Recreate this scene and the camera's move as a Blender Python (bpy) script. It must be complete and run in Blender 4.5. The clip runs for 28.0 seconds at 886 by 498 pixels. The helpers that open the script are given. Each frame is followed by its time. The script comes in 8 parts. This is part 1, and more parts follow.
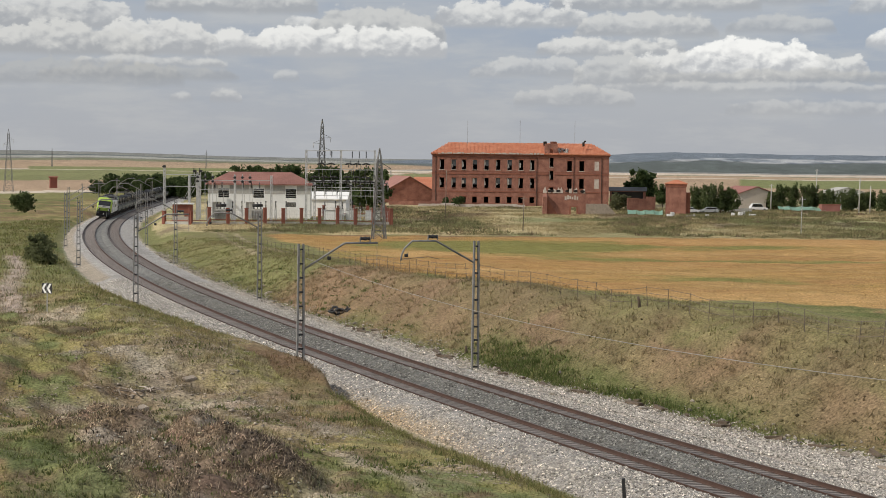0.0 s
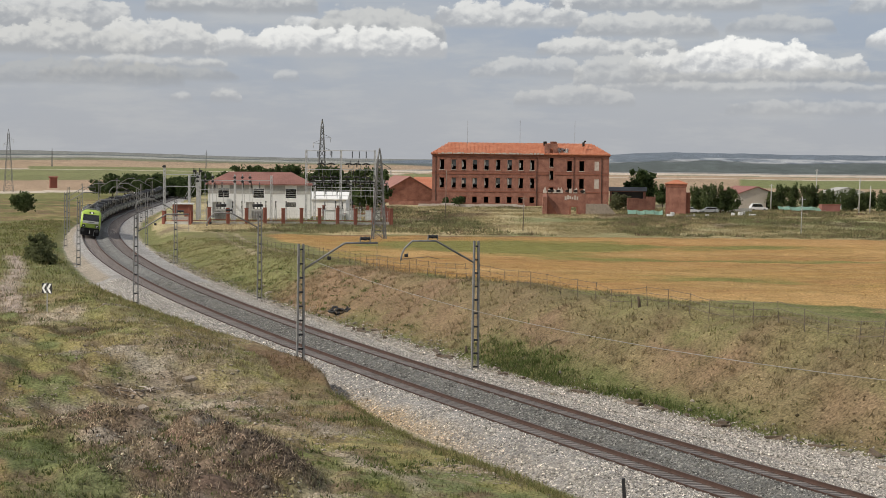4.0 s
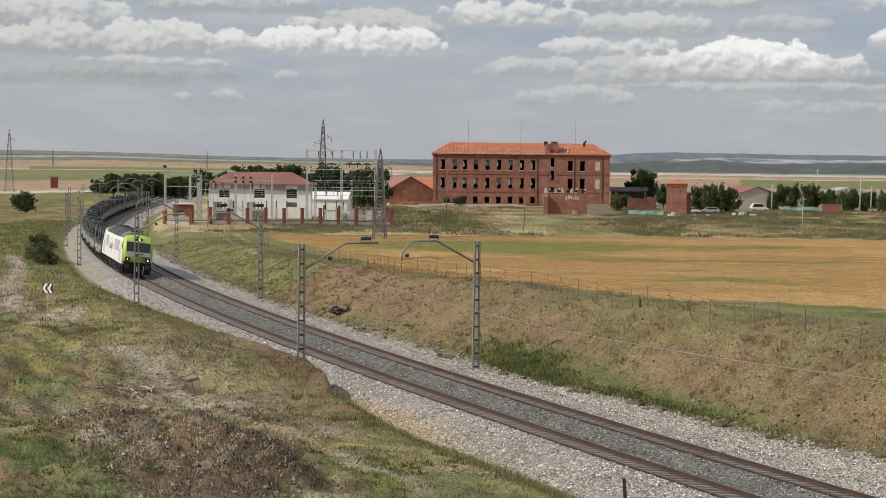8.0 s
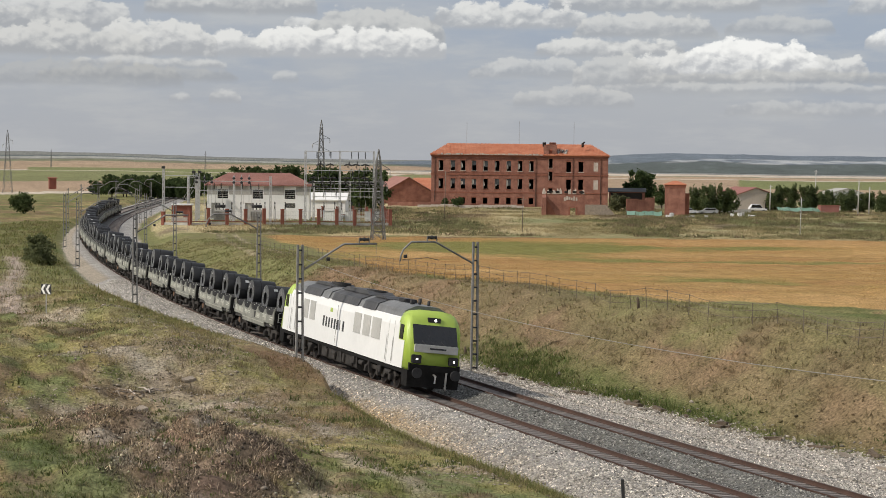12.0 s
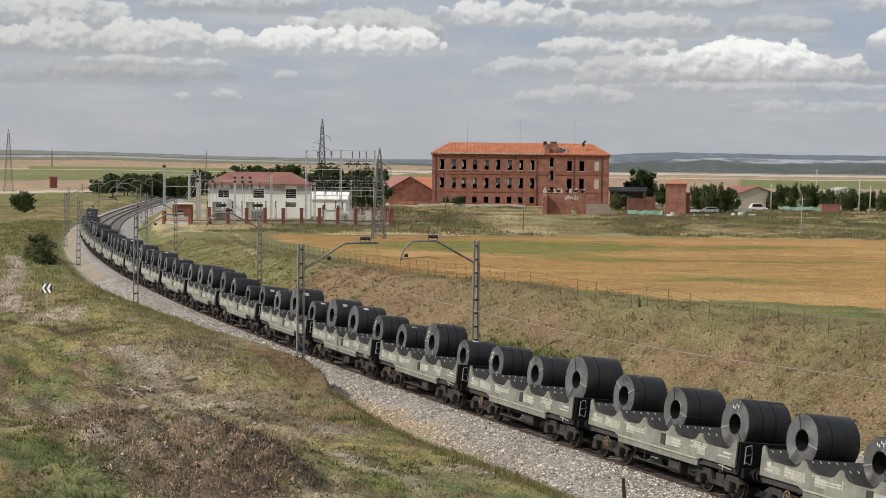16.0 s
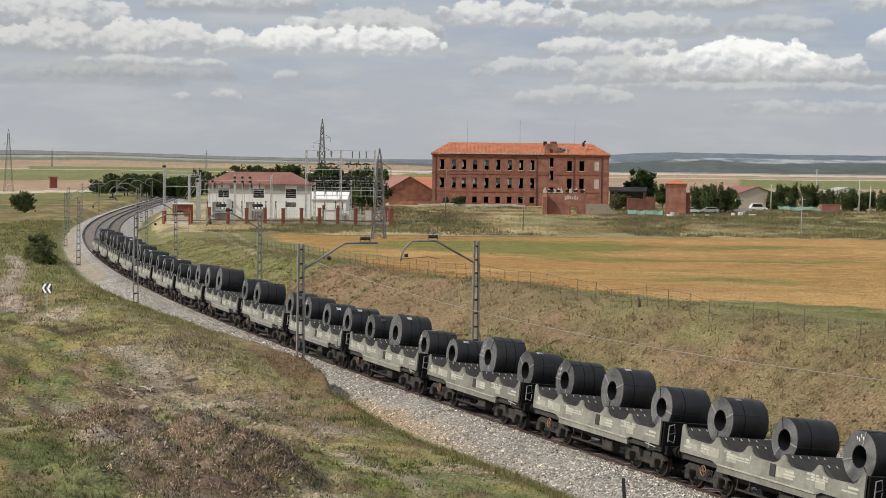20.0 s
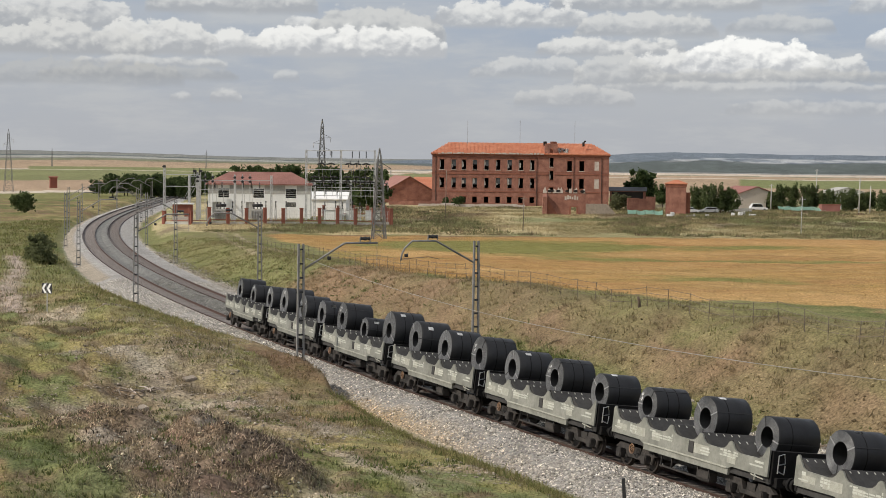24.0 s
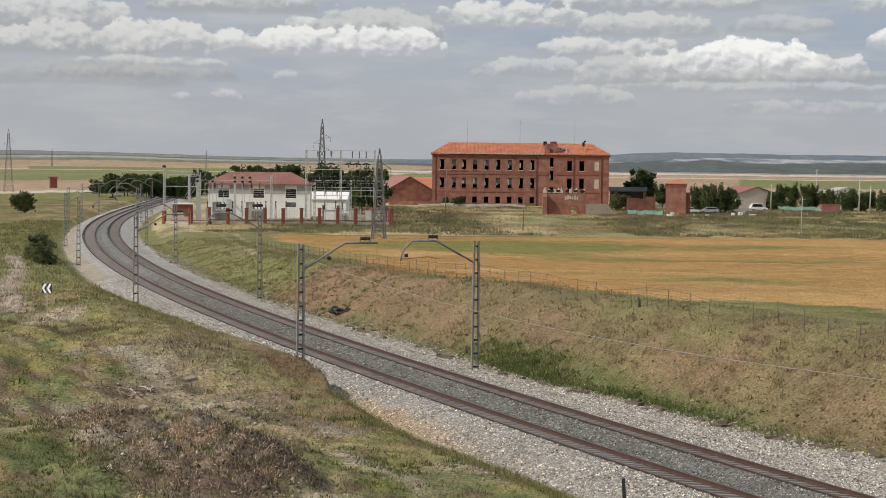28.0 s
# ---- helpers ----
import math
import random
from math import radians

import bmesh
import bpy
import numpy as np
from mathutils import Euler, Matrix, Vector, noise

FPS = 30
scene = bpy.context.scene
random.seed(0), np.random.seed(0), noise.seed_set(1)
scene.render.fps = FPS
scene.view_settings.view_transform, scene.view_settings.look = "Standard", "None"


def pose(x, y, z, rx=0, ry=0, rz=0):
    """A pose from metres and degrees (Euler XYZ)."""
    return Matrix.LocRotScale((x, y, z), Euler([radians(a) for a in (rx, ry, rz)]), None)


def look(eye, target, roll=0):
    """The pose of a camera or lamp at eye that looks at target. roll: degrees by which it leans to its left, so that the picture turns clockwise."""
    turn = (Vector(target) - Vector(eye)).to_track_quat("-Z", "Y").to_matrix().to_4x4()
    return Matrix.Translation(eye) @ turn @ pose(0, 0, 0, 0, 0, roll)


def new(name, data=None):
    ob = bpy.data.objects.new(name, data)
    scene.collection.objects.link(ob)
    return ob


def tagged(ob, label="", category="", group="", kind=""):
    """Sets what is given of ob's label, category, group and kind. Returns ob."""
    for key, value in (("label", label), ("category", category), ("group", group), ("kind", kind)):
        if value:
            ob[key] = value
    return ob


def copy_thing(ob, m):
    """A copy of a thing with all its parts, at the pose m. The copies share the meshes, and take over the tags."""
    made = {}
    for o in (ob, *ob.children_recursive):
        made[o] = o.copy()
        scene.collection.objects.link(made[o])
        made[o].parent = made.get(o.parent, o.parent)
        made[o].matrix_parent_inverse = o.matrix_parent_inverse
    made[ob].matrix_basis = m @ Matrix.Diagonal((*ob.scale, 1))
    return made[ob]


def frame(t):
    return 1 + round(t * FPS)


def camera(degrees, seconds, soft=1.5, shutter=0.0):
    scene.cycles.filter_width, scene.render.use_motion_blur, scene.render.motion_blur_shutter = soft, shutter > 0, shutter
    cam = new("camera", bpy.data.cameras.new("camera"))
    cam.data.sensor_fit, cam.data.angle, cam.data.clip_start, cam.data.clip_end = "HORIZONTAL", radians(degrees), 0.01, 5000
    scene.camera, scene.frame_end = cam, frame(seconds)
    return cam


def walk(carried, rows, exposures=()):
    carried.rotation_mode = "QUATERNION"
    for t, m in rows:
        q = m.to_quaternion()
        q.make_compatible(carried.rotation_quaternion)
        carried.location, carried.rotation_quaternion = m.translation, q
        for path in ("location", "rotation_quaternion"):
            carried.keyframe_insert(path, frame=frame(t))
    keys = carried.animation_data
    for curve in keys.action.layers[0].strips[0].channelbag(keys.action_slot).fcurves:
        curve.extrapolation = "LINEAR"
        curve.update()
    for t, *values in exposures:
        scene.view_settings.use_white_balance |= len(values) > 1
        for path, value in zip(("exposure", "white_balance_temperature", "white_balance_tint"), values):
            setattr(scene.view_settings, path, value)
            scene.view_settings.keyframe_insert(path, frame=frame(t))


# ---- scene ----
# ---------- plan: the railway's line, from a table of its curvature ----------
EYE = 11.157            # the camera's height over the low rail
GAUGE = 1.738           # between the rail heads' middles
CANT = 0.197
SPACING = 3.647         # between the two tracks
SPEED = 21.86           # of the train, m/s
WAGON = 11.535          # wagon length over buffers

_s = np.arange(-345.0, 660.0, 1.0)
_k = np.interp(_s, [-345, -60, -40, -10, 20, 50, 80, 110, 140, 170, 200, 230, 260, 300, 340, 400, 460, 520, 560, 660],
               [.05, .15, .166, .135, .104, .0917, .1042, .1073, .0949, .0875, .0909, .0922, .0833, .0636, .0375, .009, -.012, 0, .1, .2]) / 100
_th = np.concatenate([[0], np.cumsum((_k[1:] + _k[:-1]) / 2)])
_th = 1.16494 + _th - _th[345]
_dx, _dy = -np.cos(_th), np.sin(_th)
_x = np.concatenate([[0], np.cumsum((_dx[1:] + _dx[:-1]) / 2)])
_y = np.concatenate([[0], np.cumsum((_dy[1:] + _dy[:-1]) / 2)])
_x, _y = 9.7314 + _x - _x[345], 59.506 + _y - _y[345]


def rail_z(s):
    """The low rail's height."""
    return -0.001316 * np.clip(s, -60, 420)


def on_track(s, off=0.0, z=0.0):
    """A place in the near track's own frame: s metres along it (away from the camera), off to its right, z over the low rail."""
    x, y = np.interp(s, _s, _x), np.interp(s, _s, _y)
    th = np.interp(s, _s, _th)
    return x + np.sin(th) * off, y + np.cos(th) * off, rail_z(s) + z


def track_pose(s, off=0.0, lean=True):
    """A pose at s: y points the way that the train goes, x to its right-hand side (out of the bend), z up, leaning with the cant."""
    th = float(np.interp(s, _s, _th))
    x, y, z = on_track(s, off)
    turn = Matrix.Rotation(math.atan2(-math.cos(th), -math.sin(th)), 4, "Z")
    m = Matrix.Translation((x, y, float(z) + (CANT / 2 if lean else 0))) @ turn
    return m @ Matrix.Rotation(-math.asin(CANT / GAUGE), 4, "Y") if lean else m


def off_of(px, py):
    """s and off of places in the plan."""
    px, py = np.asarray(px, float), np.asarray(py, float)
    s_out, o_out = np.empty(px.shape), np.empty(px.shape)
    cx, cy, cs = _x[::3], _y[::3], _s[::3]
    tx, ty = _dx[::3], _dy[::3]
    for i in range(0, len(px), 20000):
        a, b = px[i:i + 20000, None], py[i:i + 20000, None]
        j = ((a - cx) ** 2 + (b - cy) ** 2).argmin(1)
        ax, ay = a[:, 0] - cx[j], b[:, 0] - cy[j]
        s_out[i:i + 20000] = cs[j] + ax * tx[j] + ay * ty[j]
        o_out[i:i + 20000] = ax * ty[j] - ay * tx[j]
    return s_out, o_out


# ---------- camera: on a tripod, with a few small knocks ----------
cam = camera(28.09, 28.0, soft=0.75, shutter=0.0)


def aim(right=0.0, down=0.0):
    yaw, tip = radians(0.01828 * right), radians(2.818 - 0.01828 * down)
    return look((0, 0, EYE), (-100 * math.tan(yaw), 100, EYE - 100 * math.tan(tip)), 0.63)


walk(cam, [(0, aim()), (6.4, aim()), (7.0, aim(1.4, 0)), (8.0, aim(1.4, 0)), (8.5, aim()), (9.2, aim()), (9.5, aim(0, 1.6)),
           (10.5, aim(0, 1.6)), (11.0, aim(-1.5, 1.6)), (12.0, aim(-1.5, 1.6)), (12.5, aim(0, 1.6)), (14.5, aim()), (28.0, aim())],
     exposures=[(0, -0.03), (12.0, -0.03), (17.0, 0.03), (18.5, 0.05), (25.0, 0.05), (27.5, -0.03), (28.0, -0.03)])
# ---------- daylight: a sun from the left, a sky with broken cloud ----------
SUN_TO = Vector((-0.915, -0.405, 0)).normalized()
SUN_UP = radians(38.0)
sun = new("sun", bpy.data.lights.new("sun", "SUN"))
sun.data.energy, sun.data.angle, sun.data.color = 3.5, radians(0.9), (1.0, 0.92, 0.80)
sun.matrix_world = look((SUN_TO.x * 500, SUN_TO.y * 500, 500 * math.tan(SUN_UP)), (0, 0, 0))

world = bpy.data.worlds.new("sky")
scene.world = world
world.use_nodes = True


def build_sky():
    nt = world.node_tree
    nt.nodes.clear()
    N, L = nt.nodes.new, nt.links.new

    def math_node(op, a, b=None, c=None, clamp=False):
        n = N("ShaderNodeMath")
        n.operation, n.use_clamp = op, clamp
        for i, v in enumerate((a, b, c)):
            if v is None:
                continue
            if isinstance(v, (int, float)):
                n.inputs[i].default_value = v
            else:
                L(v, n.inputs[i])
        return n.outputs[0]

    def smooth(v, lo, hi):
        n = N("ShaderNodeMapRange")
        n.interpolation_type = "SMOOTHSTEP"
        n.inputs["From Min"].default_value, n.inputs["From Max"].default_value = lo, hi
        L(v, n.inputs["Value"])
        return n.outputs[0]

    def mix(f, a, b):
        n = N("ShaderNodeMix")
        n.data_type = "RGBA"
        for s, v in zip((n.inputs[0], n.inputs[6], n.inputs[7]), (f, a, b)):
            if isinstance(v, tuple):
                s.default_value = (*v, 1)
            elif isinstance(v, (int, float)):
                s.default_value = v
            else:
                L(v, s)
        return n.outputs[2]

    sky = N("ShaderNodeTexSky")
    sky.sky_type, sky.sun_disc = "NISHITA", False
    sky.sun_elevation, sky.sun_rotation = SUN_UP, math.atan2(SUN_TO.x, SUN_TO.y)
    sky.air_density, sky.dust_density = 1.0, 2.0
    tc = N("ShaderNodeTexCoord")
    sep = N("ShaderNodeSeparateXYZ")
    L(tc.outputs["Generated"], sep.inputs[0])
    x, y, z = sep.outputs
    az = math_node("ARCTAN2", x, y)            # radians to the right of the line of sight
    up = math_node("ARCSINE", z)
    # the cumulus heaps that stand in the view: azimuth, half width, base and height (degrees), whiteness, thickness
    heaps = [
        (-13.01, 2.81, 4.08, 1.24, 0.93, 0.85), (-13.51, 1.68, 4.11, 0.66, 0.78, 0.75), (-12.6, 3.06, 3.3, 0.9, 0.9, 0.95), (-9.29, 1.9, 3.34, 1.08, 0.95, 0.95), (-6.69, 1.03, 3.36, 0.75, 1.0, 0.95), (-5.05, 1.15, 3.38, 0.86, 1.05, 1.0),
        (-2.36, 2.27, 3.38, 0.9, 1.05, 1.0), (-6.84, 2.57, 4.7, 0.88, 0.88, 0.9), (-4.64, 0.5, 4.28, 0.44, 1.0, 0.8), (-2.18, 2.07, 3.83, 1.13, 0.86, 0.85), (2.03, 2.37, 4.37, 0.79, 0.98, 0.95), (6.42, 2.17, 4.11, 0.69, 0.9, 0.85),
        (5.32, 2.27, 3.5, 0.57, 0.96, 0.9), (7.79, 1.78, 2.77, 0.91, 1.02, 0.95), (9.71, 2.07, 2.76, 1.28, 1.12, 1.0), (12.09, 1.28, 2.82, 0.66, 1.02, 0.85), (14.56, 1.19, 3.8, 0.55, 1.1, 0.95), (2.62, 1.73, 2.79, 0.62, 0.92, 0.6),
        (5.6, 1.38, 2.53, 0.88, 0.9, 0.6), (4.18, 1.83, 1.87, 0.6, 0.9, 0.5), (10.67, 1.63, 4.23, 0.51, 0.84, 0.6), (13.37, 0.59, 4.81, 0.55, 0.92, 0.7), (6.69, 3.16, 4.92, 0.73, 0.88, 0.85), (9.71, 2.27, 5.14, 0.66, 0.86, 0.7),
        (-9.45, 2.32, 2.97, 0.33, 0.92, 0.7), (-7.02, 0.49, 1.88, 0.4, 0.94, 0.6), (-8.44, 0.35, 1.9, 0.27, 0.94, 0.5), (-5.1, 0.4, 2.58, 0.29, 0.92, 0.45), (10.08, 5.63, 2.31, 0.35, 0.92, 0.5), (-12.14, 3.56, 2.37, 0.69, 0.74, 0.45),
        (-9.77, 2.96, 2.58, 0.4, 0.74, 0.5), (12.55, 3.36, 1.64, 0.49, 0.9, 0.4), (10.99, 4.64, 2.63, 0.4, 0.8, 0.6),
    ]

    def plane(dx, dy, stretch=1.0):
        """Azimuth and height as a flat chart, shifted by so many degrees."""
        c = N("ShaderNodeCombineXYZ")
        L(math_node("ADD", az, radians(dx)), c.inputs[0])
        L(math_node("MULTIPLY", math_node("ADD", up, radians(dy)), stretch), c.inputs[1])
        return c.outputs[0]

    def noise_at(vec, scale, detail, rough):
        n = N("ShaderNodeTexNoise")
        n.inputs["Scale"].default_value, n.inputs["Detail"].default_value, n.inputs["Roughness"].default_value = scale, detail, rough
        L(vec, n.inputs["Vector"])
        return n.outputs[0]

    def billow(vec, scale):
        n = N("ShaderNodeTexVoronoi")
        n.feature, n.normalize = "SMOOTH_F1", True
        n.inputs["Scale"].default_value, n.inputs["Detail"].default_value, n.inputs["Smoothness"].default_value = scale, 2.5, 0.35
        n.inputs["Roughness"].default_value = 0.6
        L(vec, n.inputs["Vector"])
        return n.outputs["Distance"]

    def bend(vec, scale, amount):
        """Noise that bends the chart, so that no outline runs smooth."""
        n = N("ShaderNodeTexNoise")
        n.inputs["Scale"].default_value, n.inputs["Detail"].default_value = scale, 4.0
        L(vec, n.inputs["Vector"])
        v = N("ShaderNodeVectorMath")
        v.operation = "MULTIPLY_ADD"
        L(n.outputs["Color"], v.inputs[0])
        v.inputs[1].default_value = (amount, amount, 0)
        L(vec, v.inputs[2])
        return v.outputs[0]

    lobes = billow(bend(plane(0, 0, 1.3), 90, 0.012), 62)
    lobes_up = billow(bend(plane(-0.10, 0.16, 1.3), 90, 0.012), 62)
    ragged = noise_at(plane(0, 0, 1.4), 48, 9, 0.66)
    broad = noise_at(plane(7, 3, 1.6), 22, 4, 0.55)
    # heights ride up and down with the billows
    edge = math_node("ADD", math_node("MULTIPLY", math_node("SUBTRACT", 0.40, lobes), radians(1.3)), math_node("MULTIPLY", math_node("SUBTRACT", ragged, 0.5), radians(1.0)))
    relief = math_node("MULTIPLY", math_node("SUBTRACT", lobes_up, lobes), 2.4)
    grit = math_node("MULTIPLY", math_node("SUBTRACT", ragged, 0.5), 0.9)
    veil = smooth(noise_at(plane(2, 9, 1.8), 9, 5, 0.55), 0.30, 0.70)
    low = smooth(up, radians(0.0), radians(4.5))
    clear = mix(veil, (0.365, 0.42, 0.52), (0.475, 0.497, 0.54))
    vis = mix(low, (0.465, 0.482, 0.52), clear)
    # thin grey layers between the heaps, and broken cloud over the rest of the sky
    layer = smooth(math_node("ADD", noise_at(plane(4, 1, 5.0), 14, 7, 0.62), math_node("MULTIPLY", broad, 0.35)), 0.60, 0.86)
    vis = mix(math_node("MULTIPLY", layer, 0.55), vis, (0.55, 0.56, 0.575))
    high = math_node("MULTIPLY", smooth(math_node("ADD", broad, math_node("MULTIPLY", grit, 0.25)), 0.44, 0.62), smooth(up, radians(5.0), radians(6.5)))
    vis = mix(high, vis, mix(smooth(relief, -0.5, 0.5), (0.42, 0.43, 0.46), (0.80, 0.80, 0.79)))
    for a, wa, base, tall, bright, thick in sorted(heaps, key=lambda h: -h[2]):
        u = math_node("DIVIDE", math_node("SUBTRACT", az, radians(a)), radians(wa * 1.08))
        dome = math_node("POWER", math_node("MAXIMUM", math_node("SUBTRACT", 1.0, math_node("MULTIPLY", u, u)), 0.0), 0.34)
        k = min(1.0, tall / 0.8)
        rise = math_node("ADD", math_node("MULTIPLY", dome, radians(tall * 0.95)), math_node("MULTIPLY", edge, 0.9 * k))
        over = math_node("SUBTRACT", up, radians(base))
        below_top = smooth(math_node("SUBTRACT", rise, over), 0.0, radians(0.13))
        above_base = smooth(math_node("ADD", over, math_node("MULTIPLY", edge, 0.16)), radians(-0.14), radians(0.10))
        sides = smooth(dome, 0.05, 0.55)
        cover = math_node("MULTIPLY", math_node("MULTIPLY", math_node("MULTIPLY", below_top, above_base), sides), thick)
        t = math_node("DIVIDE", over, radians(tall))
        lit = smooth(math_node("ADD", math_node("ADD", t, relief), grit), 0.02, 0.85)
        white = 0.86 * bright ** 1.6
        vis = mix(cover, vis, mix(lit, (0.465 * bright, 0.475 * bright, 0.505 * bright), (white, white * 0.99, white * 0.965)))
    skyc = N("ShaderNodeVectorMath")
    skyc.operation = "SCALE"
    skyc.inputs["Scale"].default_value = 0.10
    L(sky.outputs[0], skyc.inputs[0])
    out = mix(0.85, skyc.outputs[0], vis)
    bg = N("ShaderNodeBackground")
    L(out, bg.inputs[0])
    bg.inputs[1].default_value = 1.0
    o = N("ShaderNodeOutputWorld")
    L(bg.outputs[0], o.inputs[0])


build_sky()
# ---------- materials ----------
def mat(name, c1, c2=None, scale=4.0, rough=0.8, metal=0.0, bump=0.0, bscale=None, grain=0.25, vary=0.0, streak=None, emit=0.0, attr="", spec=0.5):
    """Two colours mixed by a broad noise, a finer grain over it, bump; vary: from object to object; streak: stretch of the grain along x, y, z."""
    m = bpy.data.materials.new(name)
    m.use_nodes = True
    nt = m.node_tree
    nt.nodes.clear()
    N, L = nt.nodes.new, nt.links.new
    out, p = N("ShaderNodeOutputMaterial"), N("ShaderNodeBsdfPrincipled")
    L(p.outputs[0], out.inputs[0])
    tc = N("ShaderNodeTexCoord")
    vec = tc.outputs["Object"]
    if streak:
        mp = N("ShaderNodeMapping")
        mp.inputs["Scale"].default_value = streak
        L(vec, mp.inputs[0])
        vec = mp.outputs[0]

    def nz(sc, det=4.0):
        n = N("ShaderNodeTexNoise")
        n.inputs["Scale"].default_value, n.inputs["Detail"].default_value = sc, det
        n.inputs["Roughness"].default_value = 0.6
        L(vec, n.inputs["Vector"])
        return n.outputs[0]

    def ramp(v, lo, hi, a, b):
        n = N("ShaderNodeMapRange")
        n.inputs["From Min"].default_value, n.inputs["From Max"].default_value = lo, hi
        n.inputs["To Min"].default_value, n.inputs["To Max"].default_value = a, b
        L(v, n.inputs["Value"])
        return n.outputs[0]

    mixn = N("ShaderNodeMix")
    mixn.data_type = "RGBA"
    mixn.inputs[6].default_value = (*c1, 1)
    mixn.inputs[7].default_value = (*(c2 or c1), 1)
    L(ramp(nz(scale), 0.32, 0.68, 0, 1), mixn.inputs[0])
    col = mixn.outputs[2]
    if attr:
        at = N("ShaderNodeAttribute")
        at.attribute_name = attr
        mul = N("ShaderNodeMix")
        mul.data_type, mul.blend_type = "RGBA", "MULTIPLY"
        mul.inputs[0].default_value = 1
        L(col, mul.inputs[6])
        L(at.outputs["Color"], mul.inputs[7])
        col = mul.outputs[2]
    g = ramp(nz(bscale or scale * 9, 5.0), 0.25, 0.75, 1 - grain, 1 + grain)
    if vary:
        oi = N("ShaderNodeObjectInfo")
        mv = N("ShaderNodeMath")
        mv.operation = "MULTIPLY"
        L(g, mv.inputs[0])
        L(ramp(oi.outputs["Random"], 0, 1, 1 - vary, 1 + vary), mv.inputs[1])
        g = mv.outputs[0]
    hsv = N("ShaderNodeHueSaturation")
    L(col, hsv.inputs["Color"])
    L(g, hsv.inputs["Value"])
    L(hsv.outputs[0], p.inputs["Base Color"])
    p.inputs["Metallic"].default_value = metal
    p.inputs["Specular IOR Level"].default_value = spec
    L(ramp(nz(scale * 3), 0.2, 0.8, max(rough - 0.1, 0.03), min(rough + 0.1, 1)), p.inputs["Roughness"])
    if bump:
        b = N("ShaderNodeBump")
        b.inputs["Strength"].default_value = min(1.0, bump)
        b.inputs["Distance"].default_value = 0.05
        L(nz(bscale or scale * 9, 5.0), b.inputs["Height"])
        L(b.outputs[0], p.inputs["Normal"])
    if emit:
        p.inputs["Emission Color"].default_value = (*c1, 1)
        p.inputs["Emission Strength"].default_value = emit
    return m


M_GROUND = mat("ground_soil_and_grass", (0.82, 0.84, 0.80), (1.18, 1.16, 1.2), 0.6, 0.95, bump=1.0, bscale=7.5, grain=0.75, attr="tint", spec=0.1)
M_BALLAST = mat("ballast_stone", (0.30, 0.285, 0.27), (0.42, 0.405, 0.385), 0.5, 0.95, bump=1.0, bscale=9.0, grain=0.85, attr="tint", spec=0.15)
M_STONES = mat("loose_stone", (0.30, 0.29, 0.275), (0.46, 0.445, 0.42), 3.0, 0.9, grain=0.3, attr="tint", spec=0.2)
M_RAIL = mat("rusty_rail_steel", (0.062, 0.036, 0.028), (0.095, 0.054, 0.041), 2.0, 0.75, 0.1, grain=0.2)
M_RAILTOP = mat("worn_rail_head", (0.10, 0.075, 0.066), (0.15, 0.12, 0.105), 3.0, 0.45, 0.6, grain=0.1)
M_SLEEPER = mat("concrete_sleeper", (0.21, 0.18, 0.165), (0.28, 0.248, 0.228), 2.0, 0.9, bump=0.3, vary=0.2)
M_GALV = mat("galvanised_steel", (0.42, 0.42, 0.42), (0.54, 0.54, 0.54), 3.0, 0.55, 0.25, grain=0.12)
M_MAST = mat("weathered_mast_steel", (0.19, 0.185, 0.175), (0.30, 0.29, 0.28), 2.0, 0.6, 0.2, grain=0.15)
M_PYLON = mat("weathered_pylon_steel", (0.13, 0.13, 0.13), (0.22, 0.22, 0.215), 1.0, 0.6, 0.3, grain=0.15)
M_BLACK = mat("sooty_black_paint", (0.008, 0.008, 0.008), (0.016, 0.015, 0.015), 3.0, 0.8, grain=0.2, spec=0.2)
M_DARK = mat("dark_rubber_and_paint", (0.018, 0.018, 0.02), (0.035, 0.034, 0.035), 4.0, 0.65, grain=0.15)
M_UNDER = mat("dirty_running_gear", (0.017, 0.016, 0.015), (0.055, 0.048, 0.043), 3.0, 0.8, 0.1, grain=0.3)
M_WHEEL = mat("wheel_steel", (0.03, 0.025, 0.022), (0.055, 0.045, 0.04), 4.0, 0.6, 0.4, grain=0.2)
M_GREYPAINT = mat("weathered_grey_wagon_paint", (0.14, 0.143, 0.125), (0.26, 0.262, 0.23), 1.3, 0.6, bump=0.05, grain=0.16, vary=0.12)
M_FLOORGREY = mat("dark_wagon_floor", (0.026, 0.025, 0.025), (0.05, 0.048, 0.046), 1.4, 0.8, grain=0.2)
M_COIL = mat("dark_rolled_steel", (0.014, 0.0145, 0.016), (0.024, 0.0245, 0.027), 1.0, 0.46, 0.1, grain=0.12, vary=0.2, spec=0.35)
M_COILFACE = mat("coil_edge_steel", (0.085, 0.087, 0.09), (0.21, 0.213, 0.22), 2.2, 0.40, 0.45, grain=0.2, vary=0.3)


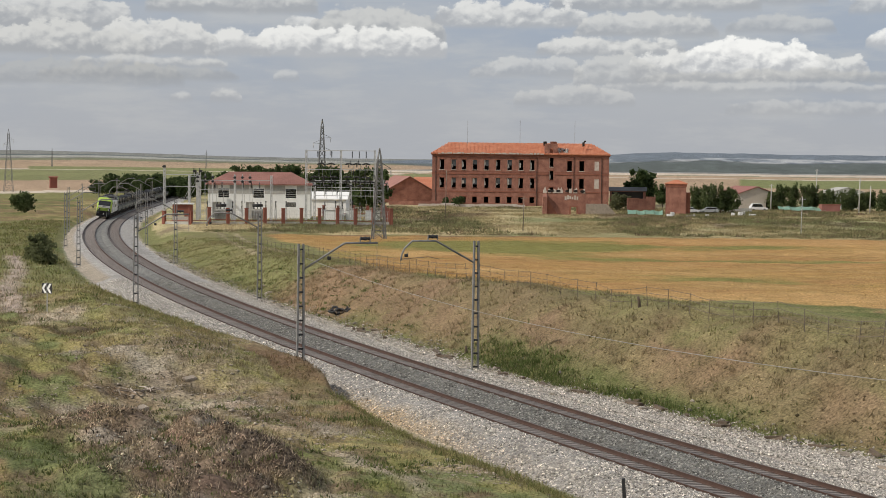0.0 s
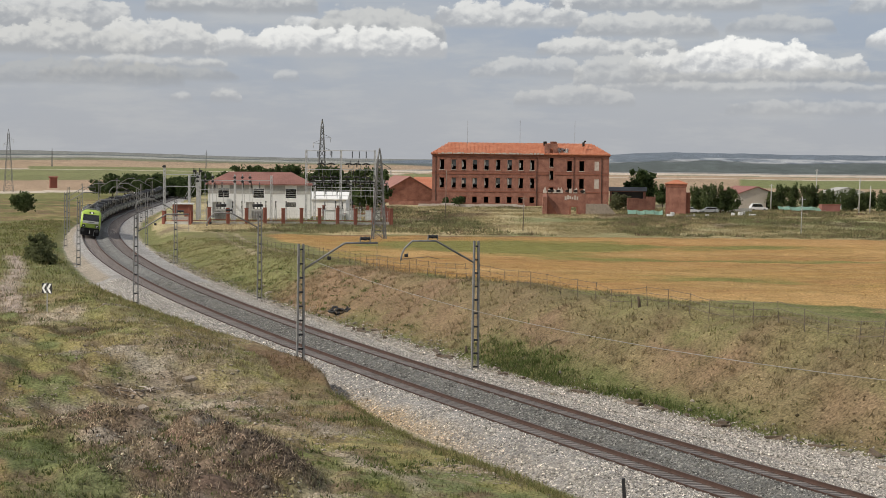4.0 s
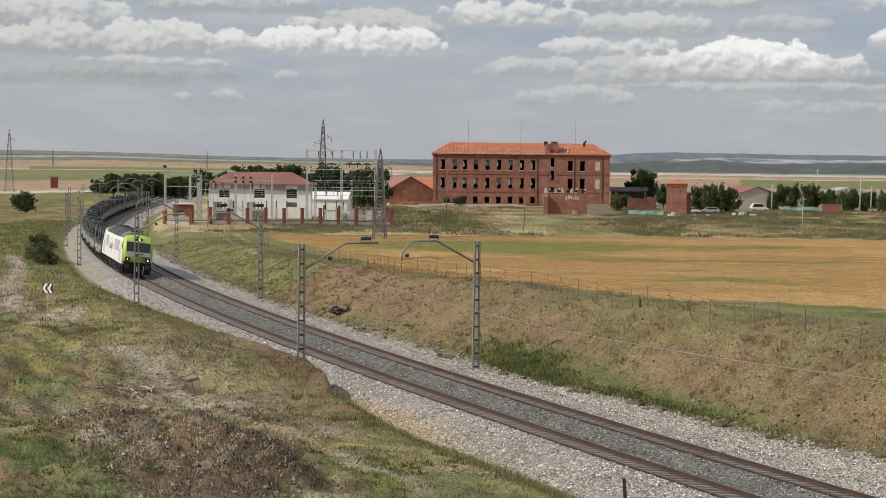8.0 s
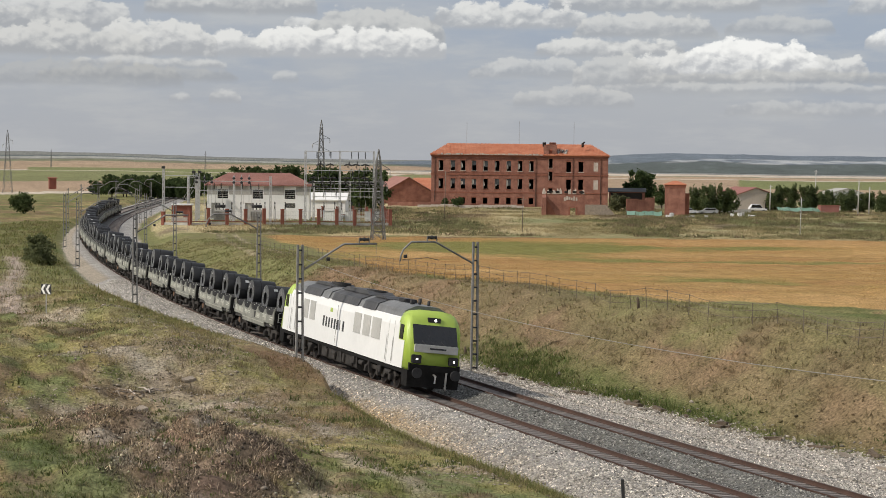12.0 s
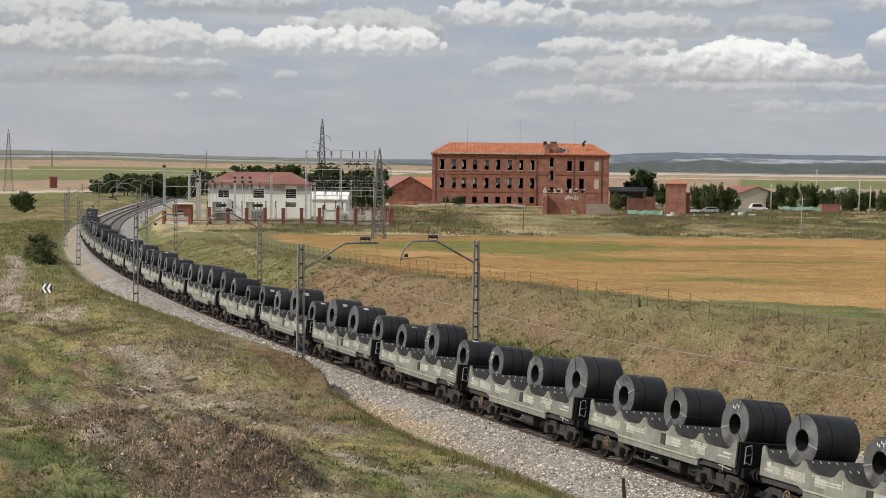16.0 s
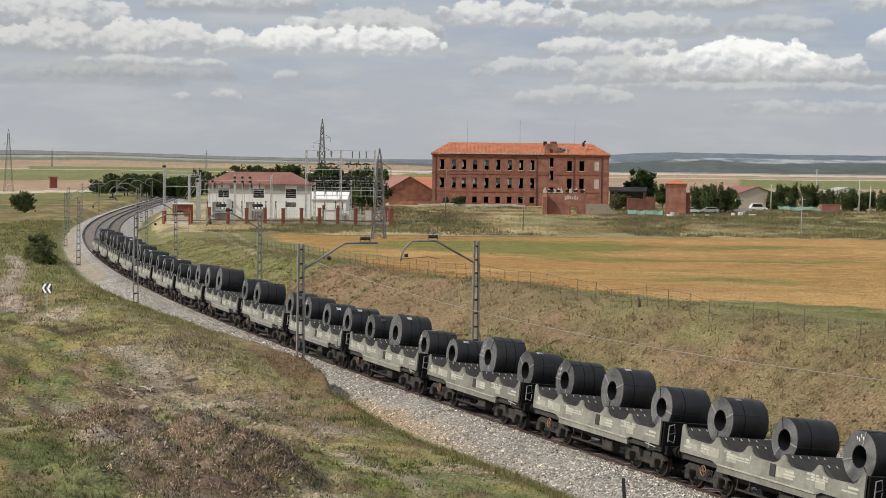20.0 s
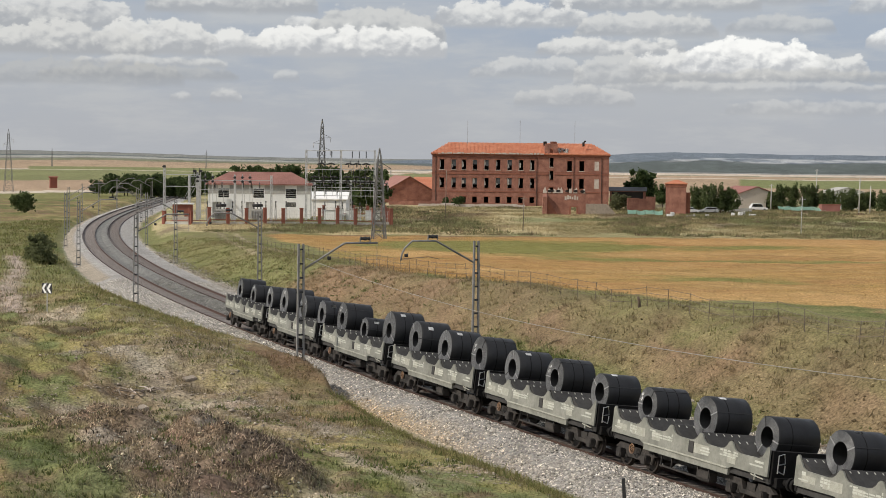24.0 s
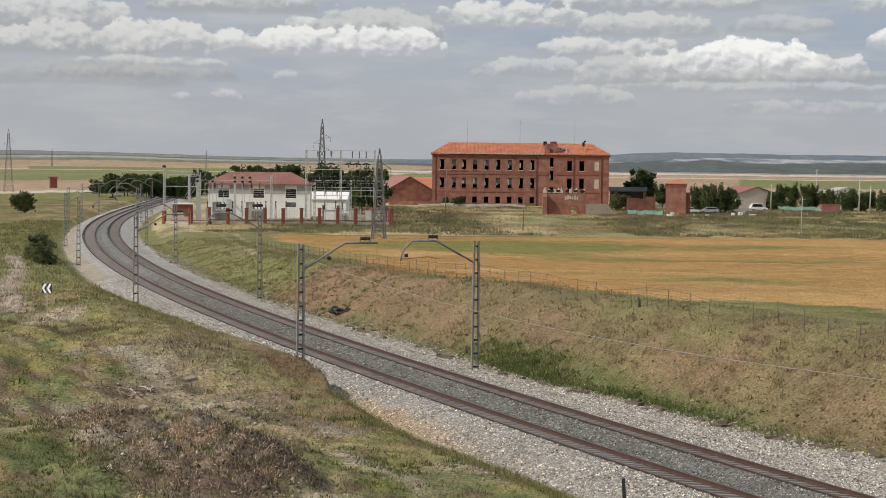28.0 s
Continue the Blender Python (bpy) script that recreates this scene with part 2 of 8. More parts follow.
def wound_rings(m):
    """Fine concentric grooves of a wound edge, round the x axis."""
    nt = m.node_tree
    p = [n for n in nt.nodes if n.type == "BSDF_PRINCIPLED"][0]
    tc, w, b = nt.nodes.new("ShaderNodeTexCoord"), nt.nodes.new("ShaderNodeTexWave"), nt.nodes.new("ShaderNodeBump")
    w.wave_type, w.rings_direction = "RINGS", "X"
    w.inputs["Scale"].default_value, w.inputs["Distortion"].default_value = 22.0, 0.6
    b.inputs["Strength"].default_value, b.inputs["Distance"].default_value = 0.55, 0.006
    nt.links.new(tc.outputs["Object"], w.inputs["Vector"])
    nt.links.new(w.outputs["Fac"], b.inputs["Height"])
    nt.links.new(b.outputs[0], p.inputs["Normal"])


wound_rings(M_COILFACE)
M_STRAP = mat("bright_steel_strap", (0.42, 0.42, 0.43), (0.55, 0.55, 0.55), 3.0, 0.35, 0.7)
M_FADED = mat("faded_white_marking", (0.42, 0.43, 0.38), (0.52, 0.53, 0.48), 6.0, 0.7, grain=0.3)
M_PATCH = mat("rubbed_pale_paint", (0.30, 0.30, 0.255), (0.40, 0.40, 0.35), 5.0, 0.7, grain=0.3)
M_LABEL = mat("white_paper_label", (0.78, 0.78, 0.78), (0.68, 0.68, 0.68), 8.0, 0.6)
M_LOCOWHITE = mat("white_loco_paint", (0.81, 0.82, 0.82), (0.74, 0.75, 0.75), 0.5, 0.42, grain=0.03)
M_LIME = mat("lime_green_paint", (0.38, 0.53, 0.075), (0.43, 0.57, 0.11), 0.6, 0.4, grain=0.03)
M_LOCOROOF = mat("grey_roof_paint", (0.13, 0.135, 0.14), (0.20, 0.205, 0.21), 0.8, 0.6, grain=0.12)
M_ROOFDARK = mat("dark_roof_panel", (0.045, 0.046, 0.05), (0.075, 0.076, 0.08), 0.8, 0.6, grain=0.12)
M_LOUVRE = mat("grey_louvre", (0.40, 0.40, 0.385), (0.50, 0.50, 0.48), 0.8, 0.55, grain=0.1)
M_GLASSDARK = mat("dark_cab_glass", (0.012, 0.013, 0.015), (0.02, 0.021, 0.023), 1.0, 0.14, grain=0.05, spec=0.6)
M_LAMP = mat("lit_lamp", (1.0, 0.98, 0.92), emit=2.5)
M_MARK = mat("black_lettering", (0.03, 0.032, 0.035), rough=0.5)
M_ORANGE = mat("orange_wheel_mark", (0.21, 0.12, 0.065), (0.15, 0.085, 0.05), 4.0, 0.6)
M_BRICK = mat("old_red_brick", (0.185, 0.078, 0.056), (0.33, 0.155, 0.112), 0.6, 0.92, bump=0.3, bscale=5.0, grain=0.32)
M_BRICKDARK = mat("brick_band", (0.21, 0.078, 0.05), (0.28, 0.11, 0.07), 0.5, 0.92, grain=0.2)
M_BRICKPOST = mat("brick_post", (0.20, 0.07, 0.048), (0.27, 0.095, 0.065), 0.8, 0.9, grain=0.18)
M_TILE = mat("orange_roof_tile", (0.42, 0.135, 0.068), (0.52, 0.215, 0.12), 0.5, 0.9, grain=0.2, vary=0.12)
M_TILERED = mat("faded_red_roof_tile", (0.26, 0.122, 0.10), (0.34, 0.17, 0.14), 0.4, 0.9, grain=0.18, vary=0.12)
M_WHITE = mat("white_render", (0.74, 0.74, 0.73), (0.82, 0.82, 0.81), 0.5, 0.9, grain=0.06)
M_CREAM = mat("pale_render", (0.50, 0.43, 0.36), (0.58, 0.52, 0.45), 0.4, 0.9, grain=0.1)
M_STONEWHITE = mat("broken_pale_render", (0.55, 0.50, 0.45), (0.40, 0.33, 0.28), 1.2, 0.9, grain=0.2)
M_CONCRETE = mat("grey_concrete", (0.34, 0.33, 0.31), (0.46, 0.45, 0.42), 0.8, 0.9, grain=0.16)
# near-black standing in for unlit insides; also on downpipes, cowl and a chimney
M_VOID = mat("dark_interior", (0.018, 0.015, 0.013), (0.03, 0.026, 0.023), 1.0, 0.95)
M_GLASSGREY = mat("grey_window_glass", (0.05, 0.055, 0.06), (0.09, 0.095, 0.10), 1.0, 0.2)
M_LEAFMID = mat("mid_green_leaves", (0.07, 0.10, 0.04), (0.14, 0.165, 0.07), 0.5, 0.85, grain=0.35, spec=0.2)
M_LEAF = mat("dark_green_leaves", (0.042, 0.068, 0.025), (0.085, 0.115, 0.042), 0.6, 0.85, grain=0.35, spec=0.2)
M_LEAFOLIVE = mat("olive_green_leaves", (0.085, 0.092, 0.045), (0.15, 0.15, 0.078), 0.6, 0.85, grain=0.35, spec=0.2)
M_BUSH = mat("pale_olive_leaves", (0.105, 0.12, 0.055), (0.19, 0.20, 0.10), 0.6, 0.85, grain=0.35, spec=0.2)
M_BARK = mat("grey_brown_bark", (0.09, 0.065, 0.045), (0.15, 0.115, 0.085), 3.0, 0.95, bump=0.5)
M_GRASS = mat("grass_blades", (0.92, 0.92, 0.92), (1.08, 1.08, 1.08), 0.7, 0.9, grain=0.2, attr="tint", spec=0.15)


def let_light_through(m, share):
    """Thin leaves and blades pass some of the light on."""
    nt = m.node_tree
    p = [n for n in nt.nodes if n.type == "BSDF_PRINCIPLED"][0]
    out = [n for n in nt.nodes if n.type == "OUTPUT_MATERIAL"][0]
    t, mx = nt.nodes.new("ShaderNodeBsdfTranslucent"), nt.nodes.new("ShaderNodeMixShader")
    nt.links.new(p.inputs["Base Color"].links[0].from_socket, t.inputs["Color"])
    mx.inputs[0].default_value = share
    nt.links.new(p.outputs[0], mx.inputs[1])
    nt.links.new(t.outputs[0], mx.inputs[2])
    nt.links.new(mx.outputs[0], out.inputs[0])


for m, share in ((M_GRASS, 0.58), (M_LEAF, 0.42), (M_LEAFMID, 0.42), (M_LEAFOLIVE, 0.42), (M_BUSH, 0.42)):
    let_light_through(m, share)
M_RUBBLE = mat("rubble_and_clods", (0.9, 0.9, 0.9), (1.1, 1.1, 1.1), 2.0, 0.95, bump=0.6, grain=0.35, attr="tint", spec=0.1)
M_SLAB = mat("earthy_slab", (0.20, 0.165, 0.13), (0.30, 0.255, 0.205), 2.5, 0.95, bump=0.4, grain=0.3, vary=0.2)
M_WIRE = mat("grey_wire", (0.27, 0.26, 0.24), (0.36, 0.35, 0.33), 1.0, 0.6, 0.3)
M_FENCEPOST = mat("rusty_fence_post", (0.14, 0.11, 0.085), (0.2, 0.17, 0.14), 3.0, 0.85)
M_CARWHITE = mat("white_car_paint", (0.72, 0.72, 0.72), (0.76, 0.76, 0.76), 1.0, 0.3, grain=0.02)
M_CARSILVER = mat("silver_car_paint", (0.40, 0.41, 0.42), (0.45, 0.46, 0.47), 1.0, 0.3, 0.4, grain=0.02)
M_GREENNET = mat("faded_green_netting", (0.24, 0.44, 0.34), (0.34, 0.52, 0.43), 1.0, 0.8, grain=0.15)
M_PURPLE = mat("faded_maroon_roof", (0.24, 0.10, 0.085), (0.30, 0.13, 0.11), 0.6, 0.85, grain=0.15)


# ---------- mesh helpers ----------
def part(name, bm, material, parent=None, label=""):
    """Links a bmesh as one mesh object, under a thing or a part."""
    me = bpy.data.meshes.new(name)
    bm.to_mesh(me)
    bm.free()
    for m in (material if isinstance(material, (list, tuple)) else [material]):
        me.materials.append(m)
    ob = new(name, me)
    ob.parent = parent
    return tagged(ob, label)


def again(name, ob, m, parent):
    """Another object on the same mesh."""
    o = new(name, ob.data)
    o.parent = parent
    o.matrix_local = m
    return o


def thing(name, label, category, m=None, group="", kind=""):
    e = new(name)
    e.empty_display_size = 0.3
    if m is not None:
        e.matrix_world = m
    return tagged(e, label, category, group, kind)


def box(bm, x0, y0, z0, x1, y1, z1, mi=0, bevel=0.0):
    v = [bm.verts.new(p) for p in ((x0, y0, z0), (x1, y0, z0), (x1, y1, z0), (x0, y1, z0), (x0, y0, z1), (x1, y0, z1), (x1, y1, z1), (x0, y1, z1))]
    f = [bm.faces.new([v[i] for i in q]) for q in ((0, 3, 2, 1), (4, 5, 6, 7), (0, 1, 5, 4), (1, 2, 6, 5), (2, 3, 7, 6), (3, 0, 4, 7))]
    for a in f:
        a.material_index = mi
    if bevel:
        bmesh.ops.bevel(bm, geom=list({e for a in f for e in a.edges}), offset=bevel, segments=2, affect="EDGES")


def beam(bm, a, b, w, h=None, mi=0, up=(0, 0, 1)):
    """A bar of section w x h from a to b."""
    a, b = Vector(a), Vector(b)
    d = (b - a).normalized()
    u = Vector(up)
    if abs(d.dot(u)) > 0.98:
        u = Vector((1, 0, 0))
    s = d.cross(u).normalized() * w / 2
    t = s.cross(d).normalized() * (h or w) / 2
    v = [bm.verts.new(p) for p in (a - s - t, a + s - t, a + s + t, a - s + t, b - s - t, b + s - t, b + s + t, b - s + t)]
    for q in ((0, 3, 2, 1), (4, 5, 6, 7), (0, 1, 5, 4), (1, 2, 6, 5), (2, 3, 7, 6), (3, 0, 4, 7)):
        bm.faces.new([v[i] for i in q]).material_index = mi


def tube(bm, pts, r, n=8, mi=0, caps=True):
    """A round bar along points; r: one radius or one a point."""
    pts = [Vector(p) for p in pts]
    rs = r if isinstance(r, (list, tuple)) else [r] * len(pts)
    rings = []
    for i, p in enumerate(pts):
        d = (pts[min(i + 1, len(pts) - 1)] - pts[max(i - 1, 0)]).normalized()
        u = Vector((0, 0, 1)) if abs(d.z) < 0.95 else Vector((1, 0, 0))
        a = d.cross(u).normalized()
        b = a.cross(d)
        rings.append([bm.verts.new(p + (a * math.cos(2 * math.pi * k / n) + b * math.sin(2 * math.pi * k / n)) * rs[i]) for k in range(n)])
    for a, b in zip(rings, rings[1:]):
        for k in range(n):
            f = bm.faces.new((a[k], a[(k + 1) % n], b[(k + 1) % n], b[k]))
            f.material_index, f.smooth = mi, n > 6
    if caps:
        bm.faces.new(rings[0][::-1]).material_index = mi
        bm.faces.new(rings[-1]).material_index = mi


def lathe(bm, profile, n=20, mi=0, axis="x"):
    """Turns (along, radius) pairs round an axis."""
    rings = []
    for a, r in profile:
        ring = []
        for k in range(n):
            c, s = math.cos(2 * math.pi * k / n) * r, math.sin(2 * math.pi * k / n) * r
            ring.append(bm.verts.new({"x": (a, c, s), "y": (c, a, s), "z": (c, s, a)}[axis]))
        rings.append(ring)
    for a, b in zip(rings, rings[1:]):
        for k in range(n):
            f = bm.faces.new((a[k], b[k], b[(k + 1) % n], a[(k + 1) % n]))
            f.material_index, f.smooth = mi, False


def prism(bm, outline, a0, a1, axis="x", mi=0):
    """An outline of (u, v) pairs pushed from a0 to a1 along an axis: x: (y, z), y: (x, z), z: (x, y)."""
    put = {"x": lambda a, u, v: (a, u, v), "y": lambda a, u, v: (u, a, v), "z": lambda a, u, v: (u, v, a)}[axis]
    A = [bm.verts.new(put(a0, u, v)) for u, v in outline]
    B = [bm.verts.new(put(a1, u, v)) for u, v in outline]
    n = len(outline)
    fs = [bm.faces.new(A[::-1]), bm.faces.new(B)]
    for i in range(n):
        fs.append(bm.faces.new((A[i], A[(i + 1) % n], B[(i + 1) % n], B[i])))
    for f in fs:
        f.material_index = mi
    bmesh.ops.recalc_face_normals(bm, faces=fs)


def blank():
    return bmesh.new()


def mesh_of(name, verts, faces, material, tint=None, smooth=False):
    me = bpy.data.meshes.new(name)
    me.from_pydata(verts, [], faces)
    if tint is not None:
        a = me.attributes.new("tint", "FLOAT_COLOR", "POINT")
        c = np.ones((len(verts), 4), np.float32)
        c[:, :3] = tint
        a.data.foreach_set("color", c.ravel())
    me.materials.append(material)
    if smooth:
        me.polygons.foreach_set("use_smooth", [True] * len(me.polygons))
    me.update()
    return new(name, me)
# ---------- the ground: one sheet from the camera's hill to the horizon ----------
def smooth01(v):
    v = np.clip(v, 0, 1)
    return v * v * (3 - 2 * v)


def wave(x, y, f, seed=0):
    """Cheap rolling noise about 0, within -1..1."""
    r = np.random.RandomState(seed)
    out = np.zeros(np.shape(x))
    for i in range(7):
        a, b, c = r.uniform(0, 6.28), r.uniform(0.6, 1.7), r.uniform(0, 6.28)
        out += np.sin((x * math.cos(a) + y * math.sin(a)) * f * b + c + 0.7 * np.sin((x * math.sin(a) - y * math.cos(a)) * f * 0.7 + i))
    return out / 7 * 1.6


def value_noise(x, y, f, seed=0):
    """Lattice noise, 0..1."""
    x, y = np.asarray(x) * f, np.asarray(y) * f
    xi, yi = np.floor(x).astype(np.int64), np.floor(y).astype(np.int64)
    u, v = x - xi, y - yi
    u, v = u * u * (3 - 2 * u), v * v * (3 - 2 * v)

    def h(i, j):
        n = (i * 374761393 + j * 668265263 + seed * 982451653) & 0x7FFFFFFF
        n = ((n ^ (n >> 13)) * 1274126177) & 0x7FFFFFFF
        return ((n ^ (n >> 16)) & 0xFFFF) / 65535.0

    a, b, c, d = h(xi, yi), h(xi + 1, yi), h(xi, yi + 1), h(xi + 1, yi + 1)
    return (a + (b - a) * u) * (1 - v) + (c + (d - c) * u) * v


def fractal(x, y, f, seed=0, n=4):
    out, amp, tot = 0.0, 1.0, 0.0
    for i in range(n):
        out = out + amp * value_noise(x, y, f * 2 ** i, seed + i)
        tot += amp
        amp *= 0.55
    return out / tot


def plain_right(y):
    return np.interp(y, [40, 60, 85, 120, 160, 200, 240, 300, 5000], [4.2, 4.0, 3.7, 3.0, 2.0, 1.1, 0.6, 0.5, 0.5])


def field_edge(s):
    """How far right of the near track the corn begins."""
    return np.interp(s, [10, 29, 32, 35.5, 40, 50, 57, 69, 93, 145], [33, 27.4, 25, 21.8, 19.4, 17.7, 16.8, 15.6, 16.9, 23.5])


def right_toe(s):
    """Where the stony verge ends on the right and the bank begins."""
    return np.interp(s, [-20, 5, 9, 13, 20, 26, 31, 40, 55, 66, 86, 200], [13.0, 11.4, 10.4, 9.8, 9.5, 9.5, 8.4, 8.1, 8.6, 8.1, 7.9, 8.0])


def left_edge(s):
    """Where the ballast ends on the left."""
    return np.interp(s, [2, 10, 15, 24, 29, 34, 42, 70, 100, 140, 200], [-4.05, -4.15, -4.3, -3.95, -3.75, -4.25, -4.7, -4.5, -4.1, -4.0, -3.6])


def heap(x, y):
    """The dark spoil heap on the slope below the camera."""
    # tipped load by load: blunt cones that run into one another
    g = np.zeros(np.shape(x))
    for cx, cy, r, h in ((-13.2, 67.0, 2.0, 0.9), (-11.6, 65.3, 1.8, 1.35), (-9.1, 63.8, 2.0, 1.5), (-7.6, 61.8, 1.7, 1.45), (-6.4, 59.2, 1.7, 1.4), (-5.3, 57.6, 1.3, 0.95), (-9.8, 60.0, 1.9, 1.0), (-7.9, 57.2, 1.9, 1.15), (-10.0, 56.2, 1.8, 0.8), (-7.2, 53.4, 1.7, 1.0), (-5.8, 54.6, 1.2, 0.8)):
        q = np.sqrt(((x - cx) / r) ** 2 + ((y - cy) / (r * 1.25)) ** 2 + 0.02)
        g = np.maximum(g, h * np.clip(1.25 - q * 0.95, 0, 1.2) ** 0.85)
    return g * (0.9 + 0.22 * wave(x, y, 1.5, 45) + 0.16 * wave(x, y, 3.6, 46)) * 0.85


def spoil_ridge(x, y):
    """A grassed-over ridge of spoil beside the line, and smaller humps before it."""
    ux, uy = 0.61, -0.79
    along, across = (x + 21) * ux + (y - 115) * uy, (x + 21) * uy - (y - 115) * ux
    g = 1.3 * np.exp(-((along / 13) ** 2 + (across / 4.2) ** 2))
    g = g + 0.9 * np.exp(-(((x + 14.5) / 3.6) ** 2 + ((y - 92) / 6.5) ** 2)) + 0.55 * np.exp(-(((x + 8.5) / 2.6) ** 2 + ((y - 86) / 5) ** 2))
    g = g - 0.6 * np.exp(-(((x + 15.5) / 5) ** 2 + ((y - 74) / 5.5) ** 2))
    return g


def ground_z(x, y):
    x, y = np.asarray(x, float), np.asarray(y, float)
    s, off = off_of(x, y)
    zr = rail_z(s)
    form = zr - 0.62
    # right: cutting slope up to the plain
    right = plain_right(y) + 0.12 * wave(x, y, 0.25, 3)
    top = np.interp(s, [0, 35, 50, 57, 69, 93, 160, 240], [18.8, 18.0, 17.0, 16.0, 14.8, 15.6, 15.5, 12.0])
    toe = right_toe(s) + 0.30 * wave(x, y, 0.6, 61)
    t = smooth01((off - toe) / (top - toe) * (1 + 0.10 * wave(x, y, 0.5, 5)))
    zright = form + 0.25 + (right - form - 0.25) * t + (0.26 * wave(x, y, 0.8, 8) + 0.15 * wave(x, y, 2.1, 9) + 0.08 * wave(x, y, 4.6, 10)) * np.minimum(1, t * 3) * (1 - 0.7 * t)
    # left: spoil bench beside the line, then rough ground that rises towards the camera
    bench = np.interp(s, [-60, 10, 18, 25, 29, 33, 40, 50, 63, 80, 100, 120, 170], [0.2, 0.0, 0.05, 0.15, 0.45, 1.25, 1.4, 1.1, 0.8, 0.45, 0.15, 0.0, -0.25])
    edge = left_edge(s) + 0.22 * wave(x, y, 1.1, 66)
    steep = np.interp(s, [10, 26, 31, 40, 70, 110], [2.2, 1.3, 0.4, 0.5, 0.9, 1.8])
    t2 = smooth01((edge - off) / steep)
    far = np.clip(-off - 7, 0, 40)
    rise = np.interp(s, [-60, 10, 60, 120, 180], [0.055, 0.055, 0.035, 0.012, 0.0]) * far
    rough = (0.34 * wave(x, y, 0.30, 11) + 0.26 * wave(x, y, 0.9, 12) + 0.15 * wave(x, y, 2.2, 13) + 0.30 * (fractal(x, y, 0.8, 14) - 0.5) + 0.16 * (fractal(x, y, 2.6, 15, 2) - 0.5)) * np.interp(s, [0, 150, 300], [1, 0.8, 0.2]) * smooth01((-off - 6) / 6)
    left = bench + rise + rough + np.interp(y, [20, 40, 60, 75], [0.8, 0.6, 0.2, 0]) * smooth01((-off - 6) / 8) + heap(x, y) + spoil_ridge(x, y) * smooth01((-off - 5.5) / 5)
    zleft = form + 0.15 + (left - form - 0.15) * t2
    z = np.where(off > 0, zright, zleft)
    z = np.where((off > left_edge(s) + 0.3) & (off < 7.2), form + 0.1 * (off < -3.4), z)
    # left-hand plain and the far country
    d = np.hypot(x, y)
    z = np.where((off < 0) & (d > 200), np.minimum(z, 0.2), z)
    a = np.degrees(np.arctan2(x, y))
    hills = np.interp(a, [-40, -16, -13.5, -9, -5, 0, 4, 7, 9, 13, 16, 40], [28, 28, 28, 23, 17, 17, 27, 38, 39, 36, 34, 30])
    z = z + smooth01((d - 2500) / 1900) * (hills * (1 + 0.05 * wave(a * 60, d * 0.0, 0.02, 21) + 0.03 * wave(a * 300, d * 0.0, 0.02, 22)))
    z = z + smooth01((d - 600) / 900) * smooth01((2600 - d) / 800 + 1) * np.interp(a, [-16, -4, 3, 16], [2.0, 1.0, 0.0, 0.0])
    # the hill under the camera
    z = np.where((d < 60) & (off < -3.5), np.maximum(z, EYE - 1.7 - 0.30 * d), z)
    return z


C_STRAW, C_OLIVE, C_GREEN = (0.32, 0.255, 0.125), (0.175, 0.16, 0.065), (0.105, 0.13, 0.042)
C_BROWN, C_EARTH, C_OCHRE = (0.20, 0.135, 0.08), (0.29, 0.16, 0.09), (0.41, 0.242, 0.09)
C_PALE, C_ROAD = (0.40, 0.35, 0.28), (0.38, 0.315, 0.26)


def blend(a, b, t):
    return a + (np.asarray(b) - a) * np.clip(t, 0, 1)[:, None]


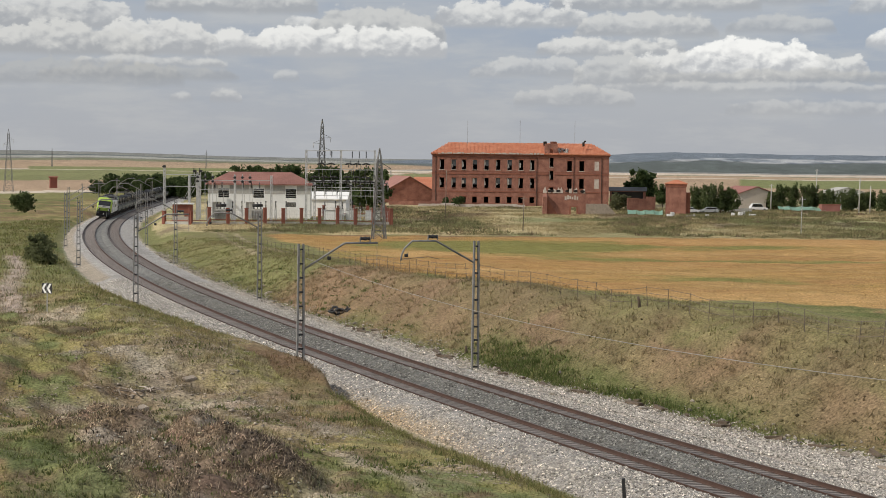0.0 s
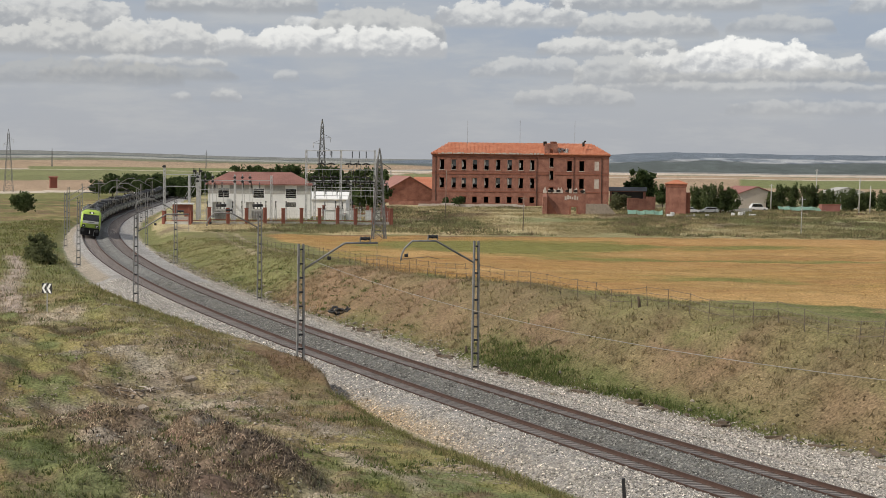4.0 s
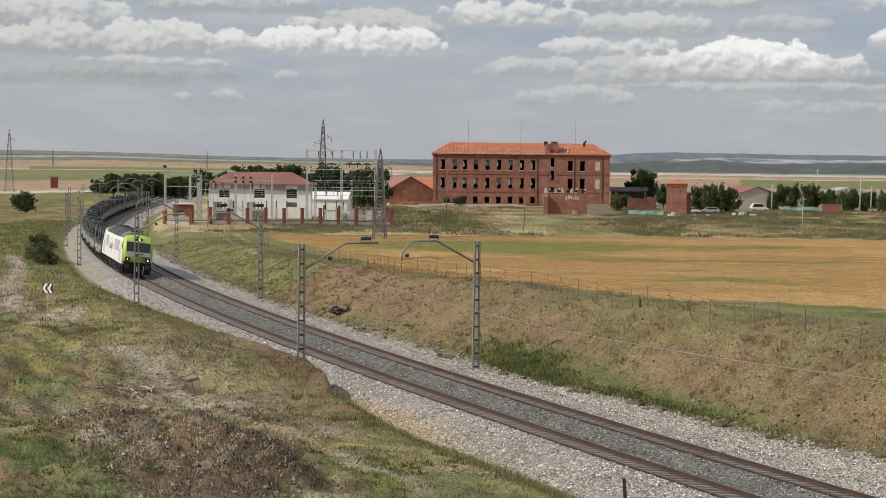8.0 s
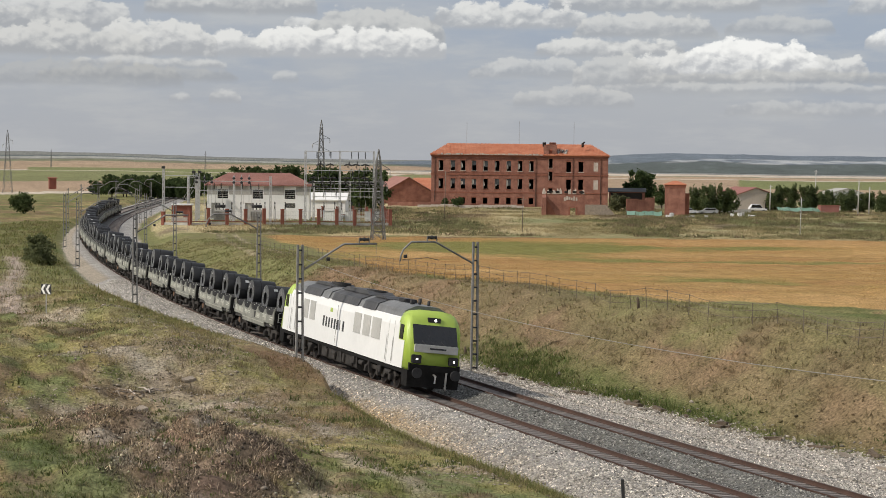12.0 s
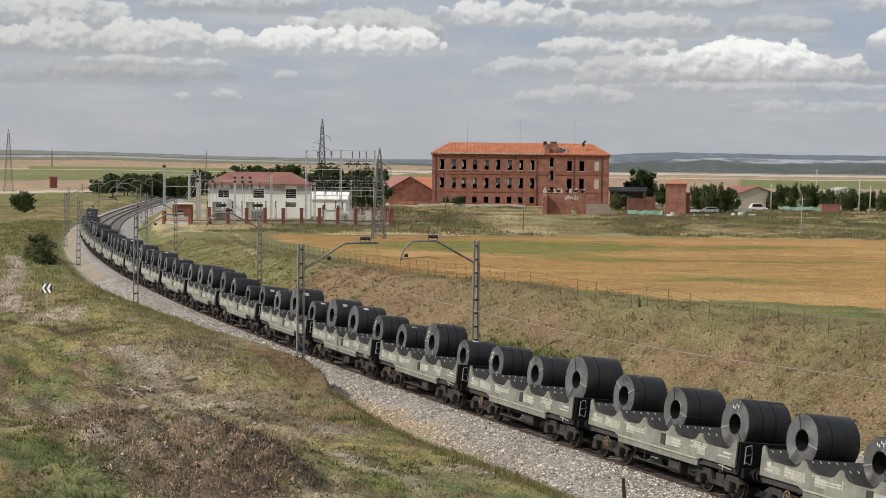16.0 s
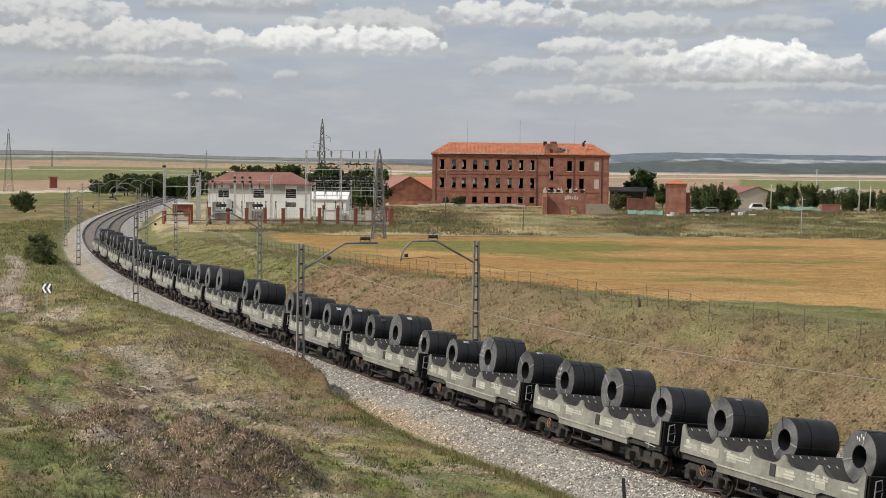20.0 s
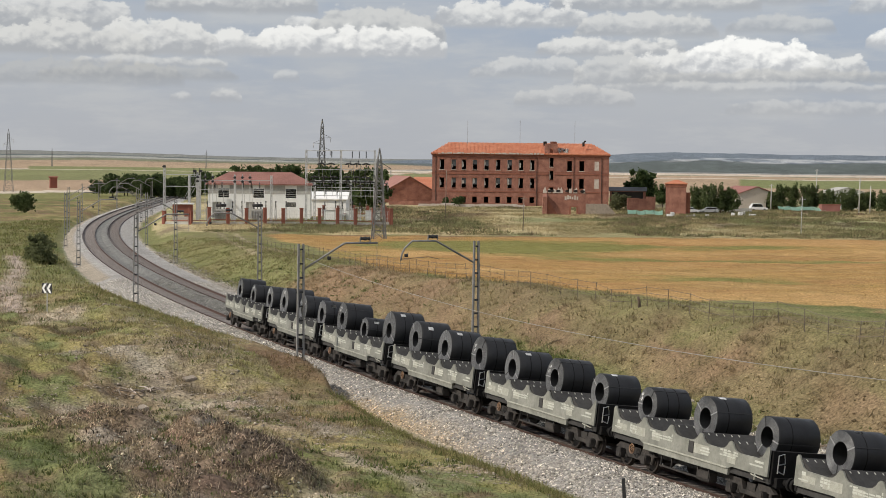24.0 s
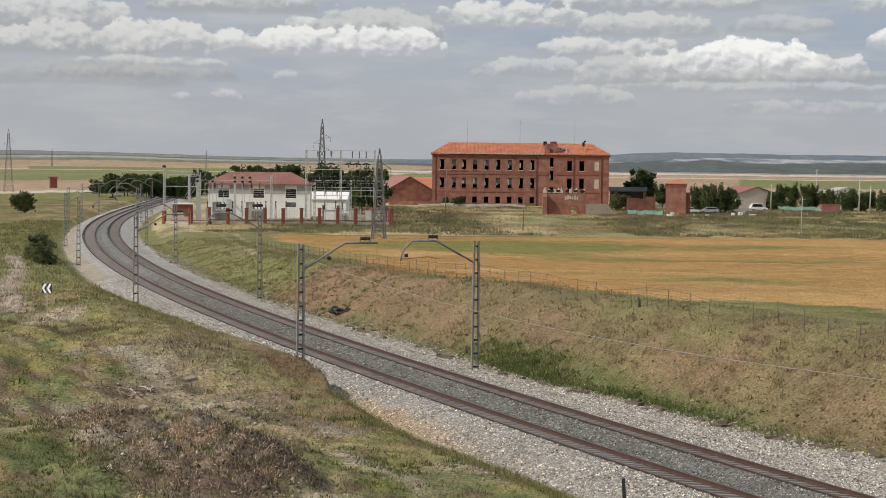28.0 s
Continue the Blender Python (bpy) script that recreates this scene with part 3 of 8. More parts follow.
def ground_tint(x, y):
    s, off = off_of(x, y)
    d = np.hypot(x, y)
    a = np.degrees(np.arctan2(x, y))
    n1, n2, n3 = fractal(x, y, 0.10, 1), fractal(x, y, 0.35, 5), fractal(x, y, 1.3, 9)
    n4 = fractal(x, y, 0.16, 31)
    c = np.tile(np.array(C_OLIVE), (len(x), 1))
    c = blend(c, C_STRAW, (n2 - 0.42) * 4)
    c = blend(c, C_GREEN, (n1 - 0.54) * 6)
    c = c * (0.72 + 0.56 * n3)[:, None]
    c = blend(c, C_BROWN, (n4 - 0.52) * 6)
    c = blend(c, C_EARTH, (n3 - 0.66) * 3 * (n4 > 0.45))
    left = off < -3
    slope = left & (d < 190)
    c = blend(c, (0.27, 0.225, 0.165), np.where(slope, np.clip((fractal(x, y, 0.3, 101) - 0.52) * 5, 0, 0.5), 0))
    c = blend(c, (0.12, 0.14, 0.058), np.where(slope, np.clip((fractal(x, y, 0.4, 103) - 0.52) * 8, 0, 0.85), 0))
    c = blend(c, (0.12, 0.08, 0.055), np.where(slope, np.clip((fractal(x, y, 0.7, 105) - 0.56) * 8, 0, 0.75), 0))
    crown = np.exp(-(((off + 9) / 4.5) ** 2)) * smooth01((s - 18) / 14) * smooth01((125 - s) / 30)
    c = blend(c, (0.215, 0.20, 0.085), np.where(slope, np.clip(crown * 0.75 + (n2 - 0.5) * 1.4, 0, 0.7), 0))
    knoll = np.exp(-(((x + 12.5) / 4.2) ** 2 + ((y - 84) / 9) ** 2)) + 0.9 * np.exp(-(((x + 8.5) / 3.6) ** 2 + ((y - 75) / 6) ** 2))
    c = blend(c, (0.235, 0.19, 0.135), np.where(slope, np.clip((knoll - 0.35) * 1.1 + (n3 - 0.5) * 2.4, 0, 0.8) * (knoll > 0.12), 0))
    c = blend(c, (0.11, 0.085, 0.055), np.where(slope, np.clip((fractal(x, y, 0.9, 107) - 0.57) * 9 * (0.5 + knoll), 0, 0.8), 0))
    c = c * np.where(slope, 1.24, 1.0)[:, None]
    c = blend(c, (0.165, 0.175, 0.07), np.where(left & (s > 95) & (d < 330), np.clip(smooth01((s - 95) / 30) * 0.75 + (n2 - 0.5) * 1.6, 0, 0.8), 0))
    # spoil heap: dark grey-brown; pale broken stone beside it
    hp = 0.92 * np.where(left, np.clip((heap(x, y) - 0.22 + 0.5 * (n3 - 0.5)) * 3, 0, 1), 0)
    c = blend(c, (0.20, 0.142, 0.105), 0.9 * hp)
    c = blend(c, (0.25, 0.172, 0.125), hp * (fractal(x, y, 0.5, 81) - 0.52) * 6)
    c = blend(c, (0.34, 0.29, 0.235), hp * (fractal(x, y, 0.6, 83) - 0.54) * 6)
    # right flank darkened: the heap's shade is put into its colour
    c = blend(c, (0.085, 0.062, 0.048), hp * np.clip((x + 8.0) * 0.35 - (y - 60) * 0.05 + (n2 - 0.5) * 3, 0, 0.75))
    c = blend(c, (0.09, 0.12, 0.045), np.where(left, np.clip(1.3 * np.exp(-(((x + 14.0) / 2.6) ** 2 + ((y - 60) / 6) ** 2)) + 1.2 * np.exp(-(((x + 10.8) / 1.6) ** 2 + ((y - 53.5) / 3) ** 2)) - 0.35 + (n2 - 0.5) * 2, 0, 0.75), 0))
    # burrows and hollows of bare dark soil
    c = blend(c, (0.085, 0.062, 0.045), np.where(left, np.exp(-(((x + 19.6) / 1.3) ** 2 + ((y - 98) / 4.5) ** 2)) * 1.6 - 0.5 + (n3 - 0.5) * 1.5, 0))
    c = blend(c, (0.17, 0.115, 0.07), np.where(left & (off > -6.5), np.exp(-((s - 34) / 6) ** 2) * 1.6 - 0.4 + (n3 - 0.5), 0))
    # pale earth scars
    c = blend(c, C_PALE, np.where(left & (d < 170) & (y > 64), (fractal(x, y, 0.22, 41) - 0.64) * 6, 0))
    scar = 1.7 * np.exp(-(((x + 23.6) / 1.7) ** 2 + ((y - 108) / 5) ** 2)) + 0.55 * np.exp(-(((x + 12.5) / 1.6) ** 2 + ((y - 82) / 3) ** 2)) + 1.1 * np.exp(-(((x + 2.2) / 2.4) ** 2 + ((y - 62.0 + (x + 2.2) * 2.1) / 2.2) ** 2)) + 1.0 * np.exp(-(((x + 3.7) / 1.3) ** 2 + ((y - 55.5) / 1.6) ** 2))
    c = blend(c, (0.40, 0.34, 0.255), np.where(left, (scar - 0.35 + 0.9 * (n3 - 0.5)) * 1.4, 0))
    # dirt road far on the left
    rd = np.abs(x + 0.2435 * y - 0.6 * np.sin(y * 0.08))
    c = blend(c, C_ROAD, np.where(left, (1.2 - rd + 1.0 * (n3 - 0.5)) * 1.2 * ((y > 112) & (y < 200)), 0))
    # gravel verge beside the ballast
    c = blend(c, (0.36, 0.33, 0.295), 0.9 * np.where(off < 0, (off - left_edge(s) - 0.25 + 0.8 * n3) * 1.5, (right_toe(s) - 0.5 - off + 1.8 * (n2 - .5) + 1.2 * n3) * 1.2))
    c = blend(c, (0.44, 0.36, 0.245), np.where((off < -2) & (off > -7), np.clip(1.5 - np.abs(off - left_edge(s) - 0.15 + 0.8 * (n2 - 0.5)) * 2.0, 0, 0.85) * np.exp(-((s - 24) / 10) ** 2), 0))
    # right-hand slope: greener toe and crown, earthy middle
    t = (off - right_toe(s)) / 9.0
    c = blend(c, (0.19, 0.15, 0.088), np.where((t > -0.02) & (t < 1.25), 0.7, 0))
    c = blend(c, C_GREEN, np.where((t > 0) & (t < 0.35), (0.28 - t + 0.3 * (n1 - 0.45)) * 3, 0))
    c = blend(c, (0.215, 0.148, 0.09), np.where((t > 0.05) & (t < 1.0), (n4 - 0.47 + 0.2 * np.exp(-((s - 80) / 25) ** 2)) * 3.5, 0))
    c = blend(c, (0.10, 0.075, 0.045), np.where((t > 0.1) & (t < 1.1), (n3 - 0.58) * 4, 0))
    c = blend(c, (0.13, 0.15, 0.052), np.where((t > 0.5) & (t < 1.3), (n1 - 0.46 - np.abs(t - 0.95)) * 4, 0))
    lush = np.exp(-(((s - 41) / 9) ** 2 + ((off - 10.3) / 1.4) ** 2)) + 0.8 * np.exp(-(((s - 20) / 14) ** 2 + ((off - 10.4) / 1.2) ** 2))
    c = blend(c, (0.12, 0.14, 0.05), np.where(off > 0, np.clip((lush - 0.2 + 0.9 * (n2 - 0.5)) * 1.6, 0, 0.9), 0))
    c = blend(c, (0.165, 0.17, 0.07), np.where((off > 7.5) & (off < 24) & (d < 300), np.clip(smooth01((s - 88) / 22) * 0.85 + (n1 - 0.5) * 1.4, 0, 0.85) * smooth01((s - 80) / 20), 0))
    c = blend(c, (0.19, 0.185, 0.08), np.where((off > 14) & (s < 62) & (off < field_edge(s) + 1), np.clip(np.exp(-((off - 19.5) / 4.5) ** 2) * 0.9 + (n2 - 0.5) * 1.5, 0, 0.8), 0))
    c = blend(c, (0.175, 0.135, 0.078), np.where((t > 0.12) & (t < 1.0) & (s < 62), np.clip(0.42 + (n1 - 0.5) * 1.6 + (n3 - 0.5) * 0.8, 0, 0.8), 0))
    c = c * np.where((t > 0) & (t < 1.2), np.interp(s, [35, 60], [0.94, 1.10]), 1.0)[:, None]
    bare = np.exp(-(((s - 42) / 4) ** 2 + ((off - 13.0) / 1.8) ** 2)) + 1.15 * np.exp(-(((s - 66) / 15) ** 2 + ((off - 11.8) / 2.6) ** 2))
    c = blend(c, (0.19, 0.132, 0.083), np.where(off > 0, np.clip((bare - 0.40 + 1.6 * (n3 - 0.5) + 1.0 * (n2 - 0.5)) * 1.3, 0, 0.75), 0))
    # trodden paths behind the substation corner
    pth = np.minimum(np.abs(off - 18.5 - 0.05 * (s - 160)), np.abs(off - 15.5 - 0.06 * (s - 150)))
    c = blend(c, (0.42, 0.35, 0.25), np.where((s > 128) & (s < 200), (0.45 - pth + 0.9 * (n3 - 0.5)) * 1.6, 0))
    # ripe field on the plain
    lim = off - (field_edge(s) + 2.2 * (n1 - 0.5) + 1.2 * (n2 - 0.5))
    crop = np.clip(lim * 0.9, 0, 1) * np.clip((258 + 10 * wave(x, y * 0.2, 0.05, 2) - y) * 0.25, 0, 1) * (off > 0) * smooth01((x + 26) / 4)
    c = blend(c, C_OCHRE, crop * (0.78 + 0.5 * (n1 - 0.5)))
    c = blend(c, (0.36, 0.19, 0.06), crop * smooth01((np.abs(y - 238) < 14) * 1.0) * (n2 - 0.3))
    st = fractal(x * 0.3, y, 0.10, 91)
    c = blend(c, (0.34, 0.185, 0.075), crop * np.clip((st - 0.5) * 3 + 0.8 * smooth01((y - 205) / 45) * smooth01((x - 10) / 25) - 0.15, 0, 0.7))
    c = blend(c, (0.53, 0.355, 0.155), crop * np.clip((fractal(x * 0.35, y, 0.07, 93) - 0.52) * 3, 0, 0.4))
    c = c * np.where(crop > 0.5, 0.86 + 0.28 * fractal(x * 0.5, y, 0.6, 94), 1.0)[:, None]
    gp = 1.25 * np.exp(-(((x - 6) / 17) ** 2 + ((y - 214) / 22) ** 2)) + 0.7 * np.exp(-(((x - 21) / 7) ** 2 + ((y - 128) / 9) ** 2)) + 0.7 * np.exp(-(((x - 16) / 7) ** 2 + ((y - 176) / 10) ** 2)) + 0.7 * np.exp(-(((x - 30) / 24) ** 2 + ((y - 222) / 7) ** 2)) + 0.8 * np.exp(-(((x - 34) / 14) ** 2 + ((y - 175) / 6) ** 2)) + 0.9 * np.exp(-(((x + 14) / 10) ** 2 + ((y - 178) / 8) ** 2))
    c = blend(c, (0.17, 0.18, 0.055), crop * np.clip(gp * 1.9 - 0.5 + (n1 - 0.5) * 2.2 + (n2 - 0.5) * 0.8, 0, 0.85))
    # grass belt before the houses
    belt = (off > 10) & (y > 255) & (d < 520)
    c = blend(c, (0.245, 0.21, 0.115), np.where(belt, 0.85, 0))
    c = blend(c, (0.37, 0.305, 0.18), np.where(belt, np.clip((fractal(x, y * 0.4, 0.07, 17) - 0.44 + 0.16 * smooth01((40 - x) / 40)) * 4, 0, 0.85), 0))
    c = blend(c, (0.15, 0.16, 0.075), np.where(belt, np.clip((fractal(x, y * 0.4, 0.09, 27) - 0.5 + 0.16 * smooth01((x - 25) / 20) * np.exp(-((y - 300) / 30) ** 2)) * 4, 0, 0.8), 0))
    c = blend(c, (0.14, 0.105, 0.075), np.where(belt, np.clip((fractal(x, y * 0.4, 0.12, 29) - 0.6) * 6, 0, 0.7), 0))
    c = c * np.where(belt, 1.32, 1.0)[:, None]
    # far country: strips of stubble, corn and fallow, then woods, pale quarries and haze-coloured ridges
    far = smooth01((d - 470) / 60)
    w = d * (1 + 0.06 * wave(a * 14, d * 0.002, 0.05, 33))
    left_d = [450, 560, 600, 640, 860, 900, 1450, 1500, 1620, 2500, 3050, 3150, 3350, 3420, 3600, 3700, 5000]
    left_c = [0.0, 0, 1, 2, 2, 3, 3, 1, 4, 4, 4, 5, 10, 11, 9, 10, 10]
    right_d = [450, 560, 600, 1350, 1420, 1700, 1760, 2150, 2230, 2420, 2600, 3350, 3420, 3650, 3900, 5000]
    right_c = [3.0, 4, 4, 1, 4, 5, 1, 9, 6, 7, 9, 7, 8, 8, 8, 8]
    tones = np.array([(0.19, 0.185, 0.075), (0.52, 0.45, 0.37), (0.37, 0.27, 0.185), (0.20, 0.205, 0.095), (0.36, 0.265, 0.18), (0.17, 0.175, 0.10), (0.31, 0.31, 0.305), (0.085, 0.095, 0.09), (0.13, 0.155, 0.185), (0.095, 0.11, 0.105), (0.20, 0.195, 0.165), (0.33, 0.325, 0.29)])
    il = np.searchsorted(left_d, w, side="right") - 1
    ir = np.searchsorted(right_d, w, side="right") - 1
    cl = tones[np.array(left_c, int)[np.clip(il, 0, len(left_c) - 1)]]
    cr = tones[np.array(right_c, int)[np.clip(ir, 0, len(right_c) - 1)]]
    side = smooth01((a + 1.5 + 1.2 * np.sin(d * 0.004)) / 1.0)[:, None]
    fc = cl * (1 - side) + cr * side
    patch = fractal(a * 2.2, np.log(np.maximum(d, 10)) * 14, 0.8, 57, 2)
    fc = fc * (0.86 + 0.3 * patch)[:, None]
    gr = ((a > 9.5) & (w > 860) & (w < 1350)) | ((a > -13.2) & (a < -5.5) & (w > 1550) & (w < 2050))
    fc = np.where(gr[:, None], np.array((0.185, 0.20, 0.085)), fc)
    fc = blend(fc, (0.40, 0.41, 0.42), np.where((a > 4) & (d > 3300) & (d < 3620), (fractal(a * 1.3, d * 0.011, 0.9, 51, 4) - 0.53 + 0.2 * np.exp(-((a - 10.5) / 1.6) ** 2)) * 6, 0))
    streaks = fractal(a * 5, np.log(np.maximum(d, 10)) * 60, 0.9, 58, 3)
    fc = fc * np.where(d > 2200, 0.72 + 0.56 * streaks, 1.0)[:, None]
    # distance haze mixed into the ground's own colour
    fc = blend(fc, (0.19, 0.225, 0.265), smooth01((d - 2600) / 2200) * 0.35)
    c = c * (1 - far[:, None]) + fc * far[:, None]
    return c


def build_ground():
    az = np.concatenate([np.arange(-180, -20, 4.0), np.arange(-20, -15, 0.5), np.arange(-15, 15.01, 0.11), np.arange(15.5, 20, 0.5), np.arange(20, 180, 4.0)])
    rad = [6.0]
    while rad[-1] < 4900:
        r = rad[-1]
        rad.append(r + max(0.3, r * (0.0062 if 42 < r < 330 else 0.016)))
    rad = np.array(rad)
    A, R = np.meshgrid(np.radians(az), rad)
    x, y = (R * np.sin(A)).ravel(), (R * np.cos(A)).ravel()
    x, y = np.append(x, 0.0), np.append(y, 0.0)
    z = ground_z(x, y)
    z[-1] = EYE - 1.7
    n, m = len(az), len(rad)
    i, j = np.meshgrid(np.arange(m - 1), np.arange(n), indexing="ij")
    k = (j + 1) % n
    quads = np.stack([i * n + j, i * n + k, (i + 1) * n + k, (i + 1) * n + j], -1).reshape(-1, 4)
    faces = [tuple(q[::-1]) for q in quads.tolist()] + [((q + 1) % n, q, n * m) for q in range(n)]
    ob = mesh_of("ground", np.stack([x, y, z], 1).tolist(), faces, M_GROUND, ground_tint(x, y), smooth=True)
    tagged(ob, "rough grass, bare earth and ripe corn fields running to haze-tinted ridges", "ground", kind="structure")


build_ground()


def z_at(x, y):
    return float(ground_z(np.array([x]), np.array([y]))[0])
# ---------- railway: ballast, sleepers, rails ----------
def sweep(name, s0, s1, step, profile, material, tint=None, lift=0.0):
    """Pushes a profile of (off, z) along the line."""
    ss = np.arange(s0, s1 + 0.01, step)
    V, F, C = [], [], []
    n = len(profile)
    for a, s in enumerate(ss):
        for off, z in profile:
            x, y, zz = on_track(s, off, z + lift)
            V.append((float(x), float(y), float(zz)))
        if a:
            for i in range(n - 1):
                p = (a - 1) * n + i
                F.append((p, p + n, p + n + 1, p + 1))
    return V, F


# the bed's cross section: shoulders, cribs between the rails, the trough between the tracks
BED_OFF = np.array([-4.7, -4.2, -3.6, -3.0, -2.4, -1.9, -1.4, -0.97, -0.76, -0.3, 0.3, 0.76, 0.97, 1.35, 1.82, 2.3, 2.68, 2.89, 3.35, 3.95, 4.41, 4.62, 5.0, 5.6, 6.2, 6.9, 7.7, 8.6])
BED_Z = np.array([-.66, -.60, -.52, -.32, -.04, .06, .12, .13, -.07, -.12, -.19, -.225, -.14, -.17, -.14, .08, .13, -.07, -.12, -.19, -.235, -.14, -.17, -.24, -.36, -.45, -.5, -.72])


def build_ballast():
    ss = np.arange(-330, 640.1, 0.5)
    offs = BED_OFF
    hts = BED_Z
    S, O = np.meshgrid(ss, offs, indexing="ij")
    H = np.tile(hts, (len(ss), 1))
    jit = (fractal(S.ravel() * 3, O.ravel() * 3, 0.6, 71) - 0.5).reshape(S.shape) * 0.10
    inner = ((O > -1.3) & (O < 1.3)) | ((O > 2.4) & (O < 5.0))
    H = H + jit * np.where(inner, 0.25, 1.0)
    x, y, z = on_track(S.ravel(), O.ravel(), H.ravel())
    n, m = len(offs), len(ss)
    i, j = np.meshgrid(np.arange(m - 1), np.arange(n - 1), indexing="ij")
    q = np.stack([i * n + j, (i + 1) * n + j, (i + 1) * n + j + 1, i * n + j + 1], -1).reshape(-1, 4)
    o = O.ravel()
    nz = fractal(S.ravel(), o, 0.5, 77)
    tint = np.ones((len(o), 3)) * (0.95 + 0.3 * (nz - 0.5))[:, None]
    crib = ((np.abs(o) < 0.8) | (np.abs(o - SPACING) < 0.8))[:, None]
    tint = np.where(crib, tint * np.array((0.70, 0.655, 0.62)), tint)
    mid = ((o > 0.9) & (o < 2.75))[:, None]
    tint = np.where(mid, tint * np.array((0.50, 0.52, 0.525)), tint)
    # bed under the loose stones darkened, painting the shade in their gaps
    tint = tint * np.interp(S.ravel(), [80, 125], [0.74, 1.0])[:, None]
    tint = np.where(((o < -1.9) & (S.ravel() > 115))[:, None], tint * np.array((0.92, 0.84, 0.72)), tint)
    sandy = np.clip((-2.5 - o + (nz - 0.5) * 2.4) * 1.2, 0, 1) * np.exp(-((S.ravel() - 24) / 11) ** 2)
    tint = tint * (1 + sandy[:, None] * np.array((0.25, 0.02, -0.28)))
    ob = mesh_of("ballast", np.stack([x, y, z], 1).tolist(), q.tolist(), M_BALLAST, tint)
    return tagged(ob, "pale grey crushed-stone ballast bed under two tracks", "ballast", kind="structure")


ballast = build_ballast()


def rail_profile(off, z):
    w, h = 0.036, 0.172
    return [(off - 0.07, z - h), (off - 0.07, z - h + 0.015), (off - 0.012, z - h + 0.04), (off - 0.012, z - 0.045), (off - w, z - 0.038), (off - w, z - 0.006), (off - w + 0.01, z),
            (off + w - 0.01, z), (off + w, z - 0.006), (off + w, z - 0.038), (off + 0.012, z - 0.045), (off + 0.012, z - h + 0.04), (off + 0.07, z - h + 0.015), (off + 0.07, z - h)]


def build_rails():
    for name, centre in (("near", 0.0), ("far", SPACING)):
        t = thing("railway_track", "rusty steel rails on concrete sleepers in grey ballast", "railway track", group="the two tracks", kind="structure")
        for side, z in ((-1, CANT), (1, 0.0)):
            V, F = sweep("rail", -330, 640, 2.0, rail_profile(centre + side * GAUGE / 2, z), M_RAIL)
            ob = mesh_of("rail", V, F, M_RAIL)
            ob.data.materials.append(M_RAILTOP)
            n = 13
            ob.data.polygons.foreach_set("material_index", [1 if (k % n) in (5, 6, 7) else 0 for k in range(len(F))])
            ob.parent = t
        tracks.append(t)


tracks = []
build_rails()
# ---------- line-side masts, cable, fence ----------
def build_mast(left):
    """A mast of two legs with battens; its arm reaches over the track along +x."""
    e = thing("catenary_mast", "grey steel lattice mast with a bent arm beside the track", "railway mast", group="masts along the line")
    h = 7.3
    for sx in (-1, 1):
        bm = blank()
        beam(bm, (sx * 0.185, 0, 0), (sx * 0.125, 0, h), 0.09, 0.16, up=(0, 1, 0))
        part("leg", bm, M_MAST, e)
    k = 0.25
    first_b = None
    while k < h:
        w = 0.185 - 0.06 * k / h
        bm = blank()
        box(bm, -w, -0.07, k - 0.045, w, 0.07, k + 0.045)
        part("batten", bm, M_DARK, e, "dark batten plate")
        k += 0.75
    bm = blank()
    box(bm, -0.45, -0.4, -0.5, 0.45, 0.4, 0.05, bevel=0.03)
    part("footing", bm, M_CONCRETE, e, "concrete footing")
    bm = blank()
    if left:
        tube(bm, [(0.15, 0, h - 1.35), (2.35, 0, h - 0.02), (2.5, 0, h + 0.02), (4.25, 0, h + 0.02)], 0.055, 8)
    else:
        tube(bm, [(0.15, 0, h - 1.2), (2.35, 0, h - 0.02), (2.5, 0, h + 0.02), (3.8, 0, h + 0.02), (4.25, 0, h - 0.38), (4.42, 0, h - 0.75), (4.45, 0, h - 1.05)], 0.055, 8)
    arm = part("arm", bm, M_MAST, e, "bent tubular arm")
    bm = blank()
    x0 = 3.55 if left else 2.6
    lathe(bm, [(x0 - 0.26, 0.03), (x0 - 0.25, 0.11), (x0 - 0.12, 0.07), (x0, 0.12), (x0 + 0.12, 0.07), (x0 + 0.25, 0.11), (x0 + 0.26, 0.03)], 10)
    part("insulator", bm, M_DARK, arm, "dark ribbed insulator").matrix_local = pose(0, 0, h + 0.26)
    bm = blank()
    beam(bm, (x0 - 0.28, 0, h + 0.05), (x0 - 0.28, 0, h + 0.32), 0.05)
    part("insulator_clamp", bm, M_MAST, arm)
    bm = blank()
    beam(bm, (x0 + 0.28, 0, h + 0.05), (x0 + 0.28, 0, h + 0.32), 0.05)
    part("insulator_clamp", bm, M_MAST, arm)
    bm = blank()
    if left:
        tube(bm, [(4.22, 0, h + 0.02), (4.22, 0, h - 1.35)], 0.012, 5)
        part("drop_wire", bm, M_WIRE, arm)
    else:
        tube(bm, [(4.3, 0, h - 0.95), (3.4, 0.1, h - 0.9), (2.9, 0.1, h - 0.85), (2.2, 0.1, h - 1.0)], 0.018, 5)
        part("loose_wire", bm, M_FENCEPOST, arm)
    bm = blank()
    xb = 1.55 if left else 4.15
    lathe(bm, [(-0.1, 0.0), (-0.08, 0.1), (0.08, 0.1), (0.1, 0.0)], 10)
    part("weight", bm, M_DARK, arm, "small dark weight").matrix_local = pose(xb, 0, h - 0.78)
    bm = blank()
    tube(bm, [(xb, 0, h - 0.78), (xb - 0.1, 0, h - (0.5 if left else 0.6))], 0.01, 4)
    part("weight_wire", bm, M_WIRE, arm)
    return e


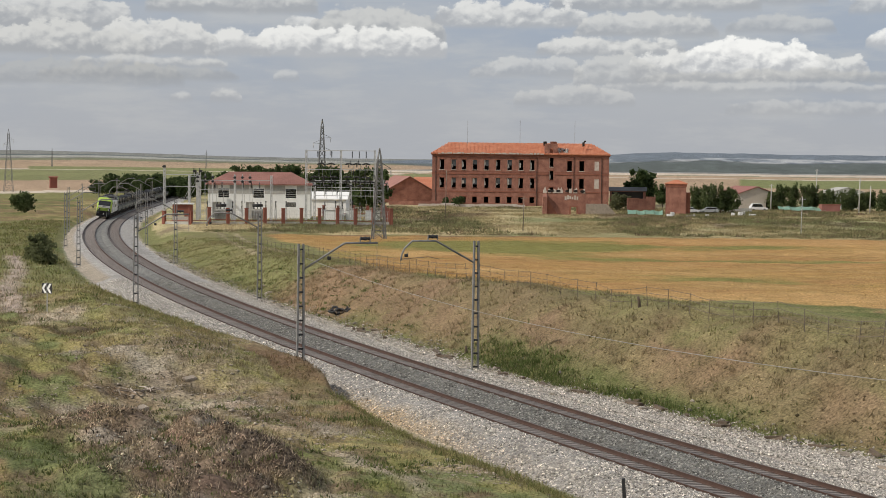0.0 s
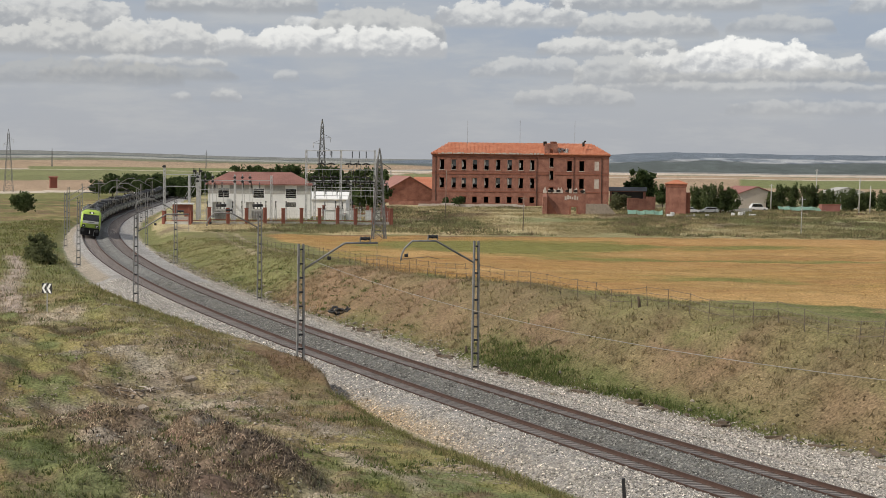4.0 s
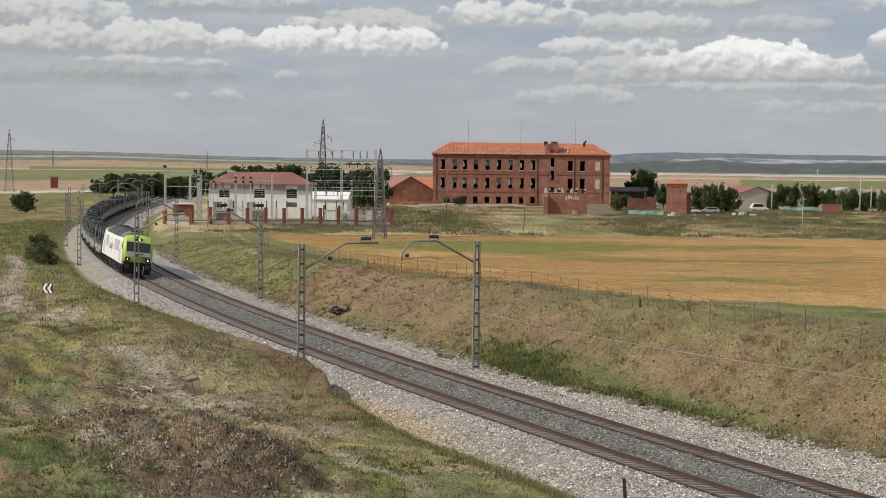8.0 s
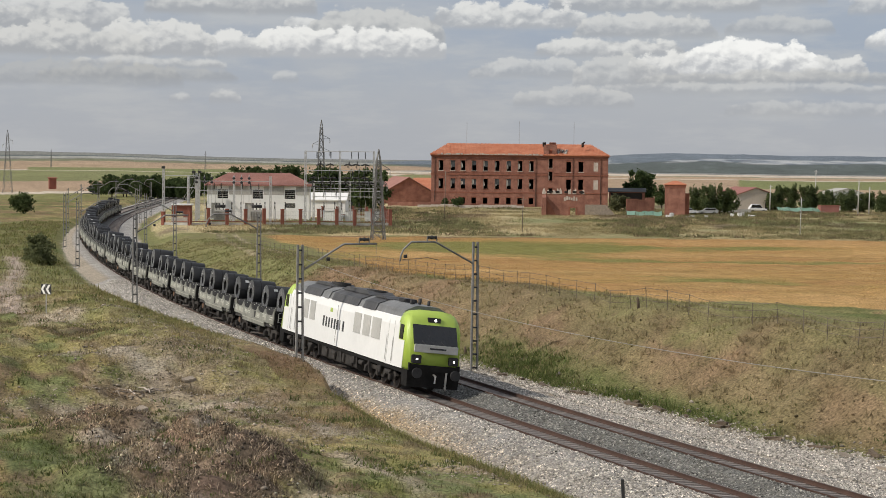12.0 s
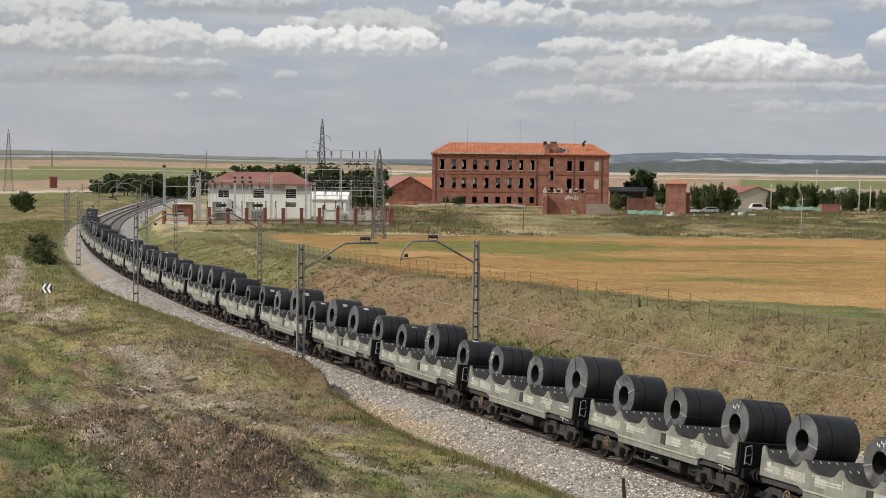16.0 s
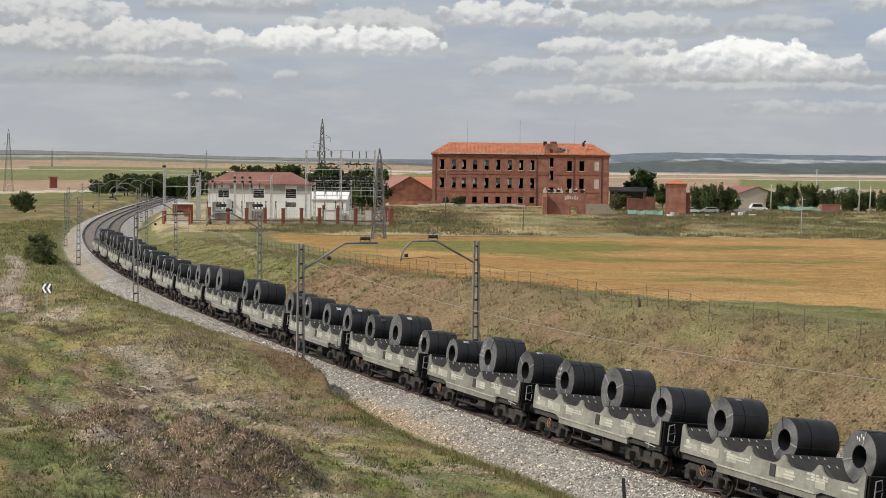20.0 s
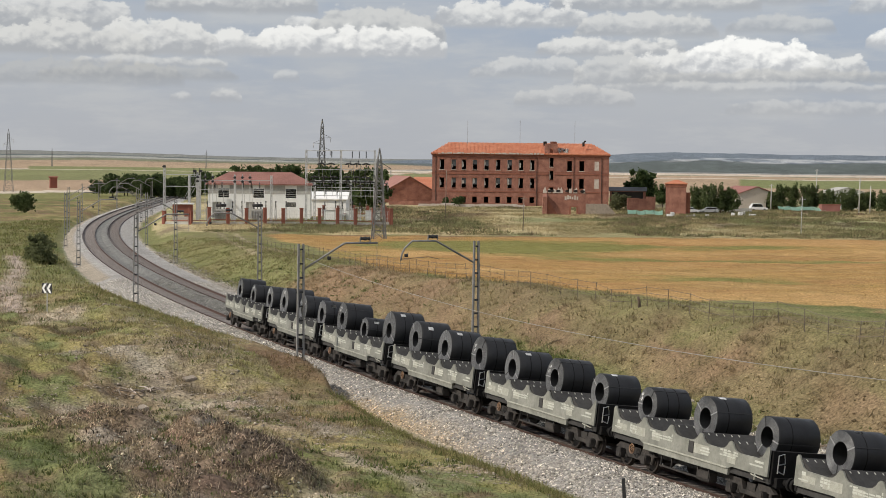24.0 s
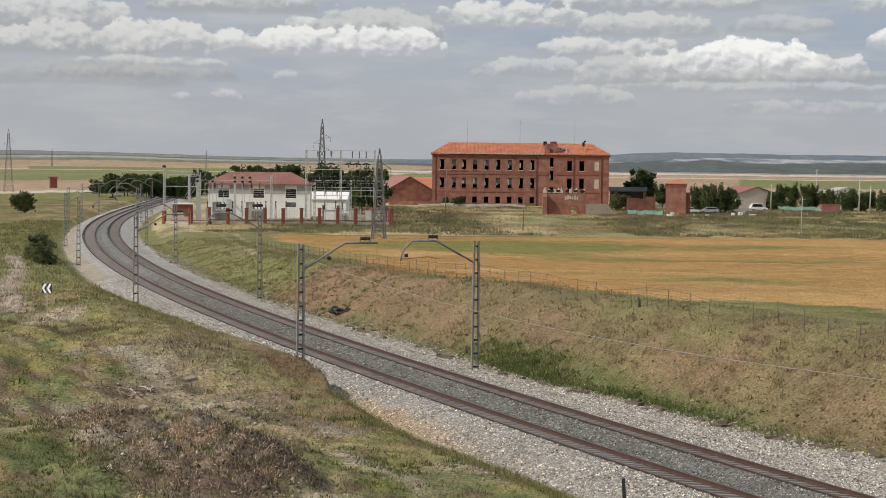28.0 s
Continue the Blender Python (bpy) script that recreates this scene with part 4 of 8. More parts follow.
def mast_pose(s, off, turn):
    x, y, z = on_track(s, off, 0)
    th = float(np.interp(s, _s, _th))
    a = math.atan2(math.cos(th), math.sin(th))     # heading of the line's right-hand normal
    return Matrix.Translation((float(x), float(y), float(z) - 0.48)) @ Matrix.Rotation(a + (0 if turn else math.pi), 4, "Z")


MAST_LEFT = [-13.5, 37.5, 88.2, 141.0, 185.0, 232.0, 279.0, 326.0, 372.0]
MAST_RIGHT = [-14.0, 39.5, 91.5, 143.5, 188.0, 235.0, 282.0, 329.0, 376.0]
for left, where, off in ((True, MAST_LEFT, -3.35), (False, MAST_RIGHT, 7.4)):
    proto = build_mast(left)
    for i, s in enumerate(where):
        m = mast_pose(s, off, left)
        if i == 0:
            proto.matrix_world = m
        else:
            copy_thing(proto, m)


def build_cable():
    """The bare cable that hangs from mast to mast on the outer side of the bend."""
    for a, b, za, zb, sag in ((MAST_LEFT[0], MAST_LEFT[1], 5.5, 6.05, 0.75),):
        pa, pb = on_track(a, -3.05, za), on_track(b, -3.05, zb)
        bm = blank()
        pts = []
        for k in range(25):
            t = k / 24
            pts.append([float(p + (q - p) * t) for p, q in zip(pa, pb)])
            pts[-1][2] -= sag * 4 * t * (1 - t)
        tube(bm, pts, 0.012, 5)
        tagged(part("overhead_cable", bm, M_WIRE), "pale bare cable sagging between two masts", "cable", group="overhead cables")


build_cable()


def build_fence():
    f = thing("field_fence", "rusty posts and wire along the crown of the cutting", "fence")
    bm = blank()
    beam(bm, (0, 0, -0.3), (0, 0, 1.12), 0.026)
    beam(bm, (-0.05, 0, 1.08), (0.05, 0, 1.08), 0.022)
    proto = part("post", bm, M_FENCEPOST, f)
    tops = []
    s, i = -2.0, 0
    while s < 178:
        off = 16.0 + 0.5 * math.sin(s * 0.07)
        x, y, _ = (float(v) for v in on_track(s, off))
        z = z_at(x, y)
        m = pose(x, y, z, 3 * math.sin(s * 7), 4 * math.sin(s * 3.3), 20)
        if i == 0:
            proto.matrix_local = m
        else:
            again("post", proto, m, f)
        tops.append(Vector((x, y, z)))
        s += 2.2 + 0.35 * math.sin(s * 1.7)
        i += 1
    for h in (0.40, 0.75, 1.08):
        bm = blank()
        pts = []
        for a, b in zip(tops, tops[1:]):
            pts += [a + Vector((0, 0, h)), (a + b) / 2 + Vector((0, 0, h - 0.02))]
        tube(bm, pts, 0.011, 4)
        part("wire", bm, M_FENCEPOST, f, "thin rusty fence wire")


build_fence()


def build_sign():
    z = 11.157 + (z_at(-28.9, 129.1) + 0.9 - 11.157) * 0.86 - 1.45
    x, y = -28.9 * 0.86, 129.1 * 0.86
    e = thing("chevron_sign", "dark sign board with two white chevrons on a thin post", "sign", Matrix.Translation((x, y, z)) @ Matrix.Rotation(radians(-25), 4, "Z"))
    bm = blank()
    tube(bm, [(0, 0, min(z_at(x, y) - z, 0) - 0.3), (0, 0, 1.8)], 0.03, 6)
    part("post", bm, M_GALV, e)
    bm = blank()
    box(bm, -0.40, -0.02, 1.13, 0.40, 0.0, 1.77)
    board = part("board", bm, M_DARK, e, "black board")
    for x0 in (-0.38, 0.0):
        bm = blank()
        for sz in (-1, 1):
            prism(bm, [(x0, 1.45), (x0 + 0.17, 1.45), (x0 + 0.36, 1.45 + sz * 0.3), (x0 + 0.19, 1.45 + sz * 0.3)], -0.028, -0.021, axis="y")
        part("chevron", bm, M_WHITE, board, "white chevron")


build_sign()


def build_post():
    x, y = 6.1, 57.5
    z = z_at(x, y)
    bm = blank()
    beam(bm, (0, 0, -0.4), (-0.12, 0.02, 1.35), 0.13, 0.11)
    bmesh.ops.bevel(bm, geom=bm.edges[:], offset=0.012, segments=1, affect="EDGES")
    ob = part("marker_post", bm, M_DARK)
    ob.matrix_world = pose(x, y, z)
    tagged(ob, "short leaning black post at the foot of the slope", "post")


build_post()
# ---------- the train: locomotive and wagons of steel coils ----------
def bogie(parent, y, axles, gauge=GAUGE, r=0.46, frame_x=1.05):
    """A bogie under a vehicle: frame, wheelsets, axle boxes, springs."""
    half = axles[-1] + 0.55
    bm = blank()
    for sx in (-1, 1):
        prism(bm, [(-half, 0.62), (-half + 0.3, 0.82), (-0.5, 0.82), (-0.35, 0.5), (0.35, 0.5), (0.5, 0.82), (half - 0.3, 0.82), (half, 0.62), (half - 0.25, 0.58), (0.7, 0.6), (0.5, 0.36), (-0.5, 0.36), (-0.7, 0.6), (-half + 0.25, 0.58)],
              sx * frame_x - 0.07, sx * frame_x + 0.07)
    box(bm, -frame_x, -0.25, 0.45, frame_x, 0.25, 0.75)
    fr = part("bogie", bm, M_UNDER, parent)
    fr.matrix_local = pose(0, y, 0)
    for a in axles:
        bm = blank()
        for sx in (-1, 1):
            lathe(bm, [(sx * (gauge / 2 - 0.07), 0.02), (sx * (gauge / 2 - 0.07), r + 0.03), (sx * (gauge / 2 - 0.035), r + 0.03), (sx * (gauge / 2 - 0.03), r), (sx * (gauge / 2 + 0.07), r - 0.005),
                       (sx * (gauge / 2 + 0.07), r - 0.07), (sx * (gauge / 2 + 0.02), r - 0.1), (sx * (gauge / 2 + 0.02), 0.14), (sx * (gauge / 2 + 0.1), 0.1), (sx * (gauge / 2 + 0.1), 0.0)], 20)
        tube(bm, [(-gauge / 2, 0, 0), (gauge / 2, 0, 0)], 0.08, 8)
        w = part("wheelset", bm, M_WHEEL, fr)
        w.matrix_local = pose(0, a, r)
        for sx in (-1, 1):
            bm = blank()
            box(bm, sx * frame_x - 0.12, a - 0.16, r - 0.17, sx * frame_x + 0.16 * sx + 0.12 * (sx > 0) - 0.12 * (sx < 0), a + 0.16, r + 0.16, bevel=0.03)
            for k in (-0.28, 0.28):
                tube(bm, [(sx * (frame_x + 0.02), a + k, r - 0.1), (sx * (frame_x + 0.02), a + k, r + 0.26)], 0.07, 8)
            beam(bm, (sx * (frame_x + 0.02), a - 0.34, r - 0.1), (sx * (frame_x + 0.02), a + 0.34, r - 0.1), 0.08)
            part("axle_box", bm, M_UNDER, fr)
    return fr


SADDLES = [-3.90, -1.88, 0.0, 1.88, 3.90]      # middles of the five troughs along a wagon
PANEL = 5.06
CRADLE_LOW, CRADLE_TOP = 1.60, 1.98
CRESTS = [-2.82, -0.97, 0.97, 2.82]


def panel_outline():
    """The wagon side: troughs between slim rounded crests, taller horns at the ends."""
    pts = [(-PANEL, 1.14), (-3.0, 1.14), (-2.8, 1.06), (2.8, 1.06), (3.0, 1.14), (PANEL, 1.14), (PANEL, 2.0), (PANEL - 0.06, 2.08), (PANEL - 0.14, 2.08), (PANEL - 0.22, 1.94), (PANEL - 0.38, 1.74), (PANEL - 0.56, 1.66)]
    for c in reversed(CRESTS):
        pts += [(c + 0.60, 1.64), (c + 0.36, 1.68), (c + 0.22, 1.77), (c + 0.12, 1.90), (c + 0.05, 1.945), (c - 0.05, 1.945), (c - 0.12, 1.90), (c - 0.22, 1.77), (c - 0.36, 1.68), (c - 0.60, 1.64)]
    pts += [(-PANEL + 0.56, 1.66), (-PANEL + 0.38, 1.74), (-PANEL + 0.22, 1.94), (-PANEL + 0.14, 2.08), (-PANEL + 0.06, 2.08), (-PANEL, 2.0)]
    return pts


def build_wagon():
    w = thing("coil_wagon", "weathered grey flat wagon with scalloped sides and coil cradles", "freight wagon", group="wagons of the train")
    mk = random.Random(41)
    for sx in (1, -1):
        bm = blank()
        prism(bm, panel_outline(), sx * 1.36, sx * 1.42)
        p = part("side_panel", bm, M_GREYPAINT, w, "grey scalloped steel side panel")
        for y0, z0, wd, h in ((-3.15, 1.27, 0.95, 0.30), (-1.9, 1.27, 0.55, 0.28), (0.95, 1.25, 1.25, 0.32), (2.95, 1.24, 0.5, 0.32), (-4.35, 1.30, 0.7, 0.22)):
            bm = blank()
            box(bm, sx * 1.419, y0 - wd / 2, z0, sx * 1.4225, y0 + wd / 2, z0 + h)
            part("paint_patch", bm, M_PATCH, p, "rubbed pale paint patch")
        bm = blank()
        box(bm, sx * 1.385, -2.7, 1.045, sx * 1.432, 2.7, 1.10)
        part("ledge", bm, M_PATCH, p, "pale lower ledge")
        for y0, z0, wd, h in ((4.55, 1.5, 0.5, 0.07), (4.4, 1.38, 0.75, 0.05), (2.75, 1.42, 1.0, 0.24), (1.35, 1.46, 0.5, 0.05), (1.35, 1.36, 0.6, 0.05), (1.35, 1.27, 0.45, 0.04), (-1.6, 1.38, 1.5, 0.26), (-3.5, 1.32, 0.5, 0.3), (-4.6, 1.5, 0.2, 0.12), (-4.6, 1.35, 0.5, 0.04)):
            bm = blank()
            if h < 0.2:
                box(bm, sx * 1.424, y0 - wd / 2, z0, sx * 1.428, y0 + wd / 2, z0 + h)
            else:
                yy = y0 - wd / 2
                while yy < y0 + wd / 2:
                    L = mk.uniform(0.08, 0.3)
                    for row in range(3):
                        if mk.random() < 0.8:
                            box(bm, sx * 1.424, yy, z0 + h * row / 3, sx * 1.428, min(yy + L, y0 + wd / 2 + 0.05), z0 + h * (row + mk.uniform(0.5, 0.85)) / 3)
                    yy += L + 0.04
            part("marking", bm, M_FADED, p, "faded white marking")
        bm = blank()
        box(bm, sx * 1.40, 0.32, 1.22, sx * 1.45, 0.62, 1.6)
        part("data_plate", bm, M_FLOORGREY, p, "dark data plate")
        bm = blank()
        box(bm, sx * 1.30, -2.75, 0.84, sx * 1.385, 2.75, 1.095)
        part("sill", bm, M_GREYPAINT, w)
        bm = blank()
        prism(bm, [(-3.0, 0.9), (3.0, 0.9), (2.2, 0.62), (-2.2, 0.62)], sx * 0.9, sx * 0.98)
        part("truss_plate", bm, M_UNDER, w)
        bm = blank()
        for yy in (-1.6, -0.9, 0.8, 1.5):
            beam(bm, (sx * 1.27, yy, 0.9), (sx * 1.27, yy, 0.42), 0.05)
        beam(bm, (sx * 1.27, -1.7, 0.45), (sx * 1.27, 1.6, 0.45), 0.06)
        part("brake_hanger", bm, M_UNDER, w)
        bm = blank()
        box(bm, sx * 0.95, 0.75, 0.38, sx * 1.3, 1.55, 0.72, bevel=0.03)
        part("brake_cylinder", bm, M_UNDER, w)
        bm = blank()
        lathe(bm, [(sx * 1.32, 0.17), (sx * 1.35, 0.19), (sx * 1.37, 0.17), (sx * 1.35, 0.14), (sx * 1.32, 0.17)], 16)
        for k in range(3):
            beam(bm, (sx * 1.34, -0.16 * math.cos(k * 1.05), -0.16 * math.sin(k * 1.05)), (sx * 1.34, 0.16 * math.cos(k * 1.05), 0.16 * math.sin(k * 1.05)), 0.03)
        part("handwheel", bm, M_ORANGE, w, "orange brake handwheel").matrix_local = pose(0, -3.6, 0.72)
    # cradles: dark sloping plates over the whole deck
    bm = blank()
    box(bm, -1.3, -PANEL, 0.92, 1.3, PANEL, 1.1)
    part("deck", bm, M_FLOORGREY, w)
    walls = [-PANEL + 0.1] + CRESTS + [PANEL - 0.1]
    for i, c in enumerate(SADDLES):
        bm = blank()
        lo, hi = walls[i] + 0.02, walls[i + 1] - 0.02
        prism(bm, [(lo, 1.1), (hi, 1.1), (hi, CRADLE_TOP), (hi - 0.05, CRADLE_TOP), (c + 0.30, CRADLE_LOW), (c - 0.30, CRADLE_LOW), (lo + 0.05, CRADLE_TOP), (lo, CRADLE_TOP)], -1.33, 1.33)
        cr = part("cradle", bm, M_FLOORGREY, w, "dark steel coil cradle")
        for sg, end in ((-1, lo + 0.05), (1, hi - 0.05)):
            run = abs(end - c) - 0.30
            up = (0, -sg * (CRADLE_TOP - CRADLE_LOW), run)
            for k in range(5):
                bm = blank()
                xx = 1.2 - 0.3 * k
                q0, q1 = (c + sg * (0.30 + run * f) for f in (0.80, 0.94))
                z0, z1 = (CRADLE_LOW + (CRADLE_TOP - CRADLE_LOW) * f + 0.004 for f in (0.80, 0.94))
                beam(bm, (xx, q0, z0), (xx, q1, z1), 0.035, 0.012, up=up)
                part("wear_mark", bm, M_FADED, cr, "pale wear mark")
    for sy in (-1, 1):
        bm = blank()
        box(bm, -1.30, sy * PANEL - 0.10, 0.95, 1.30, sy * PANEL + 0.06, 1.98)
        box(bm, -1.18, sy * 5.08 - 0.02, 0.85, 1.18, sy * 5.26 + 0.02, 1.15)
        part("end_bulkhead", bm, M_BLACK, w, "black end bulkhead")
        if sy > 0:
            bm = blank()
            tube(bm, [(1.18, 5.24, 1.30), (1.18, 5.24, 1.86), (0.98, 5.24, 1.92), (0.92, 5.24, 1.62), (1.18, 5.24, 1.56)], 0.022, 5)
            tube(bm, [(1.18, 5.24, 1.36), (0.94, 5.24, 1.28), (0.92, 5.24, 1.56)], 0.022, 5)
            part("end_ladder", bm, M_STRAP, w, "pale steel end ladder")
            bm = blank()
            beam(bm, (1.40, 4.1, 1.10), (1.40, 4.85, 1.04), 0.035, 0.035)
            beam(bm, (1.40, 4.35, 1.2), (1.40, 4.35, 0.95), 0.04, 0.04)
            part("brake_lever", bm, M_PATCH, w, "pale brake lever")
        for xx in (-0.88, 0.88):
            bm = blank()
            tube(bm, [(xx, sy * 5.2, 1.03), (xx, sy * 5.60, 1.03)], 0.1, 8)
            tube(bm, [(xx, sy * 5.60, 1.03), (xx, sy * 5.72, 1.03)], 0.22, 12)
            part("buffer", bm, M_BLACK, w)
        bm = blank()
        tube(bm, [(0, sy * 5.2, 1.0), (0, sy * 5.75, 0.98)], 0.06, 6)
        tube(bm, [(0.3, sy * 5.3, 1.0), (0.32, sy * 5.55, 0.7), (0.2, sy * 5.74, 0.85)], 0.03, 6)
        part("coupling", bm, M_DARK, w)
        bogie(w, sy * 3.7, [-0.9, 0.9])
    return w


COIL_SEGMENTS = 40


def build_coil(radius, half, hole=0.36, label_at=None, chalk=0, straps=0, name="steel_coil"):
    """A coil of rolled steel, its eye across the wagon (along x)."""
    t = thing(name, "dark grey coil of rolled steel lying in a wagon cradle", "steel coil", group="coils on the wagons")
    bm = blank()
    lathe(bm, [(half, hole), (half, radius - 0.02), (half - 0.02, radius), (half * 0.4, radius + 0.004), (-half * 0.3, radius), (-half + 0.02, radius), (-half, radius - 0.02), (-half, hole)], COIL_SEGMENTS)
    lathe(bm, [(-half, hole), (half, hole)], COIL_SEGMENTS)
    for f in bm.faces:
        c = f.calc_center_median()
        f.material_index = 1 if abs(f.normal.x) > 0.9 or abs(c.x) > half - 0.005 else 0
        f.smooth = f.material_index == 0
    bmesh.ops.recalc_face_normals(bm, faces=bm.faces[:])
    part("roll", bm, [M_COIL, M_COILFACE], t)
    # faint wound layers on the ends
    bm = blank()
    lathe(bm, [(half + 0.003, hole + 0.001), (half + 0.012, hole + 0.02), (half + 0.003, hole + 0.04)], COIL_SEGMENTS)
    part("inner_wrap", bm, M_COILFACE, t)
    for k, a in enumerate((0.7 + straps * 0.9, 2.8 + straps * 0.9, 4.9 + straps * 0.9)):
        bm = blank()
        c, s = math.cos(a), math.sin(a)
        beam(bm, (half + 0.006, c * hole, s * hole), (half + 0.006, c * radius, s * radius), 0.012, 0.04, up=(-0, -s, c))
        part("strap", bm, (M_STRAP, M_DARK, M_STRAP)[k], t, "steel strapping band")
        bm = blank()
        beam(bm, (half, c * (radius + 0.006), s * (radius + 0.006)), (-half, c * (radius + 0.006), s * (radius + 0.006)), 0.035, 0.01, up=(0, c, s))
        part("barrel_strap", bm, M_DARK, t, "dark strapping band")
    for xx in (half * 0.35, -half * 0.25)[:1 + straps % 2]:
        bm = blank()
        lathe(bm, [(xx - 0.02, radius), (xx - 0.018, radius + 0.006), (xx + 0.018, radius + 0.006), (xx + 0.02, radius)], COIL_SEGMENTS)
        part("girth_strap", bm, M_BLACK, t, "black band round the coil")
    if chalk:
        for k in range(4):
            bm = blank()
            a = chalk + k * 0.17
            rr = (hole + radius) * 0.5 + 0.06 * math.sin(k * 2.1)
            box(bm, half + 0.004, -0.022, -0.05, half + 0.008, 0.022, 0.05)
            part("chalk_mark", bm, M_LABEL, t, "white chalk mark").matrix_local = pose(0, math.cos(a) * rr, math.sin(a) * rr, 12 * k)
    if label_at is not None:
        bm = blank()
        a = label_at
        w = 0.26
        for k in range(3):
            b0, b1 = a + (k - 1.5) * 0.075, a + (k - 0.5) * 0.075
            q = [bm.verts.new((xx, math.cos(b) * (radius + 0.009), math.sin(b) * (radius + 0.009))) for xx, b in ((half * 0.55, b0), (half * 0.55 - w, b0), (half * 0.55 - w, b1), (half * 0.55, b1))]
            bm.faces.new(q)
        bmesh.ops.solidify(bm, geom=bm.faces[:], thickness=0.004)
        part("paper_label", bm, M_LABEL, t, "white paper label")
    return t


def section_loft(bm, rings, mi=0):
    """Skins rings of equal length; rings: lists of points."""
    R = [[bm.verts.new(p) for p in r] for r in rings]
    n = len(R[0])
    for a, b in zip(R, R[1:]):
        for k in range(n):
            f = bm.faces.new((a[k], b[k], b[(k + 1) % n], a[(k + 1) % n]))
            f.material_index = mi
    bm.faces.new(R[0])
    bm.faces.new(R[-1][::-1])
    bmesh.ops.recalc_face_normals(bm, faces=bm.faces[:])


def build_loco():
    """Origin at its middle, y forwards; 23 m over the buffers."""
    e = thing("diesel_locomotive", "white six-axle diesel locomotive with lime green cab ends", "locomotive")
    HW = 1.42

    def ring(y, top, w=HW, low=1.12, sh=0.42, yt=None):
        """A body section; yt: y at its top, where the end is raked."""
        yt = y if yt is None else yt
        pts = [(-w, low), (-w, 3.1), (-w + 0.10, top - sh * 0.75), (-w + sh * 0.75, top - 0.10), (-0.5, top), (0.5, top), (w - sh * 0.75, top - 0.10), (w - 0.10, top - sh * 0.75), (w, 3.1), (w, low)]
        return [(x, y + (yt - y) * min(1, max(0, (z - 2.2) / (top - 2.2))), z) for x, z in pts]

    bm = blank()
    section_loft(bm, [ring(-9.35, 3.62, sh=0.2), ring(9.35, 3.62, sh=0.2)])
    part("body", bm, M_LOCOWHITE, e, "white side panels of the engine body")
    # roof: sloping shoulders in grey with dark panels
    bm = blank()
    prism(bm, [(-1.36, 3.3), (-1.12, 3.86), (-0.55, 4.12), (0.55, 4.12), (1.12, 3.86), (1.36, 3.3)], -9.3, 9.3, axis="y")
    roof = part("roof", bm, M_LOCOROOF, e, "grey sloping roof")
    for y0, y1, m in ((-7.1, -4.0, M_ROOFDARK), (-3.2, -2.5, M_LOCOROOF), (-1.9, 2.6, M_ROOFDARK), (3.4, 5.4, M_ROOFDARK)):
        bm = blank()
        for sx in (-1, 1):
            prism(bm, [(sx * 1.30, 3.50), (sx * 1.14, 3.87), (sx * 0.56, 4.135), (sx * 0.54, 4.16), (sx * 1.17, 3.90), (sx * 1.335, 3.50)], y0, y1, axis="y")
        box(bm, -0.56, y0, 4.12, 0.56, y1, 4.16)
        part("roof_panel", bm, m, roof)
    for y0, y1, h in ((-7.3, -3.9, 0.16), (-2.0, 2.7, 0.2), (3.3, 5.5, 0.12)):
        bm = blank()
        prism(bm, [(y0, 4.13), (y0 + 0.7, 4.13 + h), (y1 - 0.7, 4.13 + h), (y1, 4.13)], -0.72, 0.72)
        part("roof_hump", bm, M_ROOFDARK, roof, "dark raised roof hood")
    for y0 in (-5.6, 0.6):
        bm = blank()
        lathe(bm, [(4.1, 0.55), (4.38, 0.55), (4.38, 0.48), (4.3, 0.48)], 20, axis="z")
        part("roof_fan", bm, M_DARK, roof).matrix_local = pose(0, y0 + 1.0, 0)
    bm = blank()
    box(bm, -0.35, 6.0, 4.1, 0.35, 6.9, 4.3, bevel=0.04)
    part("exhaust", bm, M_DARK, roof, "black exhaust box")
    for hx, hy, rr, top in ((-0.2, 7.6, 0.09, 4.40), (0.25, 7.8, 0.12, 4.34), (0.5, 8.3, 0.07, 4.36), (-0.45, 8.2, 0.08, 4.36)):
        bm = blank()
        tube(bm, [(hx, hy, 4.0), (hx, hy, top)], rr, 8)
        part("horn", bm, M_DARK, roof, "black roof horn")
    # side louvres and doors
    for sx in (-1, 1):
        for y0, wd in ((-6.1, 0.95), (-4.8, 0.95), (3.2, 1.1), (4.7, 1.1), (6.2, 1.3)):
            bm = blank()
            box(bm, sx * 1.415, y0 - wd / 2, 2.15, sx * 1.445, y0 + wd / 2, 3.2)
            for k in range(9):
                box(bm, sx * 1.44, y0 - wd / 2 + 0.05, 2.2 + k * 0.108, sx * 1.452, y0 + wd / 2 - 0.05, 2.24 + k * 0.108)
            part("louvre", bm, M_LOUVRE, e, "grey ventilation louvre")
        for y0 in (-8.75, -7.95, 8.1, 8.9, -0.3):
            bm = blank()
            box(bm, sx * 1.42, y0 - 0.015, 1.2, sx * 1.428, y0 + 0.015, 3.3)
            part("door_seam", bm, M_FLOORGREY if y0 == -0.3 else M_LOUVRE, e)
        for y0 in (8.05, 8.95, -7.9, -8.8):
            bm = blank()
            beam(bm, (sx * 1.47, y0, 1.3), (sx * 1.47, y0, 2.5), 0.025)
            part("handrail", bm, M_STRAP, e)
        # maker's mark: eight plain bars
        y0 = -2.75
